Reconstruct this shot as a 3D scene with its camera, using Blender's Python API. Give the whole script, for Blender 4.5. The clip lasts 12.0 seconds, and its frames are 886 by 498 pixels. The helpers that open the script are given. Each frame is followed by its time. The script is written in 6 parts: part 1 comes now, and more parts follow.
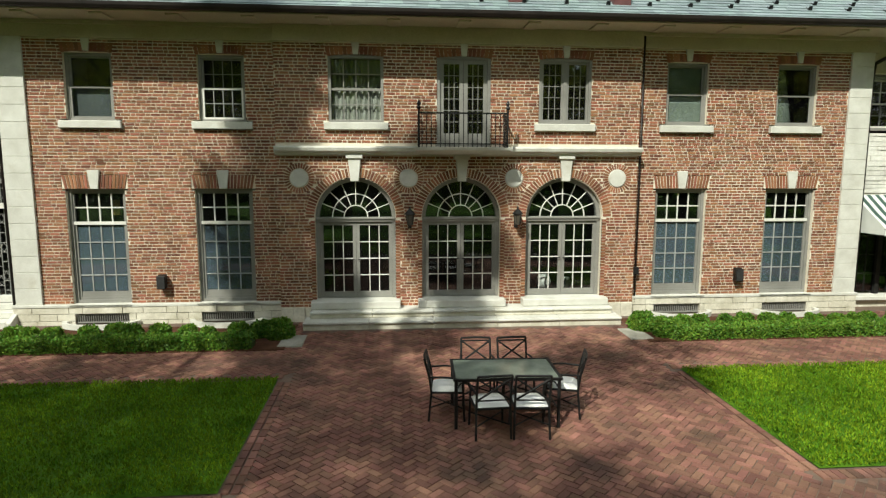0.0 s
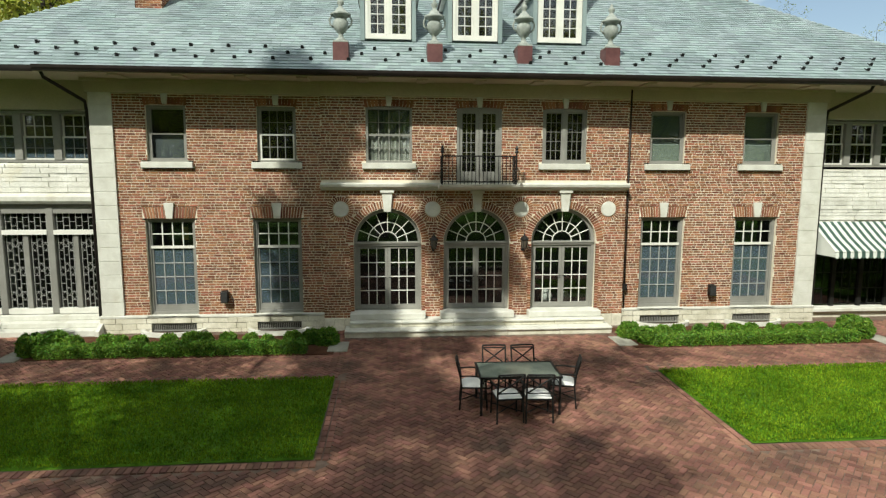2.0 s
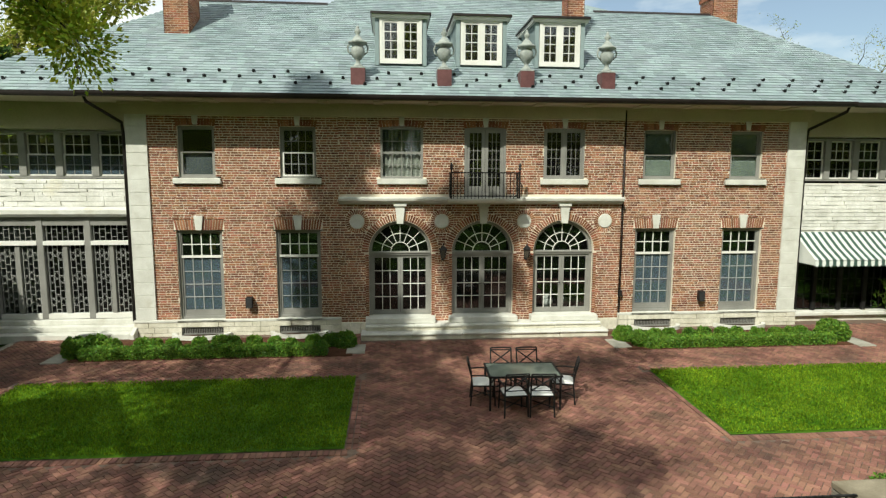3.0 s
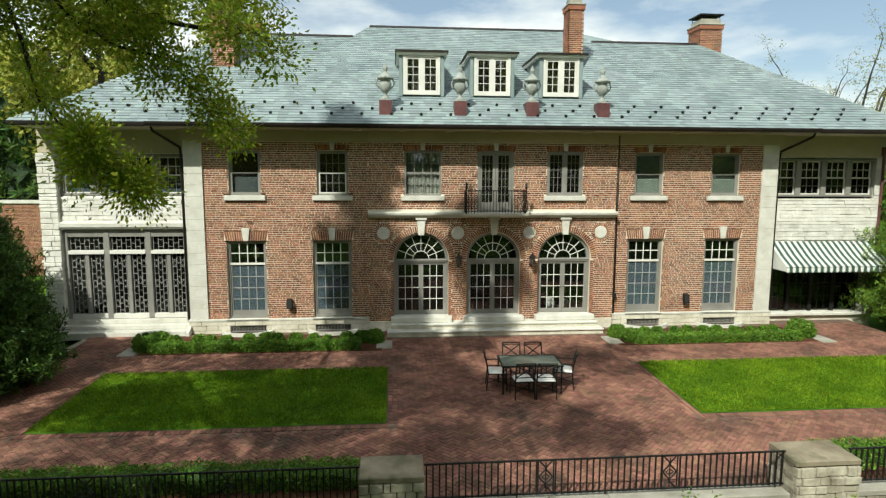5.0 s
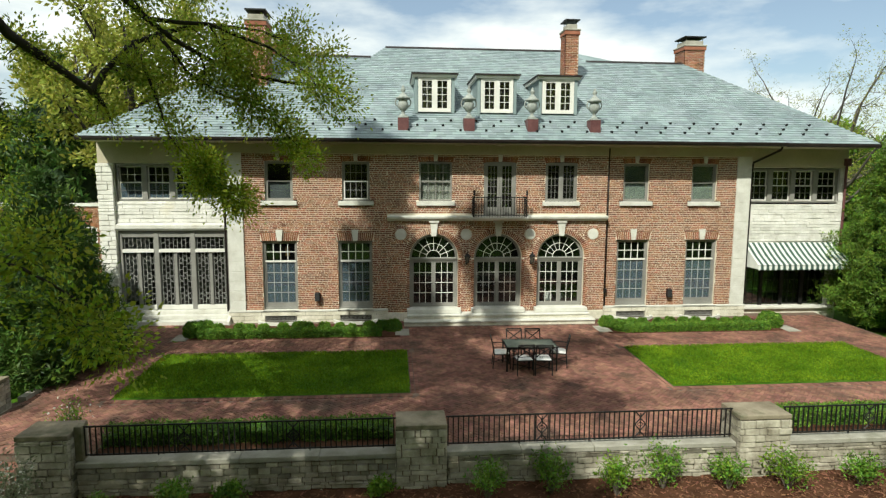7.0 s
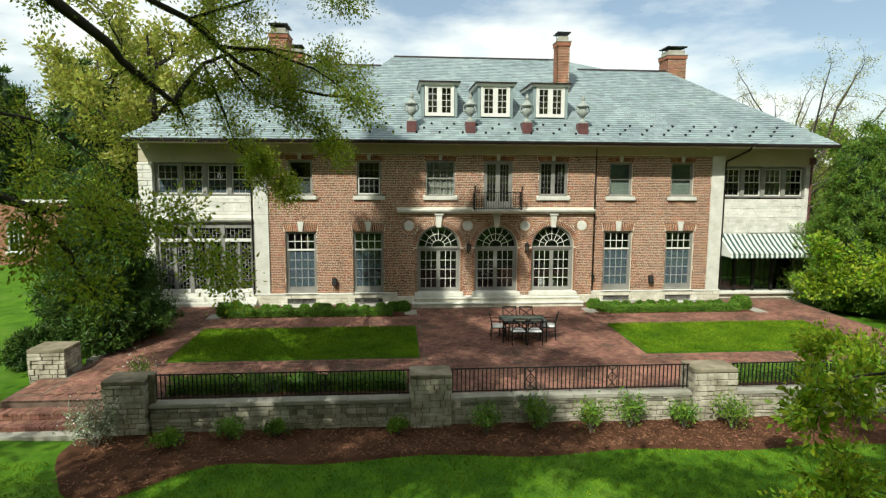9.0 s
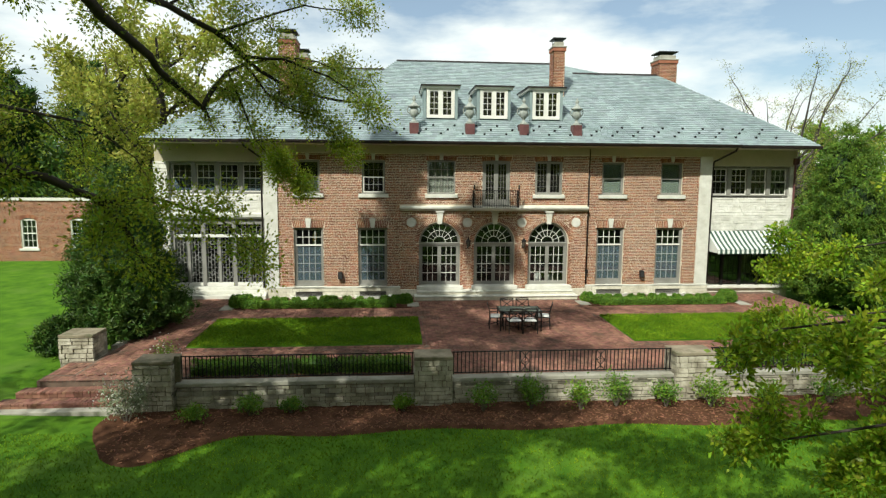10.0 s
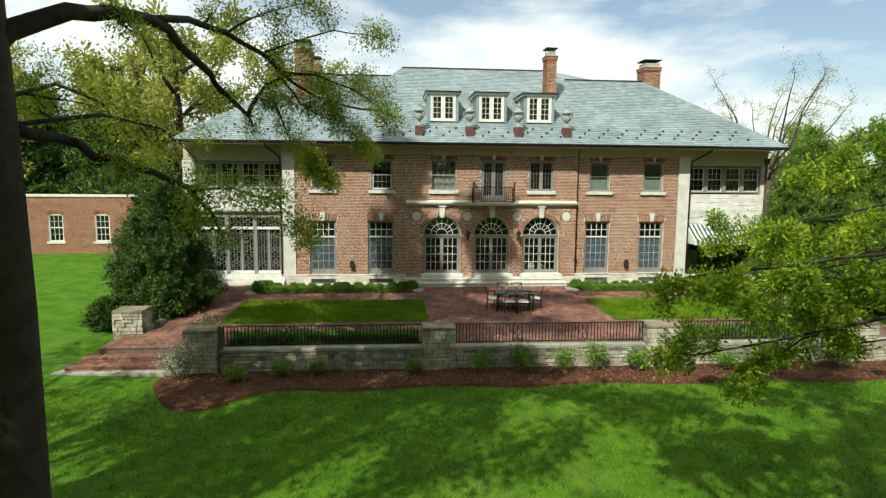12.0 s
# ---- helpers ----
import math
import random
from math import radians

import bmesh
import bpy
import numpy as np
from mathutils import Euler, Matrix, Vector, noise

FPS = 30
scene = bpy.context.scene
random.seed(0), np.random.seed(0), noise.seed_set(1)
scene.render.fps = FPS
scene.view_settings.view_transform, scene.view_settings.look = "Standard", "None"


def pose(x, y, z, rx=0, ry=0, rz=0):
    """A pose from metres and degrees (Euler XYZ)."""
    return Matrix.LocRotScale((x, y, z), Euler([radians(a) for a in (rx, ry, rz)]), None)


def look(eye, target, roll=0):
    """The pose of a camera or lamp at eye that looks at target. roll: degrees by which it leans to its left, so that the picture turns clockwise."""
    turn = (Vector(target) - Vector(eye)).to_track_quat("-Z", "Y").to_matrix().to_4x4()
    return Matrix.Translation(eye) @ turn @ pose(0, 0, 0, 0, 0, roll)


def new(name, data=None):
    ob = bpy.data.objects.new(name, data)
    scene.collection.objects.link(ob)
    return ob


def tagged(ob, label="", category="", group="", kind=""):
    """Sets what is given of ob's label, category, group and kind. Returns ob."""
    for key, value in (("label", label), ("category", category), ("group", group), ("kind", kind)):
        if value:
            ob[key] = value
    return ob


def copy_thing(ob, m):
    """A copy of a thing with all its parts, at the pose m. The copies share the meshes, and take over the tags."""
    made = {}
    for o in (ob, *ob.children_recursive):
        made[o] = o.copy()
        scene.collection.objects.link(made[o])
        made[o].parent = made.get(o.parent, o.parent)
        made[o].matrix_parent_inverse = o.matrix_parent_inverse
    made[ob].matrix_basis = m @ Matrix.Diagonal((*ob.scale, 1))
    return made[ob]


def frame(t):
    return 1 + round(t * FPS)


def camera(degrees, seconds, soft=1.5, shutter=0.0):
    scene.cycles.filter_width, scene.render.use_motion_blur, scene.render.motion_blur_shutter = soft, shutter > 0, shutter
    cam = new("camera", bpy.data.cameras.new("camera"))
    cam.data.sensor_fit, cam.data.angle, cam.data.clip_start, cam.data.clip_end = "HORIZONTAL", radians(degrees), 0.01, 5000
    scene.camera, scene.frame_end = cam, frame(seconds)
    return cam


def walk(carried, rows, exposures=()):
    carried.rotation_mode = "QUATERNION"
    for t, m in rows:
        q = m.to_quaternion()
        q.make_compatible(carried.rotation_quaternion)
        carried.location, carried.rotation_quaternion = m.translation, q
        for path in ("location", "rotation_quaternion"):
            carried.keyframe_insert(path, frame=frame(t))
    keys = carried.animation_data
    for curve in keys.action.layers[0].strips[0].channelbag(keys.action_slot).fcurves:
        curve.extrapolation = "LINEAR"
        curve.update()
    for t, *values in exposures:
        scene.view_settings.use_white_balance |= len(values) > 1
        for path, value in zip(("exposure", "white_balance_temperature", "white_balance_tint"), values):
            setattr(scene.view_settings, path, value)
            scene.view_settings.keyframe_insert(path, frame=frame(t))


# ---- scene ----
cam = camera(73.55, 12.0, soft=1.3)
ROWS = [
    (0, (-1.577, -14.109, 3.498), (-1.412, -12.132, 3.243), 0.1),
    (0.5, (-1.769, -14.7, 3.68), (-1.601, -12.723, 3.425), 0.1),
    (1, (-1.96, -15.314, 3.896), (-1.791, -13.338, 3.641), 0.1),
    (1.5, (-2.141, -15.955, 4.128), (-1.972, -13.978, 3.874), 0.2),
    (2, (-2.33, -16.547, 4.31), (-2.161, -14.57, 4.063), 0.2),
    (2.5, (-2.546, -17.178, 4.537), (-2.373, -15.201, 4.29), 0.2),
    (3, (-2.73, -17.781, 4.716), (-2.557, -15.804, 4.472), 0.2),
    (5, (-3.426, -20.176, 5.285), (-3.258, -18.198, 5.042), 0.2),
    (5.5, (-3.61, -20.807, 5.425), (-3.442, -18.829, 5.183), 0.2),
    (6, (-3.755, -21.419, 5.561), (-3.588, -19.441, 5.321), 0.2),
    (6.5, (-3.894, -22.079, 5.612), (-3.728, -20.101, 5.372), 0.2),
    (7, (-4.015, -22.749, 5.538), (-3.849, -20.77, 5.299), 0.3),
    (9, (-4.338, -25.382, 5.368), (-4.177, -23.402, 5.133), 0.3),
    (9.5, (-4.443, -26.041, 5.368), (-4.279, -24.062, 5.132), 0.4),
    (10, (-4.517, -26.671, 5.309), (-4.353, -24.692, 5.075), 0.4),
    (10.5, (-4.585, -27.358, 5.283), (-4.421, -25.378, 5.05), 0.4),
    (11, (-4.699, -28.04, 5.242), (-4.531, -26.061, 5.009), 0.4),
    (11.5, (-4.789, -28.647, 5.167), (-4.62, -26.667, 4.937), 0.4),
    (12, (-4.926, -29.338, 5.207), (-4.756, -27.359, 4.972), 0.5),
]
walk(cam, [(t, look(eye, target, roll)) for t, eye, target, roll in ROWS], [(0.0, 0.20, 6450, 1.0), (6.0, 0.20, 6450, 1.0), (9.0, 0.25, 6450, 1.0)])

# ---- light: sky with broken cloud, one sun from behind and to the left ----
SUN_TRAVEL = Vector((0.60, 1.0, -1.19)).normalized()
world = bpy.data.worlds.new("world")
scene.world = world
world.use_nodes = True
wn, wl = world.node_tree.nodes, world.node_tree.links
wn.clear()
w_out, w_bg, w_sky = wn.new("ShaderNodeOutputWorld"), wn.new("ShaderNodeBackground"), wn.new("ShaderNodeTexSky")
w_sky.sky_type, w_sky.sun_disc = "NISHITA", False
w_sky.sun_elevation = math.asin(-SUN_TRAVEL.z)
w_sky.sun_rotation = math.atan2(-SUN_TRAVEL.x, -SUN_TRAVEL.y)
w_sky.air_density, w_sky.dust_density = 1.0, 1.0
w_co, w_map, w_n, w_ramp, w_mix = (wn.new("ShaderNodeTexCoord"), wn.new("ShaderNodeMapping"), wn.new("ShaderNodeTexNoise"),
                                   wn.new("ShaderNodeValToRGB"), wn.new("ShaderNodeMix"))
w_map.inputs["Scale"].default_value = (1.3, 1.3, 4.0)
w_map.inputs["Location"].default_value = (0.35, 0.2, 0.1)
w_n.inputs["Scale"].default_value, w_n.inputs["Detail"].default_value, w_n.inputs["Roughness"].default_value = 2.3, 8.0, 0.55
w_ramp.color_ramp.elements[0].position, w_ramp.color_ramp.elements[1].position = 0.36, 0.57
w_ramp.color_ramp.elements[0].color = (0.13, 0.13, 0.13, 1)
w_mix.data_type = "RGBA"
w_mix.inputs["B"].default_value = (8.9, 9.0, 9.0, 1)
wl.new(w_co.outputs["Generated"], w_map.inputs["Vector"])
wl.new(w_map.outputs["Vector"], w_n.inputs["Vector"])
wl.new(w_n.outputs["Fac"], w_ramp.inputs["Fac"])
wl.new(w_ramp.outputs["Color"], w_mix.inputs["Factor"])
wl.new(w_sky.outputs["Color"], w_mix.inputs["A"])
wl.new(w_mix.outputs["Result"], w_bg.inputs["Color"])
w_bg.inputs["Strength"].default_value = 0.103
wl.new(w_bg.outputs["Background"], w_out.inputs["Surface"])

sun = new("sun", bpy.data.lights.new("sun", "SUN"))
sun.data.energy, sun.data.angle, sun.data.color = 5.0, radians(0.55), (1.0, 0.95, 0.86)
sun.matrix_world = look((0, 0, 60), Vector((0, 0, 60)) + SUN_TRAVEL)


# ---- materials ----
def surf(name, a, b, scale=3.0, rough=0.8, bump=0.25, fine=70.0, rand="", spread=0.35, hue=0.02, metal=0.0, stain=None, leaf=0.0, spec=0.3):
    """A procedural surface: two base colours mixed at a large scale, a fine grain, optional variation by piece and stains."""
    m = bpy.data.materials.new(name)
    m.use_nodes = True
    n, l = m.node_tree.nodes, m.node_tree.links
    p, out = n["Principled BSDF"], n["Material Output"]
    geo = n.new("ShaderNodeNewGeometry")
    big, small = n.new("ShaderNodeTexNoise"), n.new("ShaderNodeTexNoise")
    big.inputs["Scale"].default_value, big.inputs["Detail"].default_value, big.inputs["Roughness"].default_value = scale, 5.0, 0.6
    small.inputs["Scale"].default_value, small.inputs["Detail"].default_value = fine, 3.0
    l.new(geo.outputs["Position"], big.inputs["Vector"])
    l.new(geo.outputs["Position"], small.inputs["Vector"])
    ramp = n.new("ShaderNodeValToRGB")
    ramp.color_ramp.elements[0].position, ramp.color_ramp.elements[1].position = 0.32, 0.68
    ramp.color_ramp.elements[0].color, ramp.color_ramp.elements[1].color = (*a, 1), (*b, 1)
    l.new(big.outputs["Fac"], ramp.inputs["Fac"])
    col = ramp.outputs["Color"]
    if stain:
        s_n, s_r, s_m = n.new("ShaderNodeTexNoise"), n.new("ShaderNodeValToRGB"), n.new("ShaderNodeMix")
        s_n.inputs["Scale"].default_value, s_n.inputs["Detail"].default_value = stain[1], 6.0
        s_r.color_ramp.elements[0].position, s_r.color_ramp.elements[1].position = stain[2], stain[2] + 0.18
        s_m.data_type = "RGBA"
        s_m.inputs["B"].default_value = (*stain[0], 1)
        l.new(geo.outputs["Position"], s_n.inputs["Vector"])
        l.new(s_n.outputs["Fac"], s_r.inputs["Fac"])
        l.new(s_r.outputs["Color"], s_m.inputs["Factor"])
        l.new(col, s_m.inputs["A"])
        col = s_m.outputs["Result"]
    hsv = n.new("ShaderNodeHueSaturation")
    l.new(col, hsv.inputs["Color"])
    grain = n.new("ShaderNodeMapRange")
    grain.inputs["To Min"].default_value, grain.inputs["To Max"].default_value = 0.82, 1.18
    l.new(small.outputs["Fac"], grain.inputs["Value"])
    val = grain.outputs["Result"]
    if rand:
        src = n.new("ShaderNodeObjectInfo").outputs["Random"] if rand == "object" else geo.outputs["Random Per Island"]
        r, h, mul = n.new("ShaderNodeMapRange"), n.new("ShaderNodeMapRange"), n.new("ShaderNodeMath")
        r.inputs["To Min"].default_value, r.inputs["To Max"].default_value = 1 - spread, 1 + spread
        h.inputs["To Min"].default_value, h.inputs["To Max"].default_value = 0.5 - hue, 0.5 + hue
        turn = n.new("ShaderNodeMath")
        turn.operation = "FRACT"
        times = n.new("ShaderNodeMath")
        times.operation = "MULTIPLY"
        times.inputs[1].default_value = 7.31
        l.new(src, times.inputs[0])
        l.new(times.outputs[0], turn.inputs[0])
        l.new(src, r.inputs["Value"])
        l.new(turn.outputs[0], h.inputs["Value"])
        l.new(h.outputs["Result"], hsv.inputs["Hue"])
        mul.operation = "MULTIPLY"
        l.new(r.outputs["Result"], mul.inputs[0])
        l.new(val, mul.inputs[1])
        val = mul.outputs[0]
    l.new(val, hsv.inputs["Value"])
    l.new(hsv.outputs["Color"], p.inputs["Base Color"])
    p.inputs["Roughness"].default_value, p.inputs["Metallic"].default_value = rough, metal
    p.inputs["Specular IOR Level"].default_value = spec
    if bump:
        bp = n.new("ShaderNodeBump")
        bp.inputs["Strength"].default_value, bp.inputs["Distance"].default_value = bump, 0.01
        l.new(small.outputs["Fac"], bp.inputs["Height"])
        l.new(bp.outputs["Normal"], p.inputs["Normal"])
    if leaf:
        t, mix = n.new("ShaderNodeBsdfTranslucent"), n.new("ShaderNodeMixShader")
        mix.inputs["Fac"].default_value = leaf
        l.new(hsv.outputs["Color"], t.inputs["Color"])
        l.new(p.outputs["BSDF"], mix.inputs[1])
        l.new(t.outputs["BSDF"], mix.inputs[2])
        l.new(mix.outputs[0], out.inputs["Surface"])
    return m


def glazing(name, tint, body, amount, ior=1.75):
    """Window glass: clear with a mirror sheen; body and amount give a screen or film behind it."""
    m = bpy.data.materials.new(name)
    m.use_nodes = True
    n, l = m.node_tree.nodes, m.node_tree.links
    n.remove(n["Principled BSDF"])
    tr, gl, df, fr = n.new("ShaderNodeBsdfTransparent"), n.new("ShaderNodeBsdfGlossy"), n.new("ShaderNodeBsdfDiffuse"), n.new("ShaderNodeFresnel")
    one, two = n.new("ShaderNodeMixShader"), n.new("ShaderNodeMixShader")
    tr.inputs["Color"].default_value, df.inputs["Color"].default_value = (*tint, 1), (*body, 1)
    gl.inputs["Roughness"].default_value, fr.inputs["IOR"].default_value = 0.02, ior
    one.inputs["Fac"].default_value = amount
    l.new(tr.outputs[0], one.inputs[1])
    l.new(df.outputs[0], one.inputs[2])
    l.new(fr.outputs[0], two.inputs["Fac"])
    l.new(one.outputs[0], two.inputs[1])
    l.new(gl.outputs[0], two.inputs[2])
    l.new(two.outputs[0], n["Material Output"].inputs["Surface"])
    return m


BRICK = surf("brick_red", (0.175, 0.071, 0.039), (0.295, 0.130, 0.073), 2.0, 0.9, 0.5, 90, "island", 0.42, 0.014)
BRICK_ONE = surf("brick_red_single", (0.175, 0.071, 0.039), (0.295, 0.130, 0.073), 2.0, 0.9, 0.5, 90, "object", 0.42, 0.014)
MORTAR = surf("mortar", (0.66, 0.585, 0.465), (0.76, 0.69, 0.57), 5, 0.95, 0.4, 120)
PAVER = surf("paver", (0.120, 0.055, 0.040), (0.265, 0.132, 0.094), 0.9, 0.85, 0.5, 80, "island", 0.30, 0.012, stain=((0.085, 0.052, 0.038), 0.8, 0.53))
PAVER_ONE = surf("paver_single", (0.120, 0.055, 0.040), (0.265, 0.132, 0.094), 0.9, 0.85, 0.5, 80, "object", 0.30, 0.012, stain=((0.085, 0.052, 0.038), 0.8, 0.53))
SAND = surf("joint_sand", (0.10, 0.07, 0.055), (0.17, 0.12, 0.09), 3, 0.95, 0.5, 90)
LIMESTONE = surf("limestone", (0.50, 0.49, 0.435), (0.63, 0.625, 0.57), 2.5, 0.8, 0.3, 60, stain=((0.42, 0.39, 0.31), 1.6, 0.60))
PLINTH = surf("plinth_stone", (0.40, 0.375, 0.29), (0.62, 0.59, 0.50), 2.5, 0.9, 0.8, 26, "island", 0.16, 0.01, stain=((0.30, 0.30, 0.2), 1.4, 0.66))
WHITE_STONE = surf("whitewashed_stone", (0.52, 0.51, 0.455), (0.72, 0.71, 0.665), 2.0, 0.9, 0.9, 22, "island", 0.10, 0.01, stain=((0.58, 0.53, 0.38), 0.8, 0.62))
WALL_STONE = surf("field_stone", (0.17, 0.152, 0.112), (0.40, 0.375, 0.305), 3.0, 0.9, 1.0, 18, "island", 0.42, 0.012, stain=((0.12, 0.12, 0.08), 1.8, 0.58))
MOSSY = surf("mossy_cap_stone", (0.15, 0.125, 0.085), (0.29, 0.25, 0.18), 2.0, 0.9, 0.6, 40, stain=((0.08, 0.085, 0.045), 2.2, 0.54))
COPING = surf("coping_stone", (0.23, 0.22, 0.18), (0.36, 0.345, 0.295), 2.0, 0.85, 0.5, 40, stain=((0.2, 0.2, 0.15), 1.5, 0.58))
WHITE_PAINT = surf("white_paint", (0.60, 0.59, 0.54), (0.70, 0.69, 0.64), 1.5, 0.55, 0.08, 40)
GREY_PAINT = surf("grey_paint", (0.19, 0.185, 0.168), (0.26, 0.255, 0.232), 1.5, 0.5, 0.08, 40)
CREAM = surf("cream_paint", (0.41, 0.365, 0.265), (0.50, 0.45, 0.34), 0.8, 0.6, 0.1, 30)
SLATE = surf("slate", (0.165, 0.212, 0.220), (0.240, 0.292, 0.298), 0.6, 0.6, 0.35, 40, "island", 0.20, 0.03, spec=0.5)
SLATE_ONE = surf("slate_single", (0.165, 0.212, 0.220), (0.240, 0.292, 0.298), 0.6, 0.6, 0.35, 40, "object", 0.20, 0.03, spec=0.5)
IRON = surf("black_iron", (0.007, 0.007, 0.007), (0.018, 0.017, 0.016), 6, 0.5, 0.2, 90, spec=0.25)
GUTTER = surf("dark_gutter", (0.012, 0.009, 0.008), (0.026, 0.019, 0.017), 3, 0.5, 0.1, 50)
COPPER = surf("brown_copper", (0.085, 0.035, 0.035), (0.14, 0.06, 0.058), 3, 0.5, 0.15, 40)
# near-black in place of the shade inside rooms and vents
INNER_SHADE = surf("inner_shade", (0.03, 0.027, 0.023), (0.06, 0.05, 0.043), 1, 0.9, 0.0, 20)
GLASS = glazing("window_glass", (0.75, 0.8, 0.8), (0.02, 0.02, 0.02), 0.05)
SCREEN = glazing("screened_glass", (0.7, 0.75, 0.8), (0.105, 0.145, 0.175), 0.42)
GRASS = surf("lawn_grass", (0.036, 0.098, 0.006), (0.084, 0.175, 0.011), 1.6, 0.9, 1.0, 42, stain=((0.088, 0.16, 0.022), 0.45, 0.58), spec=0.1)
MULCH = surf("bark_mulch", (0.048, 0.022, 0.012), (0.10, 0.047, 0.026), 2.2, 0.95, 1.0, 38, spec=0.1)
BARK = surf("bark", (0.022, 0.018, 0.014), (0.055, 0.045, 0.036), 2.5, 0.95, 1.0, 30)


# ---- mesh helpers ----
class Mesh:
    """Collects vertices and faces of one mesh."""

    def __init__(self):
        self.v, self.f = [], []

    def add(self, verts, faces):
        k = len(self.v)
        self.v += [tuple(p) for p in verts]
        self.f += [tuple(k + i for i in face) for face in faces]
        return self

    def box(self, x0, y0, z0, x1, y1, z1, m=None):
        vs = [Vector((x, y, z)) for z in (z0, z1) for y in (y0, y1) for x in (x0, x1)]
        if m is not None:
            vs = [m @ p for p in vs]
        return self.add(vs, [(0, 2, 3, 1), (4, 5, 7, 6), (0, 1, 5, 4), (2, 6, 7, 3), (0, 4, 6, 2), (1, 3, 7, 5)])

    def tube(self, pts, rads, n=6):
        pts = [Vector(p) for p in pts]
        k = len(self.v)
        side = None
        for i, p in enumerate(pts):
            d = (pts[min(i + 1, len(pts) - 1)] - pts[max(i - 1, 0)]).normalized()
            if side is None:
                side = d.orthogonal().normalized()
            side = (side - d * side.dot(d)).normalized()
            up = d.cross(side)
            r = rads[i] if hasattr(rads, "__len__") else rads
            self.v += [tuple(p + (side * math.cos(2 * math.pi * j / n) + up * math.sin(2 * math.pi * j / n)) * r) for j in range(n)]
        for i in range(len(pts) - 1):
            for j in range(n):
                a, b = k + i * n + j, k + i * n + (j + 1) % n
                self.f.append((a, b, b + n, a + n))
        self.f.append(tuple(k + j for j in reversed(range(n))))
        self.f.append(tuple(k + (len(pts) - 1) * n + j for j in range(n)))
        return self

    def lathe(self, prof, c=(0, 0, 0), n=14, axis="z"):
        k = len(self.v)
        for r, h in prof:
            for j in range(n):
                a = 2 * math.pi * j / n
                q = (r * math.cos(a), r * math.sin(a), h) if axis == "z" else (r * math.cos(a), h, r * math.sin(a))
                self.v.append((c[0] + q[0], c[1] + q[1], c[2] + q[2]))
        for i in range(len(prof) - 1):
            for j in range(n):
                a, b = k + i * n + j, k + i * n + (j + 1) % n
                self.f.append((a, b, b + n, a + n))
        self.f.append(tuple(k + j for j in reversed(range(n))))
        self.f.append(tuple(k + (len(prof) - 1) * n + j for j in range(n)))
        return self

    def prism(self, pts, vec):
        """A flat outline carried along vec."""
        n, vec = len(pts), Vector(vec)
        pts = [Vector(p) for p in pts]
        return self.add(pts + [p + vec for p in pts], [tuple(range(n)), tuple(reversed(range(n, 2 * n)))] +
                        [(i, i + n, (i + 1) % n + n, (i + 1) % n) for i in range(n)])

    def data(self, name, material, bevel=0.0, smooth=False):
        me = bpy.data.meshes.new(name)
        me.from_pydata(self.v, [], self.f)
        if bevel or not smooth:
            bm = bmesh.new()
            bm.from_mesh(me)
            if bevel:
                bmesh.ops.bevel(bm, geom=list(bm.edges), offset=bevel, segments=1, affect="EDGES", clamp_overlap=True)
            if len(bm.faces) < 20000:
                bmesh.ops.recalc_face_normals(bm, faces=list(bm.faces))
            bm.to_mesh(me)
            bm.free()
        me.materials.append(material)
        if smooth:
            me.polygons.foreach_set("use_smooth", [True] * len(me.polygons))
        return me


def part(name, mesh, material, parent=None, label="", bevel=0.0, smooth=False, kind=""):
    me = mesh if isinstance(mesh, bpy.types.Mesh) else mesh.data(name, material, bevel, smooth)
    ob = new(name, me)
    ob.parent = parent
    return tagged(ob, label=label, kind=kind)


def thing(name, label, category, group="", kind="", mesh=None, material=None, bevel=0.0, smooth=False, parent=None):
    ob = new(name, mesh.data(name, material, bevel, smooth) if mesh else None)
    if not mesh:
        ob.empty_display_size = 0.1
    ob.parent = parent
    return tagged(ob, label, "" if parent else category, "" if parent else group, kind)


def place(ob, poses):
    """Puts a thing at the first pose and copies of it at the others."""
    out = [ob]
    ob.matrix_basis = poses[0]
    for m in poses[1:]:
        out.append(copy_thing(ob, m))
    return out


def free_spans(x0, x1, holes):
    spans = [(x0, x1)]
    for a, b in holes:
        spans = [s for p, q in spans for s in ((p, min(q, a)), (max(p, b), q)) if s[1] - s[0] > 0.012]
    return spans


def courses(x0, x1, z0, z1, high, lengths, joint, holes, rng, jitter=0.0, bed=0.0):
    """Rectangles of masonry laid in courses between x0 and x1, round the holes(z low, z high)."""
    out, z, row = [], z0, 0
    while z < z1 - 0.02:
        h = min(high * (1 + jitter * rng.uniform(-1, 1)), z1 - z)
        for a, b in free_spans(x0, x1, holes(z, z + h)):
            x, k = a - rng.uniform(0, sum(lengths)), row
            while x < b:
                w = lengths[k % len(lengths)] * (1 + (rng.uniform(-0.45, 0.6) if jitter else 0))
                p, q = max(x, a), min(x + w - joint, b)
                if q - p > 0.025:
                    out.append((p, q, z + (bed or joint) / 2, z + h - (bed or joint) / 2))
                x, k = x + w, k + 1
        z, row = z + h, row + 1
    return out


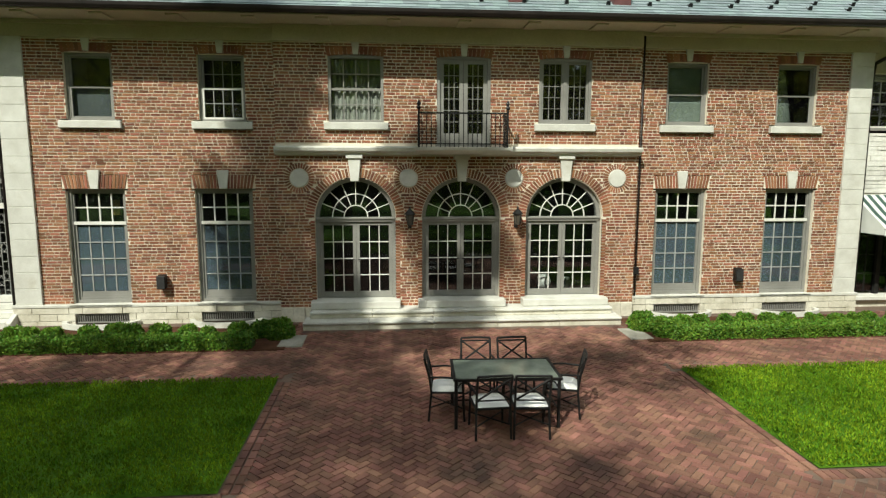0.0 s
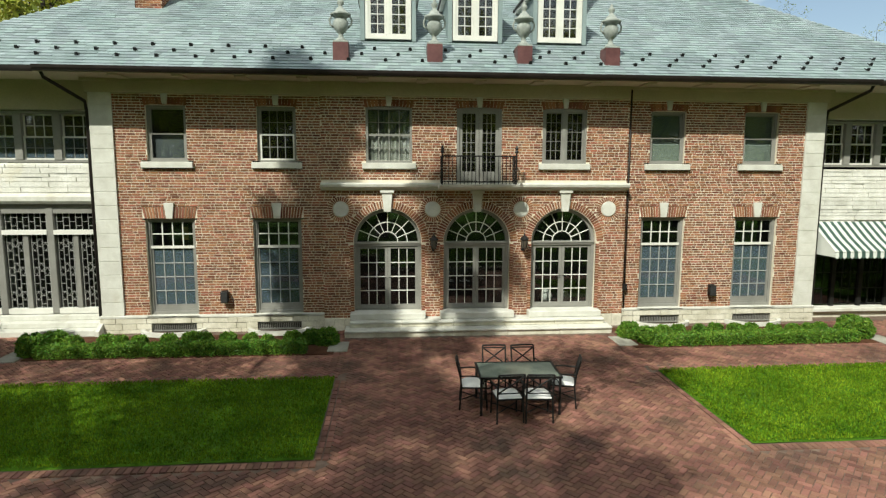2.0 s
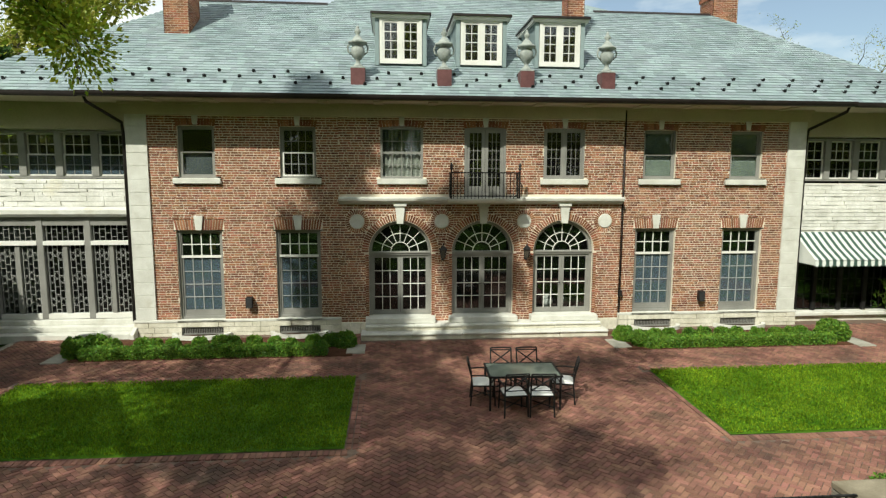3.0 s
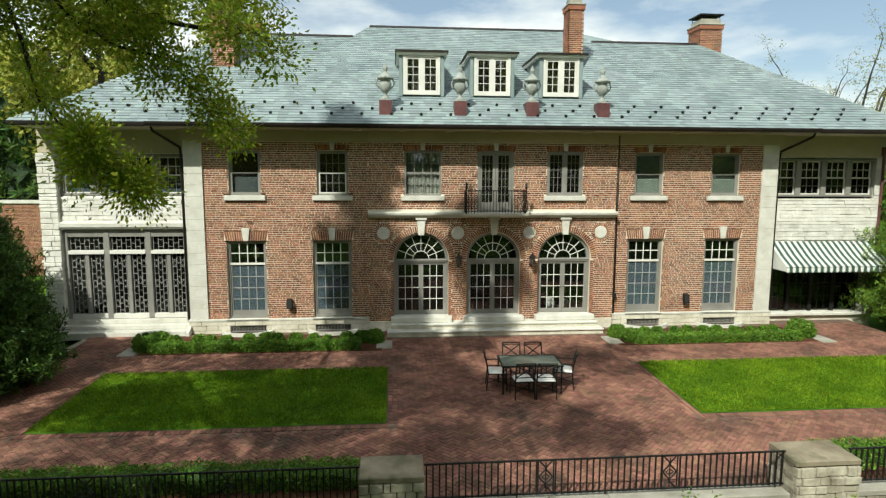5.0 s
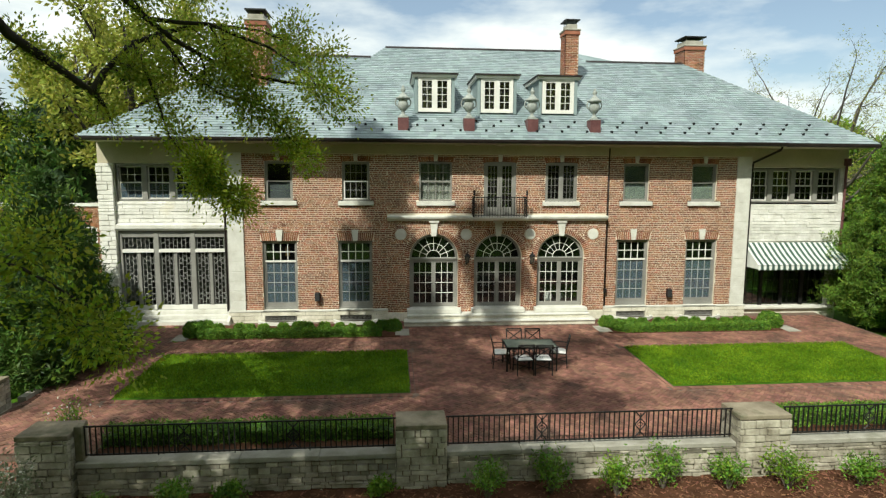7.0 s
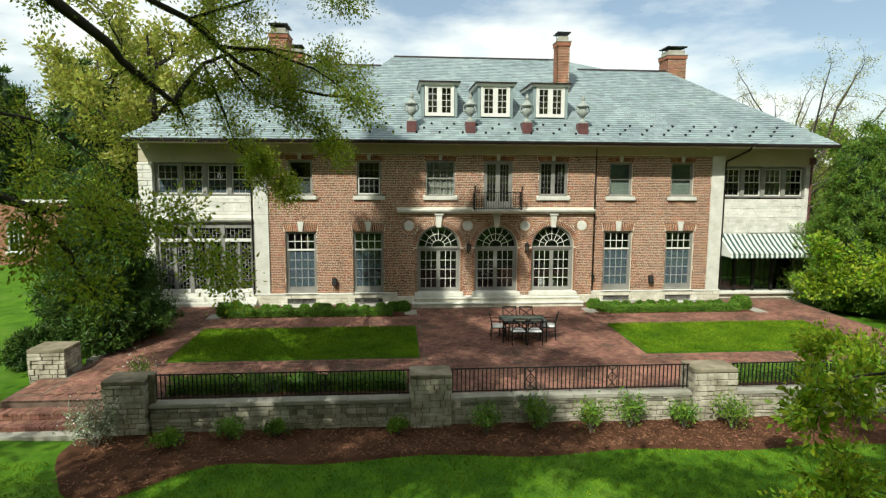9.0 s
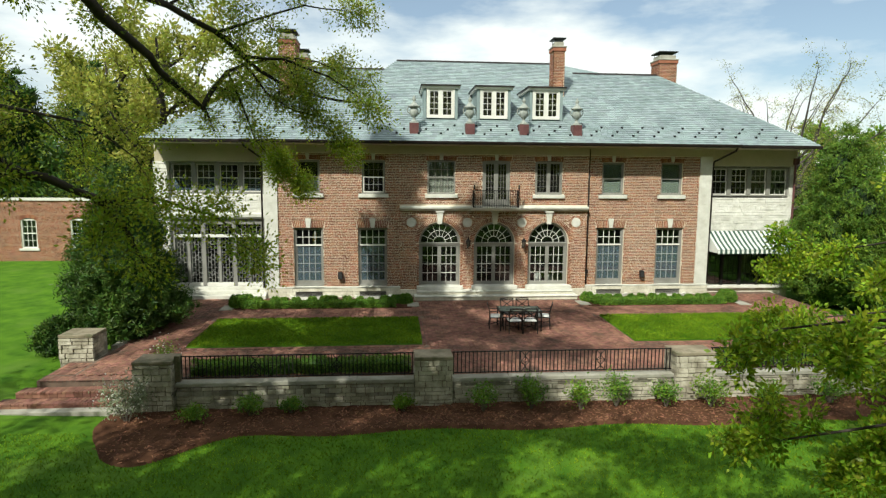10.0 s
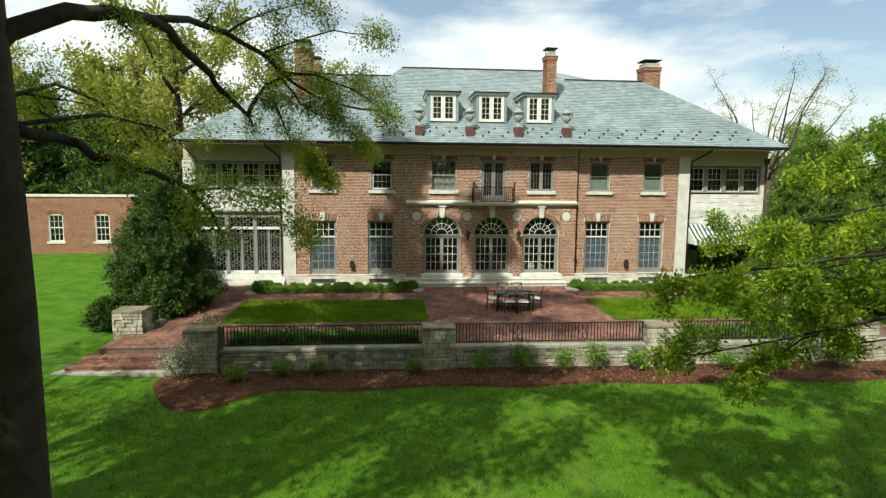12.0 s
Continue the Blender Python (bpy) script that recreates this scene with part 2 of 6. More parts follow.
def laid(name, rects, to_box, parent, material, material_one, near, limit=290):
    """The pieces of a wall: those inside the stretch near(x, z) become parts of their own, the rest one joined part."""
    own = [r for r in rects if near(r)][:limit]
    chosen = set(own)
    rest = Mesh()
    for r in rects:
        if r not in chosen:
            rest.box(*to_box(r))
    if rest.v:
        part(name + "work", rest.data(name + "work", material, smooth=False), material, parent, kind="stuff")
    cache = {}
    for r in own:
        b = to_box(r)
        size = tuple(round(b[i + 3] - b[i], 3) for i in range(3))
        if size not in cache:
            sx, sy, sz = (s / 2 for s in size)
            cache[size] = Mesh().box(-sx, -sy, -sz, sx, sy, sz).data(name, material_one, 0.004)
        ob = part(name, cache[size], material_one, parent)
        ob.location = [(b[i] + b[i + 3]) / 2 for i in range(3)]


# ---- ground ----
def ground_z(x, y):
    """Lower lawn in front of the terrace wall, rising gently towards the back and the left."""
    s = min(max((y + 11.5) / 22.0, 0.0), 1.0)
    s = s * s * (3 - 2 * s)
    side = min(max((-x - 11.0) / 4.0, 0.0), 1.0)
    return -0.80 + 0.58 * s + 0.22 * side * min(max((y + 16) / 6.0, 0.0), 1.0) * (1 - s) + 0.03 * noise.noise((x * 0.2, y * 0.2, 0.0))


def terrace_z(y):
    return 0.016 * y


gm, gi = Mesh(), {}
gxs = [-900, -300, -120, -70] + [-50 + 1.0 * i for i in range(101)] + [70, 120, 300, 900]
gys = [-900, -300, -120, -70] + [-50 + 1.0 * i for i in range(101)] + [70, 120, 300, 900]
TERRACE = (-13.4, -10.95, 13.6, 3.0)
for y in gys:
    for x in gxs:
        inside = TERRACE[0] + 0.4 < x < TERRACE[2] - 0.4 and TERRACE[1] + 0.3 < y < TERRACE[3]
        gi[(x, y)] = len(gm.v)
        gm.v.append((x, y, ground_z(x, y) - (0.6 if inside else 0.0)))
for a, b in zip(gys, gys[1:]):
    for c, d in zip(gxs, gxs[1:]):
        gm.f.append((gi[(c, a)], gi[(d, a)], gi[(d, b)], gi[(c, b)]))
thing("ground", "mown green lawn around the house, partly in tree shade", "lawn", kind="structure", mesh=gm, material=GRASS, smooth=True)

# ---- the brick terrace ----
LAWNS = ((-11.2, -7.62, -3.58, -3.98), (3.62, -7.62, 11.45, -3.98))
terrace = thing("pavement", "red brick terrace laid in herringbone with edging courses", "brick terrace", kind="structure")
bed = Mesh()
xs, ys = [TERRACE[0], LAWNS[0][0], LAWNS[0][2], LAWNS[1][0], LAWNS[1][2], TERRACE[2]], [TERRACE[1], LAWNS[0][1], LAWNS[0][3], 0.4]
for i in range(5):
    for j in range(3):
        a, b, c, d = xs[i], xs[i + 1], ys[j], ys[j + 1]
        c = -9.95 if i == 0 and j == 0 else c
        bed.add([(a, c, terrace_z(c) - 0.012), (b, c, terrace_z(c) - 0.012), (b, d, terrace_z(d) - 0.012), (a, d, terrace_z(d) - 0.012)], [(0, 1, 2, 3)])
part("bedding", bed, SAND, terrace)
for a, c, b, d in LAWNS:
    lm, nx, ny = Mesh(), 24, 12
    for j in range(ny + 1):
        for i in range(nx + 1):
            x, y = a + 0.02 + (b - a - 0.04) * i / nx, c + 0.02 + (d - c - 0.04) * j / ny
            edge = min(i, nx - i, j, ny - j) == 0
            lm.v.append((x, y, terrace_z(y) + (0.0 if edge else 0.035) + 0.02 * noise.noise((x, y, 3.0))))
    for j in range(ny):
        for i in range(nx):
            k = j * (nx + 1) + i
            lm.f.append((k, k + 1, k + nx + 2, k + nx + 1))
    thing("lawn", "rectangular panel of mown grass framed by brick paving", "lawn", "lawn panels in the terrace", kind="structure", mesh=lm, material=GRASS, smooth=True)


def paving():
    """Herringbone at 45 degrees, left out where lawns, beds and the house stand."""
    rng = random.Random(4)
    s, rects = 0.102, []
    r = math.sqrt(0.5)

    def ok(x, y):
        if not (TERRACE[0] + 0.1 < x < TERRACE[2] - 0.1 and -10.85 < y < 0.2):
            return False
        for a, c, b, d in LAWNS:
            if a - 0.26 < x < b + 0.26 and c - 0.26 < y < d + 0.26:
                return False
        if y > -2.25 and (-11.0 < x < -3.8 or 3.8 < x < 10.4):
            return False
        if y > -1.1 and abs(x) < 3.7:
            return False
        if y > -0.2 or (x < -11.2 and y < -9.95):
            return False
        if y < -9.75 and (-10.3 < x < -4.0 or x > 4.4):
            return False
        return True

    n = 200
    for i in range(-n, n):
        for j in range(-n, n):
            k = (i - j) % 4
            if k == 0:
                u, v, w, h = i, j, 2, 1
            elif k == 3:
                u, v, w, h = i, j, 1, 2
            else:
                continue
            cu, cv = (u + w / 2) * s, (v + h / 2) * s
            x, y = (cu - cv) * r, (cu + cv) * r - 5.0
            if ok(x, y):
                rects.append((x, y, 45 if w == 2 else 135, 0.196, 0.095, rng.uniform(-0.004, 0.003)))
    for a, c, b, d in LAWNS:
        for k in range(int((b - a + 0.2) / 0.105)):
            for y in (c - 0.12, d + 0.12):
                rects.append((a - 0.05 + 0.105 * k, y, 90, 0.2, 0.095, 0.008))
        for k in range(int((d - c) / 0.205)):
            for x in (a - 0.06, b + 0.06):
                rects.append((x, c + 0.1 + 0.205 * k, 90, 0.196, 0.095, 0.012))
            for x in (a - 0.175, b + 0.175):
                rects.append((x, c + 0.1 + 0.205 * k, 90, 0.196, 0.095, 0.004))
    return rects


rest, own = Mesh(), []
for x, y, turn, w, h, lift in paving():
    if -1.9 < x < 2.4 and -9.4 < y < -7.6 and len(own) < 290:
        own.append((x, y, turn, w, h, lift))
        continue
    c, s_ = math.cos(radians(turn)), math.sin(radians(turn))
    z = terrace_z(y) + lift
    cs = [(x + c * p * w / 2 - s_ * q * h / 2, y + s_ * p * w / 2 + c * q * h / 2) for p, q in ((-1, -1), (1, -1), (1, 1), (-1, 1))]
    rest.add([(u, v, z - 0.02) for u, v in cs] + [(x + (u - x) * 0.94, y + (v - y) * 0.94, z) for u, v in cs],
             [(4, 5, 6, 7), (0, 1, 5, 4), (1, 2, 6, 5), (2, 3, 7, 6), (3, 0, 4, 7)])
part("paving", rest.data("paving", PAVER, smooth=True), PAVER, terrace, kind="stuff")
for p in bpy.data.meshes["paving"].polygons:
    p.use_smooth = False
PIECES = {}
for x, y, turn, w, h, lift in own:
    if (w, h) not in PIECES:
        PIECES[(w, h)] = Mesh().box(-w / 2, -h / 2, -0.02, w / 2, h / 2, 0).data("paver", PAVER_ONE, 0.004)
    ob = part("paver", PIECES[(w, h)], PAVER_ONE, terrace)
    ob.location, ob.rotation_euler = (x, y, terrace_z(y) + lift), (0, 0, radians(turn))

# ---- the house: numbers of the elevation ----
house = thing("house", "two-storey red brick mansion with slate roof and stone trim", "house")
LOW_W = (-8.32, -5.48, 5.48, 8.32)      # tall ground-floor windows
UP_W = (-8.30, -5.43, 5.51, 8.30)       # upper sash windows
MID_W = (-2.41, 2.47)                   # upper windows of the bay
ARCHES = (-2.47, 0.03, 2.53)
BAY = (-4.24, 4.30)
BAY_Y, SPRING, R_IN, R_OUT = -0.12, 2.45, 0.94, 1.16
BRICK_H = 0.0725


def holes_main(z0, z1):
    out = []
    if z1 > 0.47 and z0 < 3.12:
        out += [(x - 0.65, x + 0.65) for x in LOW_W]
    if z1 > 3.14 and z0 < 3.40:
        out += [(x - 0.72, x + 0.72) for x in LOW_W]
    if z1 > 4.47 and z0 < 4.64:
        out += [(x - 0.67, x + 0.67) for x in UP_W]
    if z1 > 4.64 and z0 < 6.12:
        out += [(x - 0.52, x + 0.52) for x in UP_W]
    return out + [(BAY[0], BAY[1])]


def holes_bay(z0, z1):
    out, zm = [], (z0 + z1) / 2
    if z1 > 3.9 and z0 < 4.1:
        out.append((BAY[0], BAY[1]))
    for x in ARCHES:
        if zm < SPRING:
            out.append((x - R_OUT + 0.12, x + R_OUT - 0.12))
        elif zm < SPRING + R_OUT:
            half = math.sqrt(R_OUT ** 2 - (zm - SPRING) ** 2)
            out.append((x - half, x + half))
    for x in (-3.74, -1.22, 1.28, 3.80):
        if abs(zm - 3.37) < 0.36:
            half = math.sqrt(0.36 ** 2 - (zm - 3.37) ** 2)
            out.append((x - half, x + half))
    if z1 > 4.47 and z0 < 4.64:
        out += [(x - 0.73, x + 0.73) for x in MID_W]
    if z1 > 4.64 and z0 < 6.14:
        out += [(x - 0.63, x + 0.63) for x in MID_W]
    if z1 > 4.08 and z0 < 6.17:
        out.append((0.07 - 0.63, 0.07 + 0.63))
    return out


def backing(x0, x1, z0, z1, step, holes, y0, y1):
    """The wall behind the face bricks, open where the openings are."""
    m, z = Mesh(), z0
    open_run = {}
    while z < z1 - 1e-6:
        h = min(step, z1 - z)
        spans = free_spans(x0, x1, holes(z, z + h))
        now = {}
        for s in spans:
            now[s] = open_run.pop(s, z)
        for s, start in open_run.items():
            m.box(s[0], y0, start, s[1], y1, z)
        open_run, z = now, z + h
    for s, start in open_run.items():
        m.box(s[0], y0, start, s[1], y1, z1)
    return m


rng = random.Random(7)
def sections(mesh, name, sub, material, label):
    """One part for each free-standing length of a wall's backing, the first one carrying the rest."""
    first = None
    for k in range(len(mesh.v) // 8):
        piece = Mesh()
        piece.v, piece.f = mesh.v[8 * k:8 * k + 8], mesh.f[:6]
        if first is None:
            first = part(name, piece, material, house, label)
        else:
            part(sub, piece, material, first)
    return first


wall = sections(backing(-9.64, 9.64, 0.47, 6.45, BRICK_H, holes_main, 0.008, 0.36), "wall", "wall_section", MORTAR, "red brick wall in pale lime mortar")
FLEMISH = (0.215, 0.108)
laid("brick", courses(-9.64, 9.64, 0.47, 6.40, BRICK_H, FLEMISH, 0.018, holes_main, rng, 0.0, 0.0205),
     lambda r: (r[0], -0.004 * ((r[0] * 91 + r[2] * 57) % 1), r[2] + 0.005 * ((r[0] * 47 + r[2] * 83) % 1) - 0.0025, r[1], 0.02, r[3] + 0.005 * ((r[0] * 29 + r[2] * 61) % 1) - 0.0025), wall, BRICK, BRICK_ONE, lambda r: 6.3 < r[0] < 7.5 and 1.0 < r[2] < 4.4)


def holes_bay_back(z0, z1):
    """As the face, but closed behind the arch rings, medallions and belt."""
    out, zm = [], (z0 + z1) / 2
    for x in ARCHES:
        if zm < SPRING:
            out.append((x - R_IN, x + R_IN))
        elif zm < SPRING + R_IN:
            half = math.sqrt(R_IN ** 2 - (zm - SPRING) ** 2)
            out.append((x - half, x + half))
    if z1 > 4.64 and z0 < 6.14:
        out += [(x - 0.63, x + 0.63) for x in MID_W]
    if z1 > 4.08 and z0 < 6.17:
        out.append((0.07 - 0.63, 0.07 + 0.63))
    return out


bay = part("bay_wall", backing(BAY[0], BAY[1], 0.33, 6.45, BRICK_H / 2, holes_bay_back, BAY_Y + 0.008, 0.36), MORTAR, house, "shallow projecting brick bay with three arches")
laid("brick", courses(BAY[0], BAY[1], 0.33, 6.40, BRICK_H, FLEMISH, 0.018, holes_bay, rng, 0.0, 0.0205),
     lambda r: (r[0], BAY_Y - 0.004 * ((r[0] * 91 + r[2] * 57) % 1), r[2] + 0.005 * ((r[0] * 47 + r[2] * 83) % 1) - 0.0025, r[1], BAY_Y + 0.02, r[3] + 0.005 * ((r[0] * 29 + r[2] * 61) % 1) - 0.0025), bay, BRICK, BRICK_ONE, lambda r: -3.3 < r[0] < -1.6 and 4.15 < r[2] < 4.65, 200)


def wedge(m, cx, cz, a0, a1, r0, r1, y0, y1):
    pts = [(cx + r * math.cos(a), y1, cz + r * math.sin(a)) for r, a in ((r0, a0), (r1, a0), (r1, a1), (r0, a1))]
    m.prism(pts, (0, y0 - y1, 0))


for x in ARCHES:
    ring = Mesh()
    for k in range(44):
        a = math.pi * k / 44
        wedge(ring, x, SPRING, a + 0.009, a + math.pi / 44 - 0.009, R_IN + 0.012, R_OUT - 0.01, BAY_Y - 0.004, BAY_Y + 0.05)
    for side in (-1, 1):
        for k in range(int((SPRING - 0.36) / BRICK_H)):
            z = 0.36 + k * BRICK_H
            ring.box(x + side * R_IN - (0.0 if side > 0 else 0.1), BAY_Y - 0.002, z + 0.008, x + side * R_IN + (0.1 if side > 0 else 0.0), BAY_Y + 0.05, z + BRICK_H - 0.008)
    part("arch_ring", ring, BRICK, bay, "radial brick arch ring", kind="stuff")
for x in (-3.74, -1.22, 1.28, 3.80):
    ring = Mesh()
    for k in range(30):
        a = 2 * math.pi * k / 30
        wedge(ring, x, 3.37, a + 0.03, a + 2 * math.pi / 30 - 0.03, 0.225, 0.35, BAY_Y - 0.003, BAY_Y + 0.04)
    part("medallion_ring", ring, BRICK, bay, kind="stuff")
    part("medallion", Mesh().lathe([(0.2, -0.09 + BAY_Y + 0.1), (0.215, BAY_Y + 0.005), (0.2, BAY_Y - 0.02), (0.02, BAY_Y - 0.025)], (x, 0, 3.37), 28, "y"), LIMESTONE, bay, "round cream stone medallion")


def keystone(m, x, z0, z1, w0, w1, y, d):
    m.prism([(x - w0, y + d, z0), (x + w0, y + d, z0), (x + w1, y + d, z1), (x - w1, y + d, z1)], (0, -d - 0.03, 0))


for x in ARCHES:
    m = Mesh()
    keystone(m, x, 3.30, 3.84, 0.095, 0.15, BAY_Y - 0.05, 0.1)
    m.box(x - 0.19, BAY_Y - 0.12, 3.82, x + 0.19, BAY_Y + 0.05, 3.9)
    part("keystone", m, LIMESTONE, bay, "cream stone keystone", 0.01)
for x in LOW_W:
    m = Mesh()
    for k in range(18):
        u0, u1 = -0.70 + 1.40 * k / 18 + 0.010, -0.70 + 1.40 * (k + 1) / 18 - 0.010
        if max(abs(u0), abs(u1)) < 0.13:
            continue
        s0, s1 = u0 * 0.94, u1 * 0.94
        m.prism([(x + s0, 0.03, 3.13), (x + s1, 0.03, 3.13), (x + u1 * 1.03, 0.03, 3.436), (x + u0 * 1.03, 0.03, 3.436)], (0, -0.034, 0))
    part("flat_arch", m, BRICK, wall, "splayed brick flat arch", kind="stuff")
    part("arch_bed", Mesh().box(x - 0.718, 0.012, 3.125, x + 0.718, 0.30, 3.43), MORTAR, wall)
    k = Mesh()
    keystone(k, x, 3.12, 3.55, 0.085, 0.135, -0.02, 0.06)
    part("keystone", k, LIMESTONE, wall, "cream stone keystone", 0.008)
for x in UP_W + MID_W + (0.07,):
    y = BAY_Y if x in MID_W + (0.07,) else 0.0
    half = 0.63 if y else 0.52
    m = Mesh()
    for k in range(14):
        u0, u1 = -half - 0.06 + (2 * half + 0.12) * k / 14 + 0.006, -half - 0.06 + (2 * half + 0.12) * (k + 1) / 14 - 0.006
        rise = 0.07 * (1 - (abs(u0 + u1) / 2 / half) ** 2)
        m.prism([(x + u0 * 0.93, y + 0.02, 6.12 + rise * 0.5), (x + u1 * 0.93, y + 0.02, 6.12 + rise * 0.5), (x + u1, y + 0.02, 6.33), (x + u0, y + 0.02, 6.33)], (0, -0.03, 0))
    part("flat_arch", m, BRICK, bay if y else wall, kind="stuff")
    k = Mesh()
    keystone(k, x, 6.15, 6.44, 0.06, 0.09, y - 0.02, 0.06)
    part("keystone", k, LIMESTONE, bay if y else wall, bevel=0.008)

# belt course over the arches
m = Mesh()
prof = [(0.0, 3.90), (-0.10, 3.90), (-0.12, 3.95), (-0.20, 3.99), (-0.22, 4.06), (-0.20, 4.10), (0.0, 4.10)]
m.prism([(BAY[0] - 0.02, BAY_Y + p, z) for p, z in prof], (BAY[1] - BAY[0] + 0.04, 0, 0))
part("belt_course", m, LIMESTONE, bay, "moulded cream stone belt course", 0.004)

for a, b in ((BAY[0], -3.4), (3.4, BAY[1])):
    for k in range(3):
        part("base_stone", Mesh().box(a + (b - a) * k / 3 + 0.003, BAY_Y - 0.05 - 0.008 * (k % 2), -0.05, a + (b - a) * (k + 1) / 3 - 0.003, 0.3, 0.328), PLINTH, bay, bevel=0.012)

# corner pilasters, plinth, frieze
for side in (-1, 1):
    pil = part("corner_pilaster", Mesh().box(side * 9.92 - 0.285, -0.045, 0.47, side * 9.92 + 0.285, 0.9, 6.44), LIMESTONE, house, "smooth cream stone corner pilaster")
    z = 0.47
    while z < 6.42:
        h = min(0.375, 6.45 - z)
        part("block", Mesh().box(side * 9.92 - 0.29, -0.055, z + 0.004, side * 9.92 + 0.29, 0.1, z + h - 0.004), LIMESTONE, pil, bevel=0.006)
        z += h


def holes_plinth(z0, z1):
    out = [(BAY[0] - 0.0, BAY[1] + 0.0)]
    if z1 > 0.02 and z0 < 0.24:
        out += [(x - 0.6, x + 0.6) for x in LOW_W]
    return out


plinth = sections(backing(-10.24, 10.24, -0.05, 0.40, 0.13, holes_plinth, -0.05, 0.3), "plinth", "plinth_section", COPING, "rough cream limestone plinth")
laid("stone", courses(-10.26, 10.26, -0.05, 0.40, 0.15, (0.62, 0.4), 0.012, holes_plinth, random.Random(3), 0.25),
     lambda r: (r[0], -0.075 - 0.02 * ((r[0] * 37) % 1), r[2], r[1], 0.0, r[3]), plinth, PLINTH, PLINTH, lambda r: True)
for a, b in ((-10.28, BAY[0] - 0.004), (BAY[1] + 0.004, 10.28)):
    part("water_table", Mesh().box(a, -0.10, 0.40, b, 0.06, 0.47), LIMESTONE, house, bevel=0.01)
for a, b, y in ((-10.3, BAY[0] - 0.003, -0.06), (BAY[0], BAY[1], BAY_Y - 0.06), (BAY[1] + 0.003, 10.3, -0.06)):
    part("frieze", Mesh().box(a, y, 6.42, b, 0.3, 6.78), CREAM, house, "cream painted frieze board", 0.01)
m = Mesh().box(-10.35, -0.14, 6.70, 10.35, -0.05, 6.775)
part("bed_mould", m, CREAM, house)
part("soffit", Mesh().box(-14.85, -0.98, 6.78, 14.65, 0.6, 6.82), CREAM, house, "cream painted soffit")
for k in range(13):
    x = -9.2 + 18.4 * k / 12
    part("soffit_bracket", Mesh().box(x - 0.14, -0.86, 6.74, x + 0.14, -0.26, 6.784), CREAM, house, bevel=0.01)

# ---- roof ----
EAVE_Y, EAVE_Z, PITCH = -1.0, 6.93, 0.65
def roof_z(y):
    return EAVE_Z + PITCH * (y - EAVE_Y)


EXL, EX, RX, RY, TX, TY = 14.95, 14.76, 9.65, 5.2, 4.35, 6.2
back = 2 * TY - EAVE_Y
V = [(-EXL, EAVE_Y, EAVE_Z), (EX, EAVE_Y, EAVE_Z), (RX, RY, roof_z(RY)), (5.0, RY, roof_z(RY)), (TX, TY, roof_z(TY)), (-TX, TY, roof_z(TY)),
     (-5.0, RY, roof_z(RY)), (-RX, RY, roof_z(RY)), (-EXL, back, EAVE_Z), (EX, back, EAVE_Z), (RX, 2 * TY - RY, roof_z(RY)), (-RX, 2 * TY - RY, roof_z(RY)),
     (5.0, 2 * TY - RY, roof_z(RY)), (-5.0, 2 * TY - RY, roof_z(RY))]
m = Mesh().add(V, [(0, 1, 2, 3, 4, 5, 6, 7), (1, 9, 10, 2), (0, 7, 11, 8), (9, 8, 11, 13, 5, 4, 12, 10), (2, 10, 12, 4, 3), (7, 6, 5, 13, 11)])
m.add([(-EXL, EAVE_Y, EAVE_Z - 0.1), (EX, EAVE_Y, EAVE_Z - 0.1), (EX, back, EAVE_Z - 0.1), (-EXL, back, EAVE_Z - 0.1)], [(3, 2, 1, 0)])
roof = part("roof", m, SLATE, house, "hipped roof of weathered green-grey slate")
rects, rr = [], random.Random(11)
slope = math.sqrt(1 + PITCH ** 2)
row, s = 0, 0.0
while s < (TY - EAVE_Y) * slope - 0.05:
    y = EAVE_Y + s / slope
    if y < RY:
        half = EX + (RX - EX) * (y - EAVE_Y) / (RY - EAVE_Y)
        left = EXL + (RX - EXL) * (y - EAVE_Y) / (RY - EAVE_Y)
    else:
        half = left = 5.0 + (TX - 5.0) * (y - RY) / (TY - RY)
    x = -left - rr.uniform(0, 0.2)
    while x < half:
        w = rr.uniform(0.2, 0.36)
        p, q = max(x, -left), min(x + w - 0.006, half)
        if q - p > 0.05:
            rects.append((p, q, s, rr.uniform(0.002, 0.009)))
        x += w
    s, row = s + 0.185, row + 1
rest, own = Mesh(), []
for p, q, s, lift in rects:
    if -1.2 < p < 1.2 and 0.2 < s < 1.9 and len(own) < 90:
        own.append((p, q, s, lift))
        continue
    y0, y1 = EAVE_Y - 0.04 + s / slope, EAVE_Y - 0.04 + (s + 0.2) / slope
    n_y, n_z = -PITCH / slope, 1 / slope
    z0, z1 = roof_z(y0), roof_z(y1)
    t0 = 0.016 + lift
    rest.add([(p, y0, z0), (q, y0, z0), (q, y0 + n_y * t0, z0 + n_z * t0), (p, y0 + n_y * t0, z0 + n_z * t0),
              (p, y1 + n_y * 0.004, z1 + n_z * 0.004), (q, y1 + n_y * 0.004, z1 + n_z * 0.004)], [(0, 1, 2, 3), (3, 2, 5, 4), (0, 3, 4), (1, 5, 2)])
part("slate_covering", rest.data("slate_covering", SLATE, smooth=False), SLATE, roof, kind="stuff")
tilt = math.degrees(math.atan(PITCH))
cache = {}
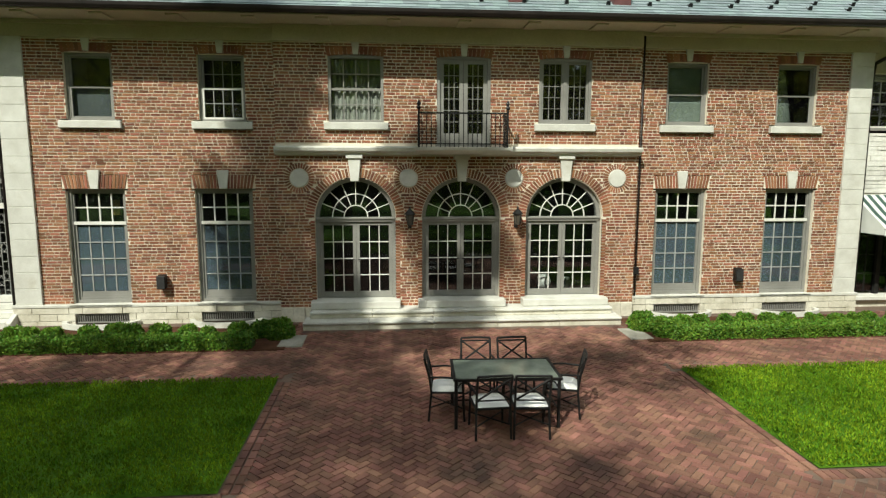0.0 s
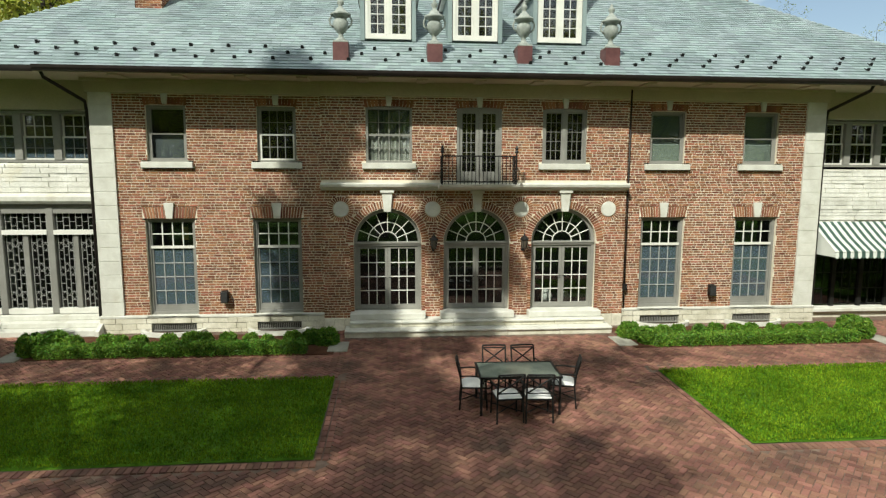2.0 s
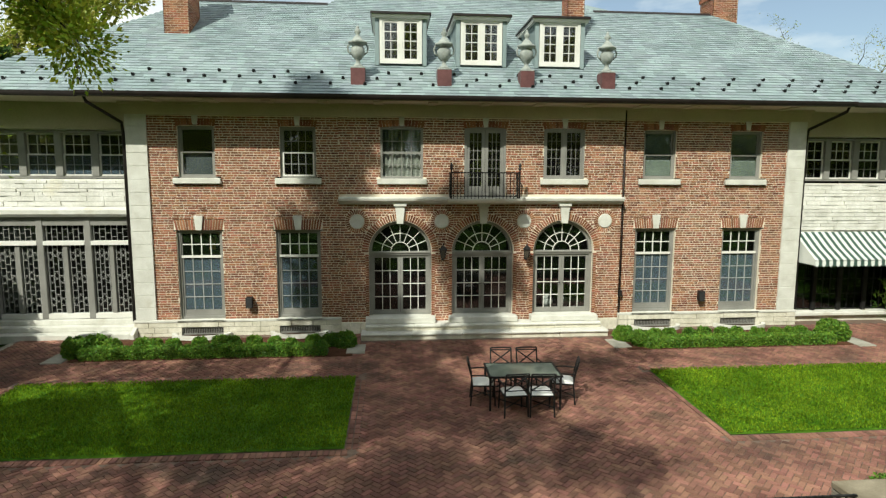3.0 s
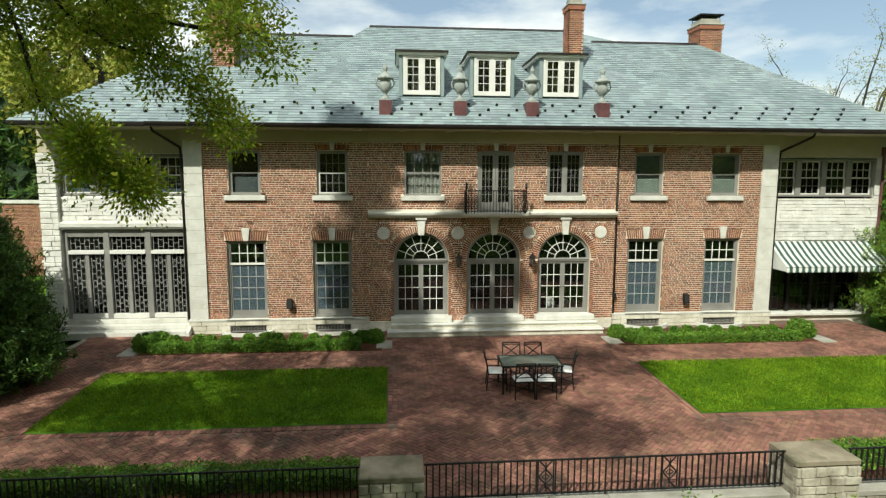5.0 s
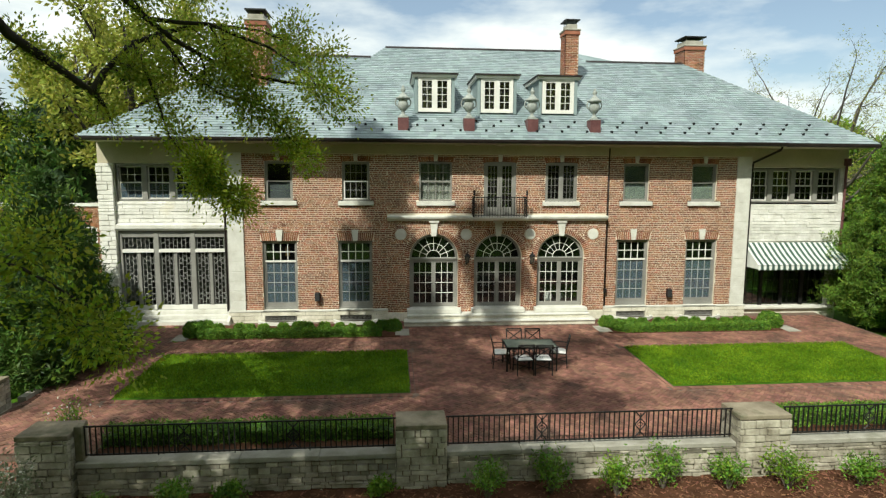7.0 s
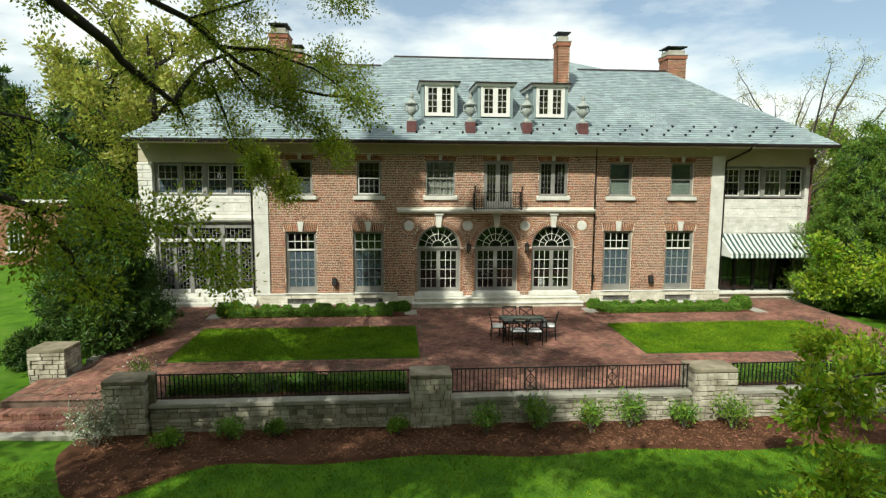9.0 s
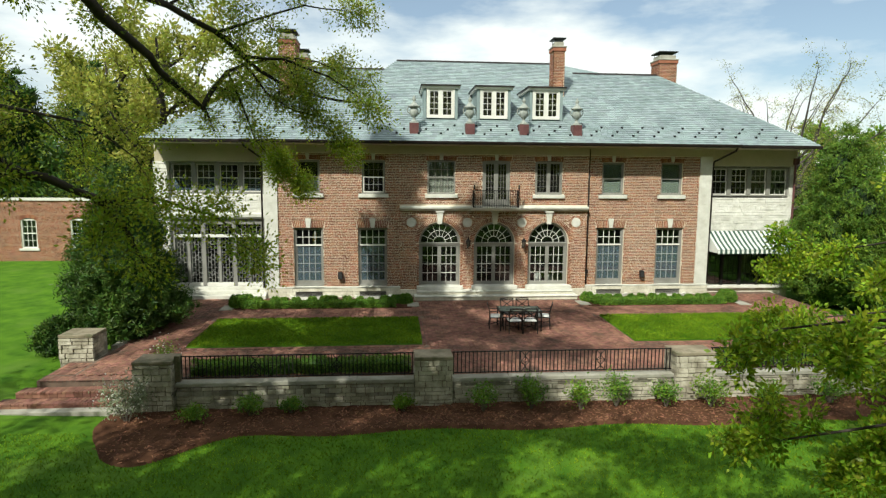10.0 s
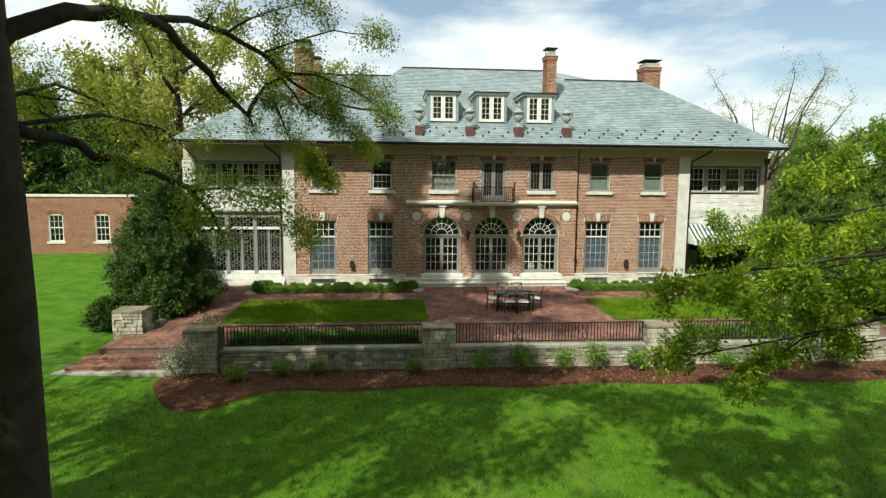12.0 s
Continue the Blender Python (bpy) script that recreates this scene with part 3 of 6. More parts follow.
for p, q, s, lift in own:
    w = round(q - p, 2)
    if w not in cache:
        cache[w] = Mesh().add([(-w / 2, 0, 0), (w / 2, 0, 0), (w / 2, 0, 0.02), (-w / 2, 0, 0.02), (-w / 2, 0.2, 0.004), (w / 2, 0.2, 0.004)],
                              [(0, 1, 2, 3), (3, 2, 5, 4), (0, 3, 4), (1, 5, 2), (0, 4, 5, 1)]).data("slate", SLATE_ONE)
    ob = part("slate", cache[w], SLATE_ONE, roof)
    y0 = EAVE_Y - 0.04 + s / slope
    ob.matrix_basis = pose((p + q) / 2, y0, roof_z(y0) + lift * 0.5, tilt)
for a, b in (((-TX, TY), (TX, TY)), ((-RX, RY), (-5.0, RY)), ((5.0, RY), (RX, RY))):
    z = roof_z(a[1])
    part("ridge_cap", Mesh().prism([(a[0], a[1] - 0.12, z - 0.04), (a[0], a[1], z + 0.06), (a[0], a[1] + 0.12, z - 0.04)], (b[0] - a[0], 0, 0)), GUTTER, roof)
m = Mesh()
prof = [(-0.0, 6.93), (-0.0, 6.80), (-0.04, 6.79), (-0.10, 6.81), (-0.13, 6.86), (-0.14, 6.925), (-0.12, 6.925)]
m.prism([(-10.95, EAVE_Y + p, z) for p, z in prof], (21.9, 0, 0))
part("gutter", m, GUTTER, house, "dark brown metal gutter")
for side in (-1, 1):
    x = 10.96 if side > 0 else -14.97
    m = Mesh().prism([(x, EAVE_Y + p * 0.5, z - 0.02) for p, z in prof], (3.82 if side > 0 else 4.0, 0, 0))
    part("gutter", m, GUTTER, house)
    m = Mesh().tube([(side * 10.85, -0.95, 6.85), (side * 10.8, -0.9, 6.66), (side * 10.33, 0.05, 6.2), (side * 10.33, 0.12, 5.9), (side * 10.33, 0.12, 0.4)], 0.045, 8)
    part("downpipe", m, GUTTER, house, "dark metal downpipe", smooth=True)
part("downpipe", Mesh().tube([(BAY[1] + 0.07, -0.07, 6.7), (BAY[1] + 0.07, -0.07, 0.3)], 0.024, 8), GUTTER, house, smooth=True)
part("meter_box", Mesh().box(BAY[1] + 0.02, -0.16, 1.02, BAY[1] + 0.13, -0.05, 1.2), IRON, house, bevel=0.01)

# ---- wings ----
WING_Y = 0.45
def wing_holes_left(z0, z1):
    out = []
    if z1 > 4.6 and z0 < 5.98:
        out.append((-14.36, -10.3))
    if z1 > 0.42 and z0 < 3.5:
        out.append((-14.36, -10.3))
    return out


def wing_holes_right(z0, z1):
    out = []
    if z1 > 4.58 and z0 < 5.98:
        out.append((10.38, 14.35))
    if z1 > 0.3 and z0 < 2.9:
        out.append((10.3, 14.1))
    return out


for side, holes, zbot in ((-1, wing_holes_left, 0.0), (1, wing_holes_right, 0.0)):
    a, b = (-14.93, -10.24) if side < 0 else (10.24, 14.62)
    w = part("wing_wall", backing(a, b, -0.3, 6.8, 0.1, holes, WING_Y + 0.02, WING_Y + 0.35), WHITE_STONE, house, "whitewashed rough stone wing wall")
    laid("stone", courses(a, b, 0.0, 6.4, 0.115, (0.55, 0.38, 0.7), 0.01, holes, random.Random(5 + side), 0.3),
         lambda r: (r[0], WING_Y - 0.035 * ((r[0] * 53 + r[2] * 31) % 1), r[2], r[1], WING_Y + 0.05, r[3]), w, WHITE_STONE, WHITE_STONE, lambda r: 3.6 < r[2] < 4.6, 120)
    part("wing_fascia", Mesh().box(a, WING_Y - 0.06, 6.02, b, WING_Y - 0.014, 6.78), CREAM, house, "cream painted fascia")
# closed shell behind: floor, upper floor, side and back walls, painted dark for indoor shade
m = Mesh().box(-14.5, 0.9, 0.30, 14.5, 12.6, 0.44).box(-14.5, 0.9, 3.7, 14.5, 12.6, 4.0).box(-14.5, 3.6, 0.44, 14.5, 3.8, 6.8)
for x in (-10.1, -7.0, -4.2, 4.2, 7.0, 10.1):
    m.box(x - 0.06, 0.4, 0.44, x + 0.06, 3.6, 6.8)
part("inner_shell", m, INNER_SHADE, house, "room shell behind the windows, painted dark for indoor shade")
for side in (-1, 1):
    m = Mesh().box(side * 14.45 - 0.15 - (0.3 if side < 0 else 0.0), WING_Y + 0.355, -0.3, side * 14.45 + 0.15 - (0.3 if side < 0 else 0.0), 13.2, 6.78)
    part("end_wall", m, WHITE_STONE, house)
part("rear_wall", Mesh().box(-14.1, 12.9, -0.3, 14.1, 13.2, 6.82), BRICK, house)
part("rear_soffit", Mesh().box(-14.85, 0.61, 6.785, 14.65, 13.3, 6.82), CREAM, house)


# ---- windows and doors of the house ----
PANES = {}
def pane(parent, x0, x1, z0, z1, y, material, name="pane"):
    key = (round(x1 - x0, 3), round(z1 - z0, 3), material.name)
    if key not in PANES:
        w, h = key[0] / 2, key[1] / 2
        PANES[key] = Mesh().box(-w, -0.003, -h, w, 0.003, h).data("pane", material)
    ob = part(name, PANES[key], material, parent)
    ob.location = ((x0 + x1) / 2, y, (z0 + z1) / 2)
    ob.visible_shadow = False
    return ob


def lights(parent, x0, x1, z0, z1, y, nx, nz, bar, paint, glass, deep=0.035):
    """Glazing bars in one part and each pane as a part of its own."""
    m = Mesh()
    dx, dz = (x1 - x0) / nx, (z1 - z0) / nz
    for i in range(1, nx):
        m.box(x0 + i * dx - bar / 2, y - deep / 2, z0, x0 + i * dx + bar / 2, y + deep / 2, z1)
    for j in range(1, nz):
        m.box(x0, y - deep / 2 - 0.002, z0 + j * dz - bar / 2, x1, y + deep / 2 - 0.002, z0 + j * dz + bar / 2)
    if nx * nz > 1:
        part("glazing_grid", m, paint, parent)
    for i in range(nx):
        for j in range(nz):
            pane(parent, x0 + i * dx + bar / 2, x0 + (i + 1) * dx - bar / 2, z0 + j * dz + bar / 2, z0 + (j + 1) * dz - bar / 2, y, glass)


def surround(parent, name, x0, x1, z0, z1, t, y0, y1, paint, bottom=True):
    m = Mesh().box(x0, y0, z0, x0 + t, y1, z1).box(x1 - t, y0, z0, x1, y1, z1).box(x0 + t, y0, z1 - t, x1 - t, y1, z1)
    if bottom:
        m.box(x0 + t, y0, z0, x1 - t, y1, z0 + t)
    return part(name, m, paint, parent)


LEAD = surf("pale_lead", (0.27, 0.27, 0.25), (0.38, 0.38, 0.36), 4, 0.55, 0.1, 60)
CURTAIN = surf("sheer_curtain", (0.55, 0.53, 0.45), (0.70, 0.68, 0.60), 3, 0.9, 0.1, 40, leaf=0.3)
BLIND = surf("interior_blind", (0.10, 0.11, 0.11), (0.15, 0.16, 0.16), 2, 0.9, 0.1, 40)
PALE = surf("pale_blind", (0.26, 0.29, 0.24), (0.34, 0.37, 0.31), 2, 0.9, 0.1, 40)
SHADE = surf("drawn_blind", (0.40, 0.44, 0.40), (0.52, 0.55, 0.50), 2, 0.9, 0.1, 40)
WARM = surf("amber_shade", (0.45, 0.26, 0.07), (0.55, 0.33, 0.1), 4, 0.8, 0.1, 40)


def curtain(parent, x0, x1, z0, z1, y, material):
    m, n = Mesh(), 40
    for i in range(n + 1):
        x = x0 + (x1 - x0) * i / n
        d = 0.035 * math.sin(i * 1.35) + 0.015 * math.sin(i * 3.1)
        m.v += [(x, y + d, z0), (x, y + d, z1)]
    for i in range(n):
        m.f.append((2 * i, 2 * i + 2, 2 * i + 3, 2 * i + 1))
    return part("curtain", m, material, parent, smooth=True)


# tall ground-floor window, origin at the middle of the opening's foot
low = thing("window", "tall grey-painted window with a screened lower sash and clear top lights", "window", "tall ground-floor windows", parent=house)
surround(low, "window_frame", -0.645, 0.645, 0.0, 2.645, 0.07, 0.10, 0.26, GREY_PAINT)
surround(low, "sash", -0.574, 0.574, 1.86, 2.574, 0.035, 0.13, 0.19, GREY_PAINT)
lights(low, -0.539, 0.539, 1.895, 2.539, 0.165, 4, 2, 0.028, WHITE_PAINT, GLASS)
surround(low, "sash", -0.574, 0.574, 0.072, 1.858, 0.05, 0.14, 0.2, GREY_PAINT)
part("meeting_rail", Mesh().box(-0.572, 0.11, 1.825, 0.572, 0.138, 1.895), WHITE_PAINT, low)
lights(low, -0.523, 0.523, 0.26, 1.80, 0.165, 4, 4, 0.024, LEAD, SCREEN)
part("kick_panel", Mesh().box(-0.523, 0.155, 0.123, 0.523, 0.19, 0.258), GREY_PAINT, low)
part("window_sill", Mesh().box(-0.70, -0.10, -0.07, 0.70, 0.10, -0.003), LIMESTONE, low, bevel=0.008)
lows = place(low, [pose(x, 0, 0.474) for x in LOW_W])
part("amber_blind", Mesh().box(0.12, 0.5, 2.02, 0.3, 0.52, 2.38), WARM, lows[0])

# upper sash windows: two with small panes, two plain ones with drawn blinds
def upper_window(label, plain, blind):
    up = thing("window", label, "window", "upper sash windows", parent=house)
    surround(up, "window_frame", -0.515, 0.515, 0.0, 1.48, 0.06, 0.09, 0.24, GREY_PAINT)
    surround(up, "sash", -0.454, 0.454, 0.72, 1.419, 0.04, 0.15, 0.20, GREY_PAINT)
    surround(up, "sash", -0.454, 0.454, 0.062, 0.76, 0.04, 0.10, 0.148, GREY_PAINT if plain else WHITE_PAINT)
    if plain:
        lights(up, -0.414, 0.414, 0.76, 1.379, 0.175, 1, 1, 0.0, GREY_PAINT, GLASS)
        lights(up, -0.414, 0.414, 0.102, 0.72, 0.125, 1, 1, 0.0, GREY_PAINT, GLASS)
    else:
        lights(up, -0.414, 0.414, 0.76, 1.379, 0.175, 4, 2, 0.012, GREY_PAINT, GLASS)
        lights(up, -0.414, 0.414, 0.102, 0.72, 0.125, 4, 2, 0.014, LEAD, GLASS)
    if blind:
        part("roller_blind", Mesh().box(-0.44, 0.215, 0.5, 0.44, 0.225, 1.42), SHADE, up, "pale drawn blind")
        part("lower_blind", Mesh().box(-0.44, 0.20, 0.06, 0.44, 0.21, 0.56), PALE, up, "grey blind slats")
    part("window_sill", Mesh().box(-0.67, -0.09, -0.17, 0.67, 0.09, -0.003), LIMESTONE, up, bevel=0.012)
    return up


part("lower_blind", Mesh().box(-0.44, 0.20, 0.06, 0.44, 0.21, 0.72), BLIND, place(upper_window("white-sashed upper window with a dark blind", True, False), [pose(UP_W[0], 0, 4.643)])[0], "grey slatted blind")
place(upper_window("white double-hung sash window with dark small panes", False, False), [pose(UP_W[1], 0, 4.643)])
place(upper_window("grey sash window with a pale blind behind plain glass", True, True), [pose(x, 0, 4.643) for x in UP_W[2:]])

# upper windows of the bay
for x, kind in zip(MID_W, ("curtained", "casement")):
    w = thing("window", "upper window with pale curtains behind the panes" if kind == "curtained" else "grey casement window with one dark screened leaf", "window", parent=house)
    surround(w, "window_frame", -0.625, 0.625, 0.0, 1.49, 0.06, 0.02, 0.16, GREY_PAINT)
    if kind == "curtained":
        lights(w, -0.565, 0.565, 0.06, 1.43, 0.09, 4, 4, 0.022, GREY_PAINT, GLASS)
        part("meeting_rail", Mesh().box(-0.565, 0.05, 0.72, 0.565, 0.12, 0.77), GREY_PAINT, w)
        curtain(w, -0.56, 0.56, 0.02, 0.8, 0.17, CURTAIN)
        curtain(w, -0.56, 0.56, 0.82, 1.45, 0.20, PALE)
    else:
        part("mullion", Mesh().box(-0.04, 0.03, 0.06, 0.04, 0.15, 1.43), GREY_PAINT, w)
        surround(w, "casement", -0.564, -0.041, 0.061, 1.429, 0.045, 0.05, 0.11, GREY_PAINT)
        lights(w, -0.519, -0.086, 0.106, 1.384, 0.085, 3, 5, 0.012, GREY_PAINT, GLASS)
        surround(w, "casement", 0.041, 0.564, 0.061, 1.429, 0.05, 0.06, 0.12, GREY_PAINT)
        lights(w, 0.091, 0.514, 0.111, 1.379, 0.09, 3, 5, 0.010, GREY_PAINT, GLASS)
    part("window_sill", Mesh().box(-0.73, -0.09, -0.17, 0.73, 0.02, -0.003), LIMESTONE, w, bevel=0.012)
    w.matrix_basis = pose(x, BAY_Y, 4.643)

# balcony door
d = thing("balcony_door", "pair of narrow white glazed balcony doors", "door", parent=house)
surround(d, "door_frame", -0.625, 0.625, 0.0, 2.07, 0.07, 0.02, 0.18, GREY_PAINT)
for s in (-1, 1):
    a, b = (-0.554, -0.006) if s < 0 else (0.006, 0.554)
    leaf = part("door_leaf", Mesh().box(a, 0.07, 0.072, a + 0.09, 0.12, 2.0).box(b - 0.09, 0.07, 0.072, b, 0.12, 2.0).box(a + 0.09, 0.07, 1.9, b - 0.09, 0.12, 2.0).box(a + 0.09, 0.07, 0.072, b - 0.09, 0.12, 0.32), GREY_PAINT, d)
    lights(d, a + 0.09, b - 0.09, 0.32, 1.9, 0.095, 3, 6, 0.014, GREY_PAINT, GLASS)
d.matrix_basis = pose(0.07, BAY_Y, 4.095)

# french doors under the arches
def french_door():
    d = thing("french_door", "grey-white pair of glazed doors under a radial fanlight", "door", "three arched terrace doors", parent=house)
    y0, y1 = 0.02, 0.2
    fr = Mesh().box(-0.935, y0, 0.0, -0.85, y1, 1.93).box(0.85, y0, 0.0, 0.935, y1, 1.93)
    for k in range(32):
        a0, a1 = math.pi * k / 32, math.pi * (k + 1) / 32
        wedge(fr, 0, 1.93, a0, a1, 0.85, 0.938, y0, y1)
    part("door_frame", fr, GREY_PAINT, d)
    part("transom", Mesh().box(-0.93, y0 - 0.05, 1.89, 0.93, y1, 1.94).box(-0.90, y0 - 0.02, 1.83, 0.90, y1, 1.89), GREY_PAINT, d, bevel=0.008)
    bars = Mesh()
    for r in (0.28, 0.55):
        for k in range(28):
            wedge(bars, 0, 1.94, math.pi * k / 28, math.pi * (k + 1) / 28, r - 0.012, r + 0.012, 0.08, 0.12)
    for k in range(1, 8):
        a = math.pi * k / 8
        c, s = math.cos(a), math.sin(a)
        bars.prism([(0.28 * c - 0.009 * s, 0.12, 1.94 + 0.28 * s + 0.009 * c), (0.28 * c + 0.009 * s, 0.12, 1.94 + 0.28 * s - 0.009 * c),
                    (0.86 * c + 0.009 * s, 0.12, 1.94 + 0.86 * s - 0.009 * c), (0.86 * c - 0.009 * s, 0.12, 1.94 + 0.86 * s + 0.009 * c)], (0, -0.045, 0))
    fan = part("fanlight", bars, WHITE_PAINT, d, "radial white fanlight bars")
    for k in range(8):
        g = Mesh()
        wedge(g, 0, 1.94, math.pi * k / 8 + 0.012, math.pi * (k + 1) / 8 - 0.012, 0.02, 0.85, 0.095, 0.101)
        part("pane", g, GLASS, fan).visible_shadow = False
    for s in (-1, 1):
        a, b = (-0.848, -0.004) if s < 0 else (0.004, 0.848)
        st = 0.075
        leaf = part("door_leaf", Mesh().box(a, 0.05, 0.01, a + st, 0.11, 1.825).box(b - st, 0.05, 0.01, b, 0.11, 1.825).box(a + st, 0.05, 1.75, b - st, 0.11, 1.825).box(a + st, 0.05, 0.01, b - st, 0.11, 0.15), GREY_PAINT, d)
        lights(leaf, a + st, b - st, 0.15, 1.75, 0.08, 3, 4, 0.021, WHITE_PAINT, GLASS)
        part("door_handle", Mesh().tube([(s * 0.045, 0.05, 0.93), (s * 0.045, 0.0, 0.93), (s * 0.14, -0.005, 0.93)], 0.011, 6), IRON, d)
    part("threshold", Mesh().box(-1.04, -0.46, -0.17, 1.04, 0.2, -0.004), LIMESTONE, d, "pale stone threshold slab", 0.012)
    return d


doors = place(french_door(), [pose(x, BAY_Y + 0.13, 0.51) for x in ARCHES])
# pale vase and plant seen through the third door
part("vase", Mesh().lathe([(0.05, 0.0), (0.16, 0.08), (0.2, 0.2), (0.15, 0.34), (0.09, 0.38)], (-0.25, 0.75, 0.0), 16), WHITE_PAINT, doors[2], "white urn indoors", smooth=True)
part("vase", Mesh().lathe([(0.05, 0.0), (0.12, 0.06), (0.15, 0.16), (0.1, 0.3)], (0.35, 0.8, 0.0), 16), WHITE_PAINT, doors[2], smooth=True)

# steps to the doors
steps = thing("door_steps", "two long worn limestone steps along the arched doors", "steps", kind="structure")
for k, (x, y, z0, z1) in enumerate(((3.68, -0.97, -0.06, 0.165), (3.56, -0.66, 0.166, 0.332))):
    edge = 0.0
    n = 5
    for i in range(n):
        a, b = -x + 0.05 + 2 * x * i / n, -x + 0.05 + 2 * x * (i + 1) / n - 0.004
        tread = part("step", Mesh().box(a, y, z1 - 0.06, b, 0.0 if k else -0.4, z1), LIMESTONE, steps, bevel=0.014)
        part("riser", Mesh().box(a, y + 0.045 + 0.008 * (i % 2), z0, b, 0.0 if k else -0.4, z1 - 0.061), PLINTH, steps, bevel=0.012)

# balcony
b = thing("balcony", "small stone balcony with a black wrought-iron railing", "balcony", parent=house)
m = Mesh().prism([(-1.08, BAY_Y - 0.005 + p, z) for p, z in ((0, 3.93), (-0.42, 3.93), (-0.5, 3.97), (-0.62, 4.0), (-0.64, 4.06), (0, 4.092))], (2.16, 0, 0))
part("balcony_slab", m, LIMESTONE, b, "moulded stone slab")
m = Mesh().box(-1.02, -0.71, 4.80, 1.02, -0.68, 4.835).box(-1.02, -0.71, 4.13, 1.02, -0.68, 4.155)
for s in (-1, 1):
    m.box(s * 1.0 - 0.015, -0.68, 4.80, s * 1.0 + 0.015, BAY_Y, 4.835).box(s * 1.0 - 0.012, -0.68, 4.13, s * 1.0 + 0.012, BAY_Y, 4.155)
part("rail", m, IRON, b)
for k in range(19):
    x = -0.93 + 1.86 * k / 18
    part("baluster", Mesh().box(x - 0.009, -0.704, 4.07, x + 0.009, -0.686, 4.80), IRON, b)
for s in (-1, 1):
    for k in range(4):
        y = -0.58 + 0.13 * k
        part("baluster", Mesh().box(s - 0.009, y - 0.009, 4.07, s + 0.009, y + 0.009, 4.80), IRON, b)
    part("post", Mesh().tube([(s, -0.695, 4.05), (s, -0.695, 4.88)], 0.022, 8).lathe([(0.02, 4.88), (0.055, 4.93), (0.03, 4.98), (0.05, 5.02), (0.01, 5.1)], (s, -0.695, 0), 8), IRON, b)
    part("scroll", Mesh().tube([(s * 1.02, -0.70 - 0.13 * math.sin(t), 4.3 + 0.22 * math.cos(t)) for t in [0.3 * i for i in range(9)]], 0.012, 6), IRON, b)

# dormers
def dormer():
    d = thing("dormer", "white-framed dormer with slate cheeks and a flat lead roof", "dormer", "three roof dormers", parent=house)
    # origin: foot of the front, z up
    deep = 2.6
    for s in (-1, 1):
        ch = Mesh().prism([(s * 0.76, 0.0, -0.1), (s * 0.76, 0.0, 1.33), (s * 0.76, 2.1, 1.33)], (s * -0.1, 0, 0))
        part("cheek", ch, SLATE, d, "slate-hung side cheek")
        part("corner_board", Mesh().box(s * 0.71 - 0.06, -0.03, -0.05, s * 0.71 + 0.06, 0.05, 1.33), SLATE, d)
    surround(d, "window_frame", -0.63, 0.63, 0.0, 1.33, 0.09, -0.06, 0.06, WHITE_PAINT)
    part("mullion", Mesh().box(-0.05, -0.05, 0.09, 0.05, 0.05, 1.24), WHITE_PAINT, d)
    for a, c in ((-0.54, -0.05), (0.05, 0.54)):
        surround(d, "casement", a + 0.002, c - 0.002, 0.092, 1.238, 0.055, -0.035, 0.015, WHITE_PAINT)
        lights(d, a + 0.057, c - 0.057, 0.147, 1.183, -0.01, 2, 4, 0.020, WHITE_PAINT, GLASS)
    part("dormer_roof", Mesh().box(-0.90, -0.20, 1.40, 0.90, 2.3, 1.46), GUTTER, d, "dark flat roof edge")
    part("dormer_cornice", Mesh().prism([(-0.86, 0.02, 1.30), (-0.86, -0.10, 1.30), (-0.86, -0.16, 1.36), (-0.86, -0.16, 1.398), (-0.86, 2.2, 1.398), (-0.86, 2.2, 1.30)], (1.72, 0, 0)), WHITE_PAINT, d)
    # dark sheet behind the dormer glass, standing for indoor shade
    part("dormer_back", Mesh().box(-0.62, 0.3, 0.0, 0.62, 0.34, 1.3), INNER_SHADE, d)
    return d


place(dormer(), [pose(x, 0.62, 8.06) for x in (-2.41, 0.02, 2.44)])

# urns on copper pedestals along the eave
STONE_URN = surf("urn_stone", (0.22, 0.24, 0.22), (0.36, 0.38, 0.35), 5, 0.85, 0.5, 50, stain=((0.18, 0.2, 0.18), 4, 0.55))
u = thing("urn", "weathered grey stone urn with finial on a copper-clad pedestal", "urn", "four roof urns")
part("pedestal", Mesh().prism([(-0.2, -0.22, -0.15), (0.2, -0.22, -0.15), (0.2, 0.24, 0.15), (-0.2, 0.24, 0.15)], (0, 0, 0.01)).box(-0.2, -0.22, -0.12, 0.2, 0.22, 0.38), COPPER, u, "brown copper-clad pedestal")
part("plinth", Mesh().box(-0.2, -0.2, 0.382, 0.2, 0.2, 0.43), STONE_URN, u, bevel=0.01)
part("body", Mesh().lathe([(0.16, 0.43), (0.15, 0.47), (0.07, 0.54), (0.06, 0.62), (0.10, 0.66), (0.17, 0.74), (0.20, 0.86), (0.19, 0.95), (0.15, 1.0), (0.17, 1.04), (0.26, 1.08), (0.27, 1.12),
                          (0.16, 1.18), (0.12, 1.24), (0.06, 1.3), (0.05, 1.34), (0.09, 1.39), (0.08, 1.45), (0.04, 1.5), (0.045, 1.53), (0.01, 1.58)], n=18), STONE_URN, u, smooth=True)
for s in (-1, 1):
    part("handle", Mesh().tube([(s * 0.17, 0, 0.78), (s * 0.27, 0, 0.86), (s * 0.29, 0, 0.98), (s * 0.24, 0, 1.07)], 0.025, 6), STONE_URN, u, smooth=True)
place(u, [pose(x, -0.30, 7.34) for x in (-3.64, -1.19, 1.21, 3.61)])

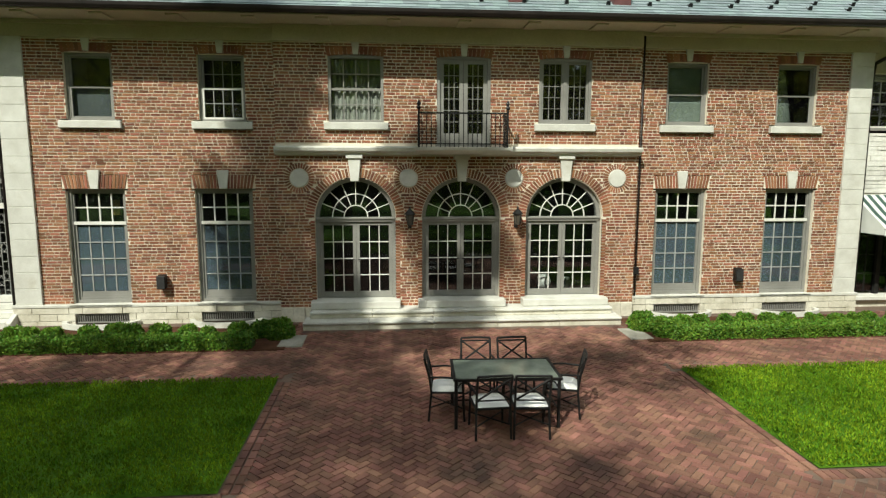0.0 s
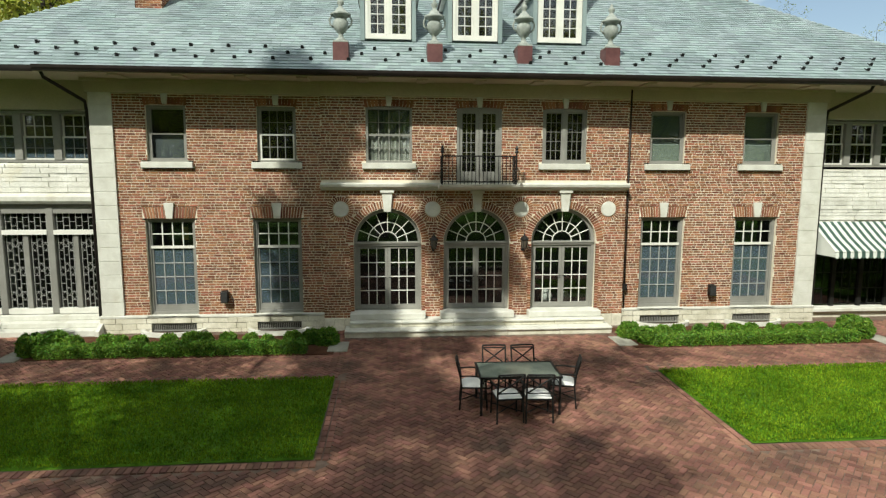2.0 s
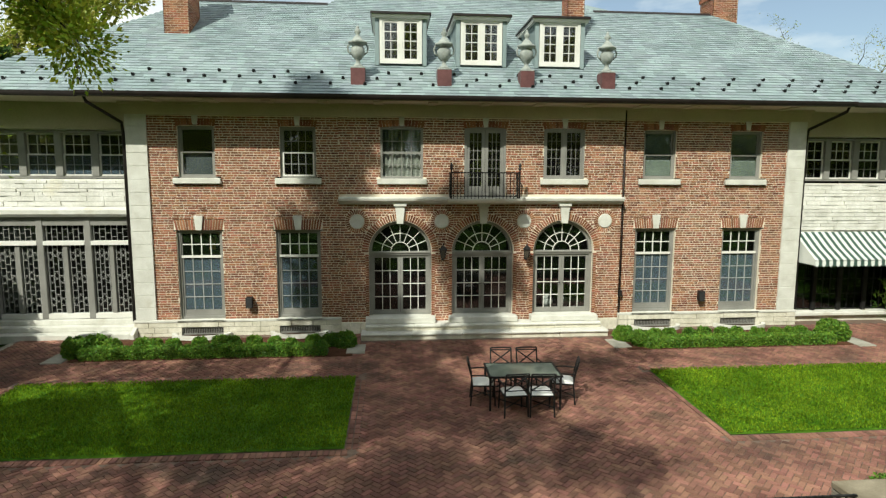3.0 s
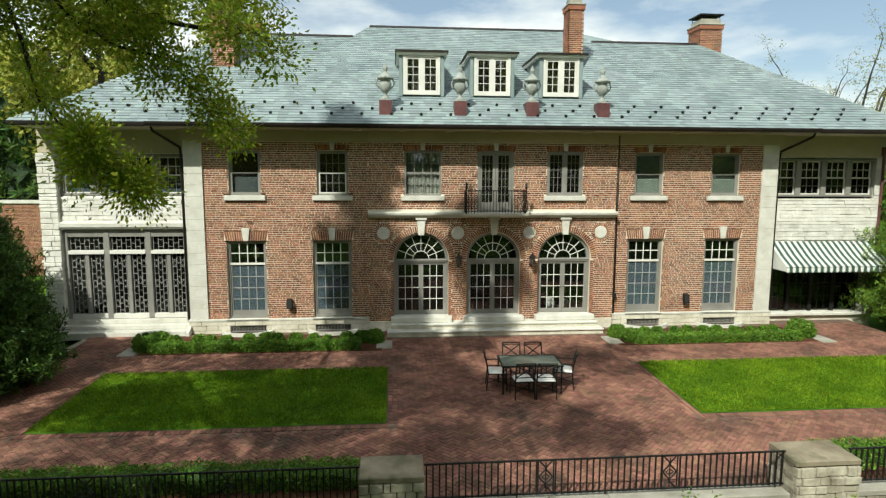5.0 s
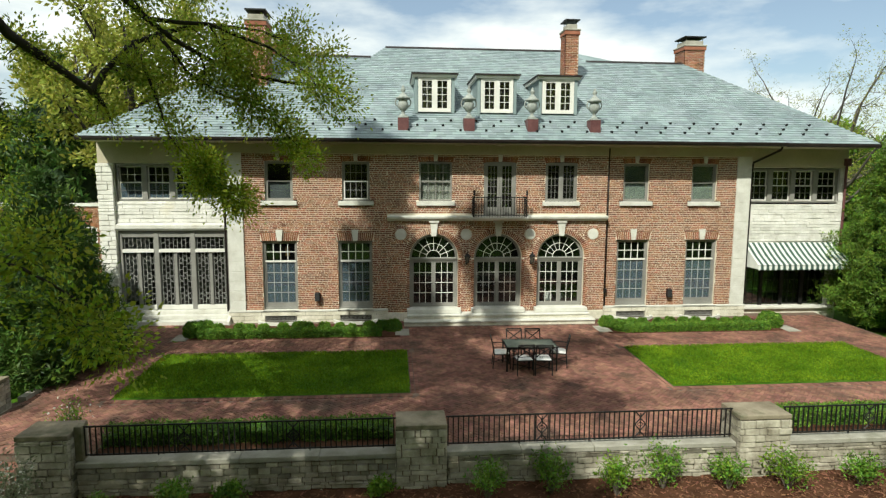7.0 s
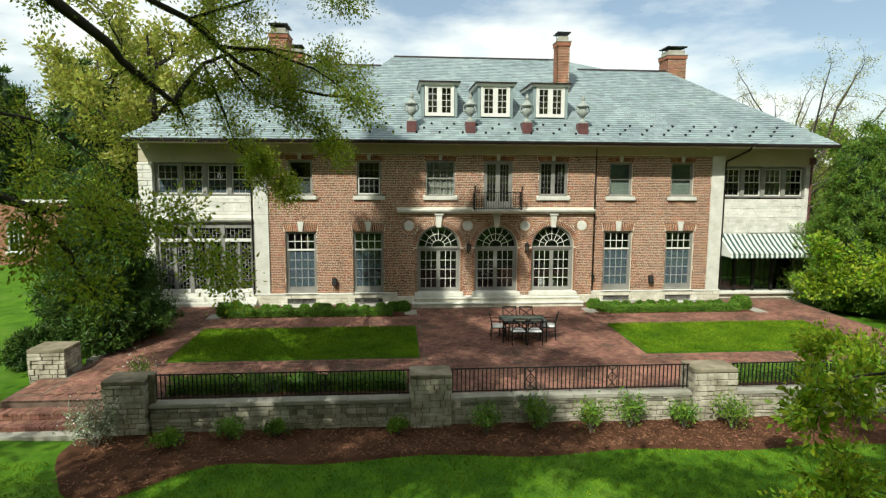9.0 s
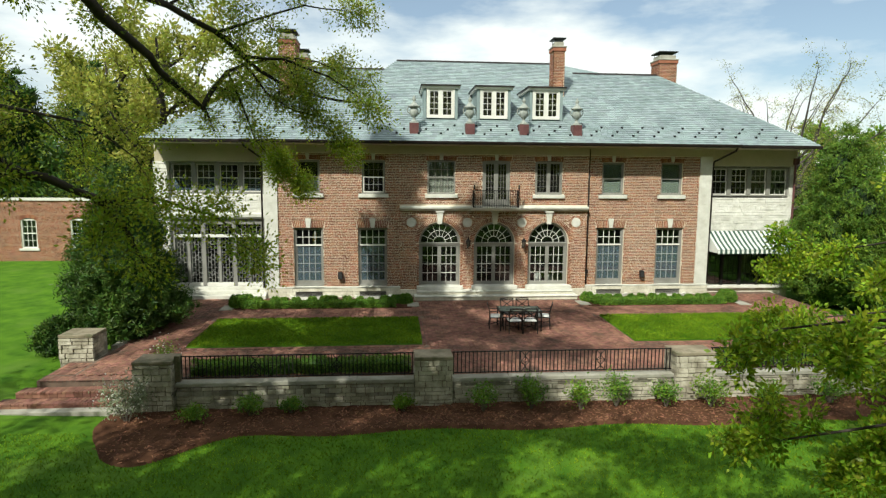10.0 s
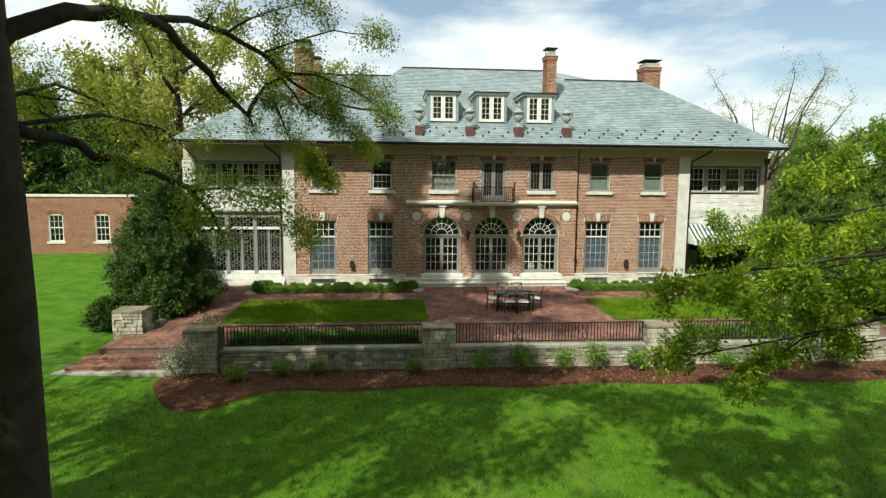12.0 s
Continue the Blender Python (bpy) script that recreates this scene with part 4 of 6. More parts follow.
# chimneys
def chimney(x, y, w, d, z0, z1, label):
    c = thing("chimney", label, "chimney", parent=house)
    part("core", Mesh().box(x - w + 0.008, y - d + 0.008, z0, x + w - 0.008, y + d - 0.008, z1), MORTAR, c)
    m = Mesh()
    z, k = z0, 0
    while z < z1 - 0.03:
        for face in range(4):
            half = w if face % 2 == 0 else d
            u0 = -half + (0.0 if k % 2 else -0.108)
            while u0 < half:
                p, q = max(u0, -half), min(u0 + 0.203, half)
                if q - p > 0.04:
                    t = 0.02
                    if face == 0: m.box(x + p, y - d, z + 0.008, x + q, y - d + t, z + BRICK_H - 0.006)
                    elif face == 1: m.box(x + w - t, y + p, z + 0.008, x + w, y + q, z + BRICK_H - 0.006)
                    elif face == 2: m.box(x + p, y + d - t, z + 0.008, x + q, y + d, z + BRICK_H - 0.006)
                    else: m.box(x - w, y + p, z + 0.008, x - w + t, y + q, z + BRICK_H - 0.006)
                u0 += 0.216
        z, k = z + BRICK_H, k + 1
    part("brickwork", m.data("brickwork", BRICK), BRICK, c, kind="stuff")
    part("corbel", Mesh().box(x - w - 0.04, y - d - 0.04, z1 - 0.16, x + w + 0.04, y + d + 0.04, z1), BRICK, c)
    part("cap", Mesh().box(x - w - 0.07, y - d - 0.07, z1, x + w + 0.07, y + d + 0.07, z1 + 0.07).box(x - w + 0.06, y - d + 0.06, z1 + 0.07, x + w - 0.06, y + d - 0.06, z1 + 0.28), COPING, c, "pale stone cap", 0.02)
    h = Mesh()
    for sx in (-1, 1):
        for sy in (-1, 1):
            h.tube([(x + sx * (w - 0.1), y + sy * (d - 0.1), z1 + 0.26), (x + sx * (w - 0.1), y + sy * (d - 0.1), z1 + 0.44)], 0.015, 5)
    h.box(x - w - 0.03, y - d - 0.03, z1 + 0.42, x + w + 0.03, y + d + 0.03, z1 + 0.47)
    part("cowl", h, IRON, c, "black metal cowl")


chimney(3.58, 3.1, 0.29, 0.36, 9.4, 11.75, "slim red brick chimney with stone cap and cowl")
chimney(10.22, 5.6, 0.50, 0.5, 9.4, 11.75, "broad red brick chimney with stone cap and cowl")
chimney(-9.50, 3.06, 0.39, 0.58, 8.9, 11.75, "red brick chimney partly hidden by branches")
chimney(-9.58, 7.4, 0.45, 0.4, 9.4, 11.8, "rear brick chimney with pale stone cap")

# snow guards
g = thing("snow_guard", "small dark bronze snow guard on the slates", "snow guard", "snow guards")
part("strap", Mesh().box(-0.02, -0.02, 0.0, 0.02, 0.16, 0.01), IRON, g)
part("pad", Mesh().prism([(-0.05, 0, 0.0), (0.05, 0, 0.0), (0.035, 0, 0.085), (-0.035, 0, 0.085)], (0, 0.025, 0)), IRON, g)
spots = []
for r, (s, off) in enumerate(((0.55, 0.0), (0.92, 0.33), (1.30, 0.66))):
    for k in range(30):
        x = -14.0 + off + 0.96 * k
        if abs(x) < 13.2:
            y = EAVE_Y + s / slope
            spots.append(pose(x, y, roof_z(y) + 0.018, tilt))
place(g, spots)

# ---- left wing: conservatory glazing, window row, steps ----
def tracery(parent, x0, x1, z0, z1, y):
    """Leaded glass: bordered columns of staggered quarries with a diamond in every third row."""
    m = Mesh()
    w, h, t = x1 - x0, z1 - z0, 0.0055
    cols = max(3, round(w / 0.17))
    edges = [x0 + 0.05] + [x0 + 0.05 + (w - 0.1) * k / cols for k in range(1, cols)] + [x1 - 0.05]
    for x in edges:
        m.box(x - t, y - 0.010, z0, x + t, y + 0.010, z1)
    rows = max(2, round(h / 0.24))
    for k, (a, c) in enumerate(zip(edges, edges[1:])):
        shift = 0.5 * (k % 2)
        for j in range(rows + 1):
            z = z0 + h * (j + shift) / rows
            if z0 + 0.02 < z < z1 - 0.02:
                m.box(a, y - 0.008, z - t, c, y + 0.008, z + t)
            if j % 3 == 1 and z + h / rows < z1:
                mid, up = (a + c) / 2, h / rows
                corners = [(mid, z), (c, z + up / 2), (mid, z + up), (a, z + up / 2)]
                for (xa, za), (xb, zb) in zip(corners, corners[1:] + corners[:1]):
                    m.tube([(xa, y - 0.002, za), (xb, y - 0.002, zb)], t * 0.9, 4)
    part("leading", m, LEAD, parent, "pale lead cames")
    pane(parent, x0, x1, z0, z1, y + 0.02, GLASS)


cons = thing("conservatory_window", "tall leaded-glass screen in white-grey painted timber", "window", parent=house)
posts = [-14.33, -13.0, -11.66, -10.39]
for x in posts[:-1] + [posts[-1]]:
    part("post", Mesh().box(x - 0.09, WING_Y + 0.0, 0.45, x + 0.09, WING_Y + 0.2, 3.5), GREY_PAINT, cons, bevel=0.01)
for a, c in zip(posts, posts[1:]):
    a, c = a + 0.09, c - 0.09
    part("transom", Mesh().box(a, WING_Y - 0.02, 2.66, c, WING_Y + 0.18, 2.78), WHITE_PAINT, cons)
    part("head", Mesh().box(a, WING_Y + 0.02, 3.24, c, WING_Y + 0.2, 3.5), GREY_PAINT, cons)
    part("sill_rail", Mesh().box(a, WING_Y + 0.0, 0.45, c, WING_Y + 0.18, 0.60), WHITE_PAINT, cons)
    mid = (a + c) / 2
    part("meeting_stile", Mesh().box(mid - 0.06, WING_Y + 0.03, 0.60, mid + 0.06, WING_Y + 0.14, 2.66), GREY_PAINT, cons)
    tracery(cons, a, mid - 0.06, 0.60, 2.66, WING_Y + 0.1)
    tracery(cons, mid + 0.06, c, 0.60, 2.66, WING_Y + 0.1)
    tracery(cons, a, c, 2.78, 3.24, WING_Y + 0.1)
corner = part("corner_pier", Mesh().box(-14.90, WING_Y - 0.10, -0.3, -14.40, WING_Y - 0.03, 6.0), WHITE_STONE, house, "rough whitewashed stone corner pier")
rc = random.Random(41)
z = 0.0
while z < 5.95:
    h = min(rc.uniform(0.10, 0.24), 6.0 - z)
    cut = -14.66 + rc.uniform(-0.12, 0.12)
    for a, c in ((-14.95, cut - 0.006), (cut + 0.006, -14.385)):
        part("stone", Mesh().box(a - rc.uniform(0, 0.02), WING_Y - 0.13 - rc.uniform(0, 0.05), z + 0.006, c, WING_Y - 0.02, z + h - 0.006), WHITE_STONE, corner, bevel=0.014)
    z += h
part("ledge", Mesh().prism([(-14.40, WING_Y + p, z) for p, z in ((0.1, 3.5), (-0.10, 3.5), (-0.16, 3.58), (-0.16, 3.70), (0.1, 3.84))], (4.12, 0, 0)), LIMESTONE, house, "stone ledge over the glazing")


def sash_row(x0, x1, n, z0, z1, y, label):
    w = thing("window", label, "window", parent=house)
    pitch = (x1 - x0) / n
    surround(w, "window_frame", x0, x1, z0, z1, 0.07, y, y + 0.2, GREY_PAINT)
    for i in range(n):
        a, c = x0 + i * pitch + (0.07 if i == 0 else 0.10), x0 + (i + 1) * pitch - (0.07 if i == n - 1 else 0.10)
        if i:
            part("mullion", Mesh().box(x0 + i * pitch - 0.098, y - 0.02, z0 + 0.07, x0 + i * pitch + 0.098, y + 0.19, z1 - 0.07), GREY_PAINT, w)
        mid = (z0 + z1) / 2
        surround(w, "sash", a, c, mid - 0.02, z1 - 0.072, 0.04, y + 0.10, y + 0.14, WHITE_PAINT)
        surround(w, "sash", a, c, z0 + 0.072, mid + 0.02, 0.04, y + 0.055, y + 0.095, WHITE_PAINT)
        lights(w, a + 0.04, c - 0.04, mid + 0.02, z1 - 0.112, y + 0.12, 3, 2, 0.018, WHITE_PAINT, GLASS)
        lights(w, a + 0.04, c - 0.04, z0 + 0.112, mid - 0.02, y + 0.075, 3, 2, 0.018, GREY_PAINT, SCREEN if x0 < 0 else GLASS)
    return w


sash_row(-14.33, -10.32, 4, 4.62, 5.98, WING_Y + 0.06, "row of four grey-framed sash windows in the stone wing")
sash_row(10.40, 14.33, 4, 4.60, 5.96, WING_Y + 0.06, "row of four grey-framed sash windows above the awning")
st = thing("wing_steps", "pale stone steps along the conservatory", "steps", kind="structure")
part("step", Mesh().box(-14.6, WING_Y - 0.75, -0.1, -10.32, WING_Y - 0.02, 0.14), LIMESTONE, st, bevel=0.015)
part("step", Mesh().box(-14.6, WING_Y - 0.42, 0.141, -10.32, WING_Y - 0.02, 0.29), LIMESTONE, st, bevel=0.015)
part("step", Mesh().box(-14.6, WING_Y - 0.16, 0.291, -10.32, WING_Y - 0.01, 0.44), LIMESTONE, st, bevel=0.015)
part("cheek_block", Mesh().prism([(-10.30, -0.35, -0.05), (-10.30, -0.35, 0.12), (-10.30, 0.3, 0.5), (-10.30, 0.42, 0.5), (-10.30, 0.42, -0.05)], (0.12, 0, 0)), LIMESTONE, st, bevel=0.01)

# ---- right wing: awning over dark glazing ----
AWN_W = surf("awning_white", (0.66, 0.68, 0.64), (0.74, 0.76, 0.72), 3, 0.8, 0.2, 120, leaf=0.15)
AWN_G = surf("awning_green", (0.045, 0.085, 0.07), (0.065, 0.11, 0.09), 3, 0.8, 0.2, 120, leaf=0.1)
aw = thing("awning", "green and white striped canvas awning with a scalloped valance", "awning")
n = 34
x0, x1, yt, zt, yb, zb = 10.35, 14.3, WING_Y - 0.03, 2.95, WING_Y - 1.12, 2.17
for col, mat in ((0, AWN_W), (1, AWN_G)):
    for k in range(n):
        if k % 2 != col:
            continue
        a, c = x0 + (x1 - x0) * k / n, x0 + (x1 - x0) * (k + 1) / n
        ym, zm = yt * 0.45 + yb * 0.55, zt * 0.45 + zb * 0.55 - 0.04
        mid = (a + c) / 2
        m = Mesh().add([(a, yt, zt), (c, yt, zt), (c, ym, zm), (a, ym, zm), (c, yb, zb), (a, yb, zb), (c, yb - 0.01, zb - 0.17), (mid, yb - 0.01, zb - 0.22), (a, yb - 0.01, zb - 0.17)],
                       [(0, 1, 2, 3), (3, 2, 4, 5), (5, 4, 6, 7, 8)])
        part("stripe", m, mat, aw)
for x in (x0, x1):
    part("side_flap", Mesh().add([(x, yt, zt), (x, yb, zb), (x, yb, zb - 0.17), (x, yt, zb - 0.17)], [(0, 1, 2, 3)]), AWN_W, aw)
part("front_bar", Mesh().tube([(x0, yb + 0.01, zb - 0.02), (x1, yb + 0.01, zb - 0.02)], 0.015, 6), IRON, aw)
dk = thing("porch_glazing", "dark-framed glazed porch screen under the awning", "window", parent=house)
for k in range(5):
    x = 10.4 + 3.6 * k / 4
    part("post", Mesh().box(x - 0.06, WING_Y + 0.05, 0.3, x + 0.06, WING_Y + 0.16, 2.9), IRON, dk)
    if k < 4:
        lights(dk, x + 0.06, x + 0.84, 0.35, 2.85, WING_Y + 0.12, 3, 5, 0.02, IRON, GLASS)
part("sill", Mesh().box(10.3, WING_Y - 0.25, 0.18, 14.4, WING_Y + 0.2, 0.30), LIMESTONE, house, bevel=0.02)
part("wing_base", Mesh().box(10.3, WING_Y - 0.12, -0.2, 14.4, WING_Y + 0.2, 0.18), PLINTH, house, bevel=0.02)
part("downpipe", Mesh().tube([(14.55, WING_Y - 0.09, 6.2), (14.55, WING_Y - 0.09, 0.2)], 0.05, 8).box(14.44, WING_Y - 0.2, 6.1, 14.66, WING_Y - 0.062, 6.4), COPPER, house)

# ---- small things on the facade ----
lan = thing("wall_lantern", "black iron wall lantern on a scrolled bracket", "lantern", "lanterns between the arches")
part("bracket", Mesh().tube([(0, 0.13, -0.12), (0, 0.02, -0.2), (0, -0.10, -0.2), (0, -0.13, -0.12)], 0.014, 6).box(-0.04, 0.1, -0.22, 0.04, 0.125, 0.05), IRON, lan)
part("cage", Mesh().lathe([(0.05, -0.13), (0.06, -0.12), (0.095, 0.1), (0.10, 0.12)], (0, -0.13, 0), 6), surf("smoked_glass", (0.05, 0.045, 0.035), (0.1, 0.09, 0.07), 4, 0.15, 0.0, 30, spec=0.6), lan, "smoked glass body")
part("cap", Mesh().lathe([(0.13, 0.12), (0.125, 0.14), (0.05, 0.22), (0.02, 0.25), (0.025, 0.27), (0.005, 0.32)], (0, -0.13, 0), 6), IRON, lan)
for k in range(6):
    a = math.pi * k / 3
    part("bar", Mesh().tube([(0.06 * math.cos(a), -0.13 + 0.06 * math.sin(a), -0.13), (0.1 * math.cos(a), -0.13 + 0.1 * math.sin(a), 0.12)], 0.007, 4), IRON, lan)
place(lan, [pose(x, BAY_Y - 0.125, 2.42) for x in (-1.2, 1.33)])
sp = thing("outdoor_speaker", "black wall-mounted outdoor loudspeaker", "loudspeaker", "speakers on the brick wall")
part("cabinet", Mesh().prism([(-0.1, -0.2, -0.15), (0.1, -0.2, -0.15), (0.085, -0.02, -0.13), (-0.085, -0.02, -0.13)], (0, 0, 0.31)), IRON, sp, bevel=0.012)
part("grille", Mesh().box(-0.085, -0.208, -0.13, 0.085, -0.201, 0.14), surf("speaker_cloth", (0.02, 0.02, 0.02), (0.035, 0.035, 0.035), 10, 0.9, 0.5, 200), sp)
part("bracket", Mesh().box(-0.03, -0.05, -0.04, 0.03, 0.0, 0.04), IRON, sp)
place(sp, [pose(x, 0.0, 0.97) for x in (-6.93, 7.02)])
gr = thing("basement_vent", "dark louvred basement vent in the stone plinth", "vent", "basement vents", parent=house)
part("frame", Mesh().box(-0.6, -0.04, 0.02, 0.6, 0.02, 0.05).box(-0.6, -0.04, 0.21, 0.6, 0.02, 0.24), GREY_PAINT, gr)
# dark sheet behind the slats, standing for shade in the vent
part("backing", Mesh().box(-0.6, 0.1, 0.0, 0.6, 0.12, 0.26), INNER_SHADE, gr)
for k in range(24):
    x = -0.57 + 1.14 * k / 23
    part("slat", Mesh().box(x - 0.008, -0.03, 0.05, x + 0.008, 0.0, 0.21), GREY_PAINT, gr)
place(gr, [pose(x, 0, 0) for x in LOW_W])
for x in LOW_W:
    m = Mesh()
    for k in range(16):
        wedge2 = [(x + r * math.cos(a), -0.12 - 0.55 * r * math.sin(a)) for r, a in ((0.74, math.pi * k / 16), (0.86, math.pi * k / 16), (0.86, math.pi * (k + 1) / 16), (0.74, math.pi * (k + 1) / 16))]
        m.prism([(u, v, -0.05) for u, v in wedge2], (0, 0, 0.15))
    thing("window_well_kerb", "curved white stone kerb round a basement light well", "kerb", "light well kerbs", mesh=m, material=LIMESTONE)

# ---- table and chairs ----
GLASS_TOP = surf("green_glass_top", (0.14, 0.165, 0.135), (0.20, 0.225, 0.185), 3, 0.12, 0.02, 40, spec=0.7)
CUSHION = surf("white_cushion", (0.70, 0.69, 0.66), (0.80, 0.79, 0.76), 4, 0.9, 0.3, 90)
tz = terrace_z(-5.75)
tb = thing("patio_table", "rectangular black iron patio table with a frosted glass top", "table")
part("tabletop", Mesh().box(-0.73, -0.43, 0.715, 0.73, 0.43, 0.728), GLASS_TOP, tb, "grey-green frosted glass top", 0.003)
surround_t = Mesh().box(-0.77, -0.47, 0.70, 0.77, -0.431, 0.735).box(-0.77, 0.431, 0.70, 0.77, 0.47, 0.735).box(-0.77, -0.431, 0.70, -0.731, 0.431, 0.735).box(0.731, -0.431, 0.70, 0.77, 0.431, 0.735)
part("frame", surround_t, IRON, tb)
for sx in (-1, 1):
    for sy in (-1, 1):
        part("leg", Mesh().tube([(sx * 0.73, sy * 0.43, 0.70), (sx * 0.73, sy * 0.43, 0.0)], 0.025, 8), IRON, tb)
        part("scroll", Mesh().tube([(sx * (0.71 - 0.1 + 0.09 * math.cos(t)), sy * 0.44, 0.60 + 0.085 * math.sin(t)) for t in [0.45 * i for i in range(12)]], 0.01, 6), IRON, tb)
part("stretcher", Mesh().tube([(-0.73, 0, 0.25), (0.73, 0, 0.25)], 0.012, 6).tube([(-0.73, -0.43, 0.25), (-0.73, 0.43, 0.25)], 0.012, 6).tube([(0.73, -0.43, 0.25), (0.73, 0.43, 0.25)], 0.012, 6), IRON, tb)
tb.matrix_basis = pose(0.02, -5.76, tz, 0, 0, -2)


def chair():
    """Faces +y; the back is at -y."""
    c = thing("patio_chair", "black iron patio chair with crossed back and white cushion", "chair", "chairs round the patio table")
    w, d = 0.235, 0.23
    for s in (-1, 1):
        part("leg", Mesh().tube([(s * w, d, 0.43), (s * (w + 0.01), d + 0.02, 0.0)], 0.017, 6), IRON, c)
        part("leg", Mesh().tube([(s * w, -d, 0.43), (s * (w + 0.01), -d - 0.04, 0.0)], 0.017, 6), IRON, c)
        part("back_post", Mesh().tube([(s * w, -d, 0.43), (s * w, -d - 0.03, 0.65), (s * w, -d - 0.10, 0.92)], 0.017, 6), IRON, c)
        part("armrest", Mesh().tube([(s * (w + 0.01), -d - 0.03, 0.66), (s * (w + 0.03), -0.05, 0.67), (s * (w + 0.03), d - 0.02, 0.65), (s * (w + 0.02), d + 0.03, 0.60), (s * w, d - 0.01, 0.56), (s * w, d, 0.43)], 0.015, 6), IRON, c)
    part("seat_frame", Mesh().tube([(-w, d, 0.43), (w, d, 0.43), (w, -d, 0.43), (-w, -d, 0.43), (-w, d, 0.43)], 0.018, 6), IRON, c)
    part("top_rail", Mesh().tube([(-w, -d - 0.10, 0.92), (0, -d - 0.115, 0.925), (w, -d - 0.10, 0.92)], 0.018, 6), IRON, c)
    part("back_rail", Mesh().tube([(-w, -d - 0.085, 0.88), (w, -d - 0.085, 0.88)], 0.013, 6), IRON, c)
    part("back_rail", Mesh().tube([(-w, -d - 0.012, 0.55), (w, -d - 0.012, 0.55)], 0.013, 6), IRON, c)
    part("back_cross", Mesh().tube([(-w, -d - 0.085, 0.88), (w, -d - 0.012, 0.55)], 0.015, 6).tube([(w, -d - 0.088, 0.88), (-w, -d - 0.015, 0.55)], 0.015, 6), IRON, c)
    part("stretcher", Mesh().tube([(-w, d + 0.01, 0.2), (w, -d - 0.02, 0.2)], 0.012, 6).tube([(w, d + 0.01, 0.19), (-w, -d - 0.02, 0.19)], 0.012, 6), IRON, c)
    m = Mesh()
    n = 10
    for j in range(n + 1):
        for i in range(n + 1):
            u, v = 2 * i / n - 1, 2 * j / n - 1
            e = (1 - abs(u) ** 4) * (1 - abs(v) ** 4)
            m.v.append((u * w * 0.97, v * d * 0.97, 0.445 + 0.06 * e ** 0.4))
    for j in range(n):
        for i in range(n):
            k = j * (n + 1) + i
            m.f.append((k, k + 1, k + n + 2, k + n + 1))
    k = len(m.v)
    m.v += [(-w * 0.97, -d * 0.97, 0.44), (w * 0.97, -d * 0.97, 0.44), (w * 0.97, d * 0.97, 0.44), (-w * 0.97, d * 0.97, 0.44)]
    m.f.append((k + 3, k + 2, k + 1, k))
    part("cushion", m, CUSHION, c, "white seat cushion", smooth=True)
    return c


place(chair(), [pose(-0.265, -6.27, terrace_z(-6.3), 0, 0, 3), pose(0.29, -6.30, terrace_z(-6.3), 0, 0, -4), pose(-0.28, -5.14, terrace_z(-5.1), 0, 0, 178), pose(0.33, -5.16, terrace_z(-5.1), 0, 0, 182),
                pose(-0.80, -5.66, terrace_z(-5.7), 0, 0, -96), pose(0.93, -5.68, terrace_z(-5.7), 0, 0, 74)])


# ---- terrace wall, piers, fence ----
def stone_box(name, label, category, group, x0, x1, y0, y1, z0, z1, high, lengths, seed, cap=0.0, over=0.05, single=60):
    """A masonry block: core, stones on its faces and a coping slab."""
    t = thing(name, label, category, group, kind="structure")
    part("core", Mesh().box(x0 + 0.03, y0 + 0.03, z0, x1 - 0.03, y1 - 0.03, z1), SAND, t)
    r = random.Random(seed)
    rects = courses(x0, x1, z0, z1, high, lengths, 0.02, lambda a, b: [], r, 0.45)
    laid("stone", rects, lambda q: (q[0], y0 - 0.05 * ((q[0] * 41 + q[2] * 17) % 1), q[2], q[1], y0 + 0.06, q[3]), t, WALL_STONE, WALL_STONE, lambda q: True, single)
    sides = courses(y0 + 0.07, y1, z0, z1, high, lengths, 0.014, lambda a, b: [], r, 0.3)
    m = Mesh()
    for q in sides:
        m.box(x0 - 0.012 * ((q[0] * 41 + q[2] * 17) % 1), q[0], q[2], x0 + 0.05, q[1], q[3])
        m.box(x1 - 0.05, q[0], q[2], x1 + 0.012 * ((q[0] * 23 + q[2] * 57) % 1), q[1], q[3])
    part("side_stones", m, WALL_STONE, t, kind="stuff")
    if cap:
        n = max(1, int((x1 - x0) / 1.3))
        for i in range(n):
            a, b = x0 - over + (x1 - x0 + 2 * over) * i / n, x0 - over + (x1 - x0 + 2 * over) * (i + 1) / n - 0.006
            part("coping", Mesh().box(a, y0 - over, z1 + 0.001, b, y1 + over, z1 + cap + 0.004 * (i % 3)), MOSSY if name == "pier" else COPING, t, bevel=0.014)
    return t


PIERS = ((-11.22, -10.25), (-3.98, -2.96), (3.25, 4.38), (10.2, 11.2))
for k, (a, b) in enumerate(PIERS):
    stone_box("pier", "square rough stone pier with a flat coping slab", "stone pier", "terrace piers", a, b, -11.36, -10.62, -0.9, 0.50, 0.125, (0.34, 0.18, 0.25), 20 + k, 0.10, 0.012)
stone_box("pier", "square rough stone pier beside a dark evergreen", "stone pier", "terrace piers", -14.48, -13.50, -8.6, -7.75, -0.7, 0.52, 0.125, (0.34, 0.18, 0.25), 29, 0.10, 0.012)
for k, (a, b) in enumerate(((-10.19, -4.0), (-2.92, 3.24), (4.43, 10.19), (11.21, 13.6))):
    stone_box("terrace_wall", "low rough stone retaining wall with pale coping", "stone wall", "terrace walls", a, b, -11.22, -10.94, -0.9, -0.14, 0.10, (0.36, 0.18, 0.27), 40 + k, 0.11, 0.03, 120)
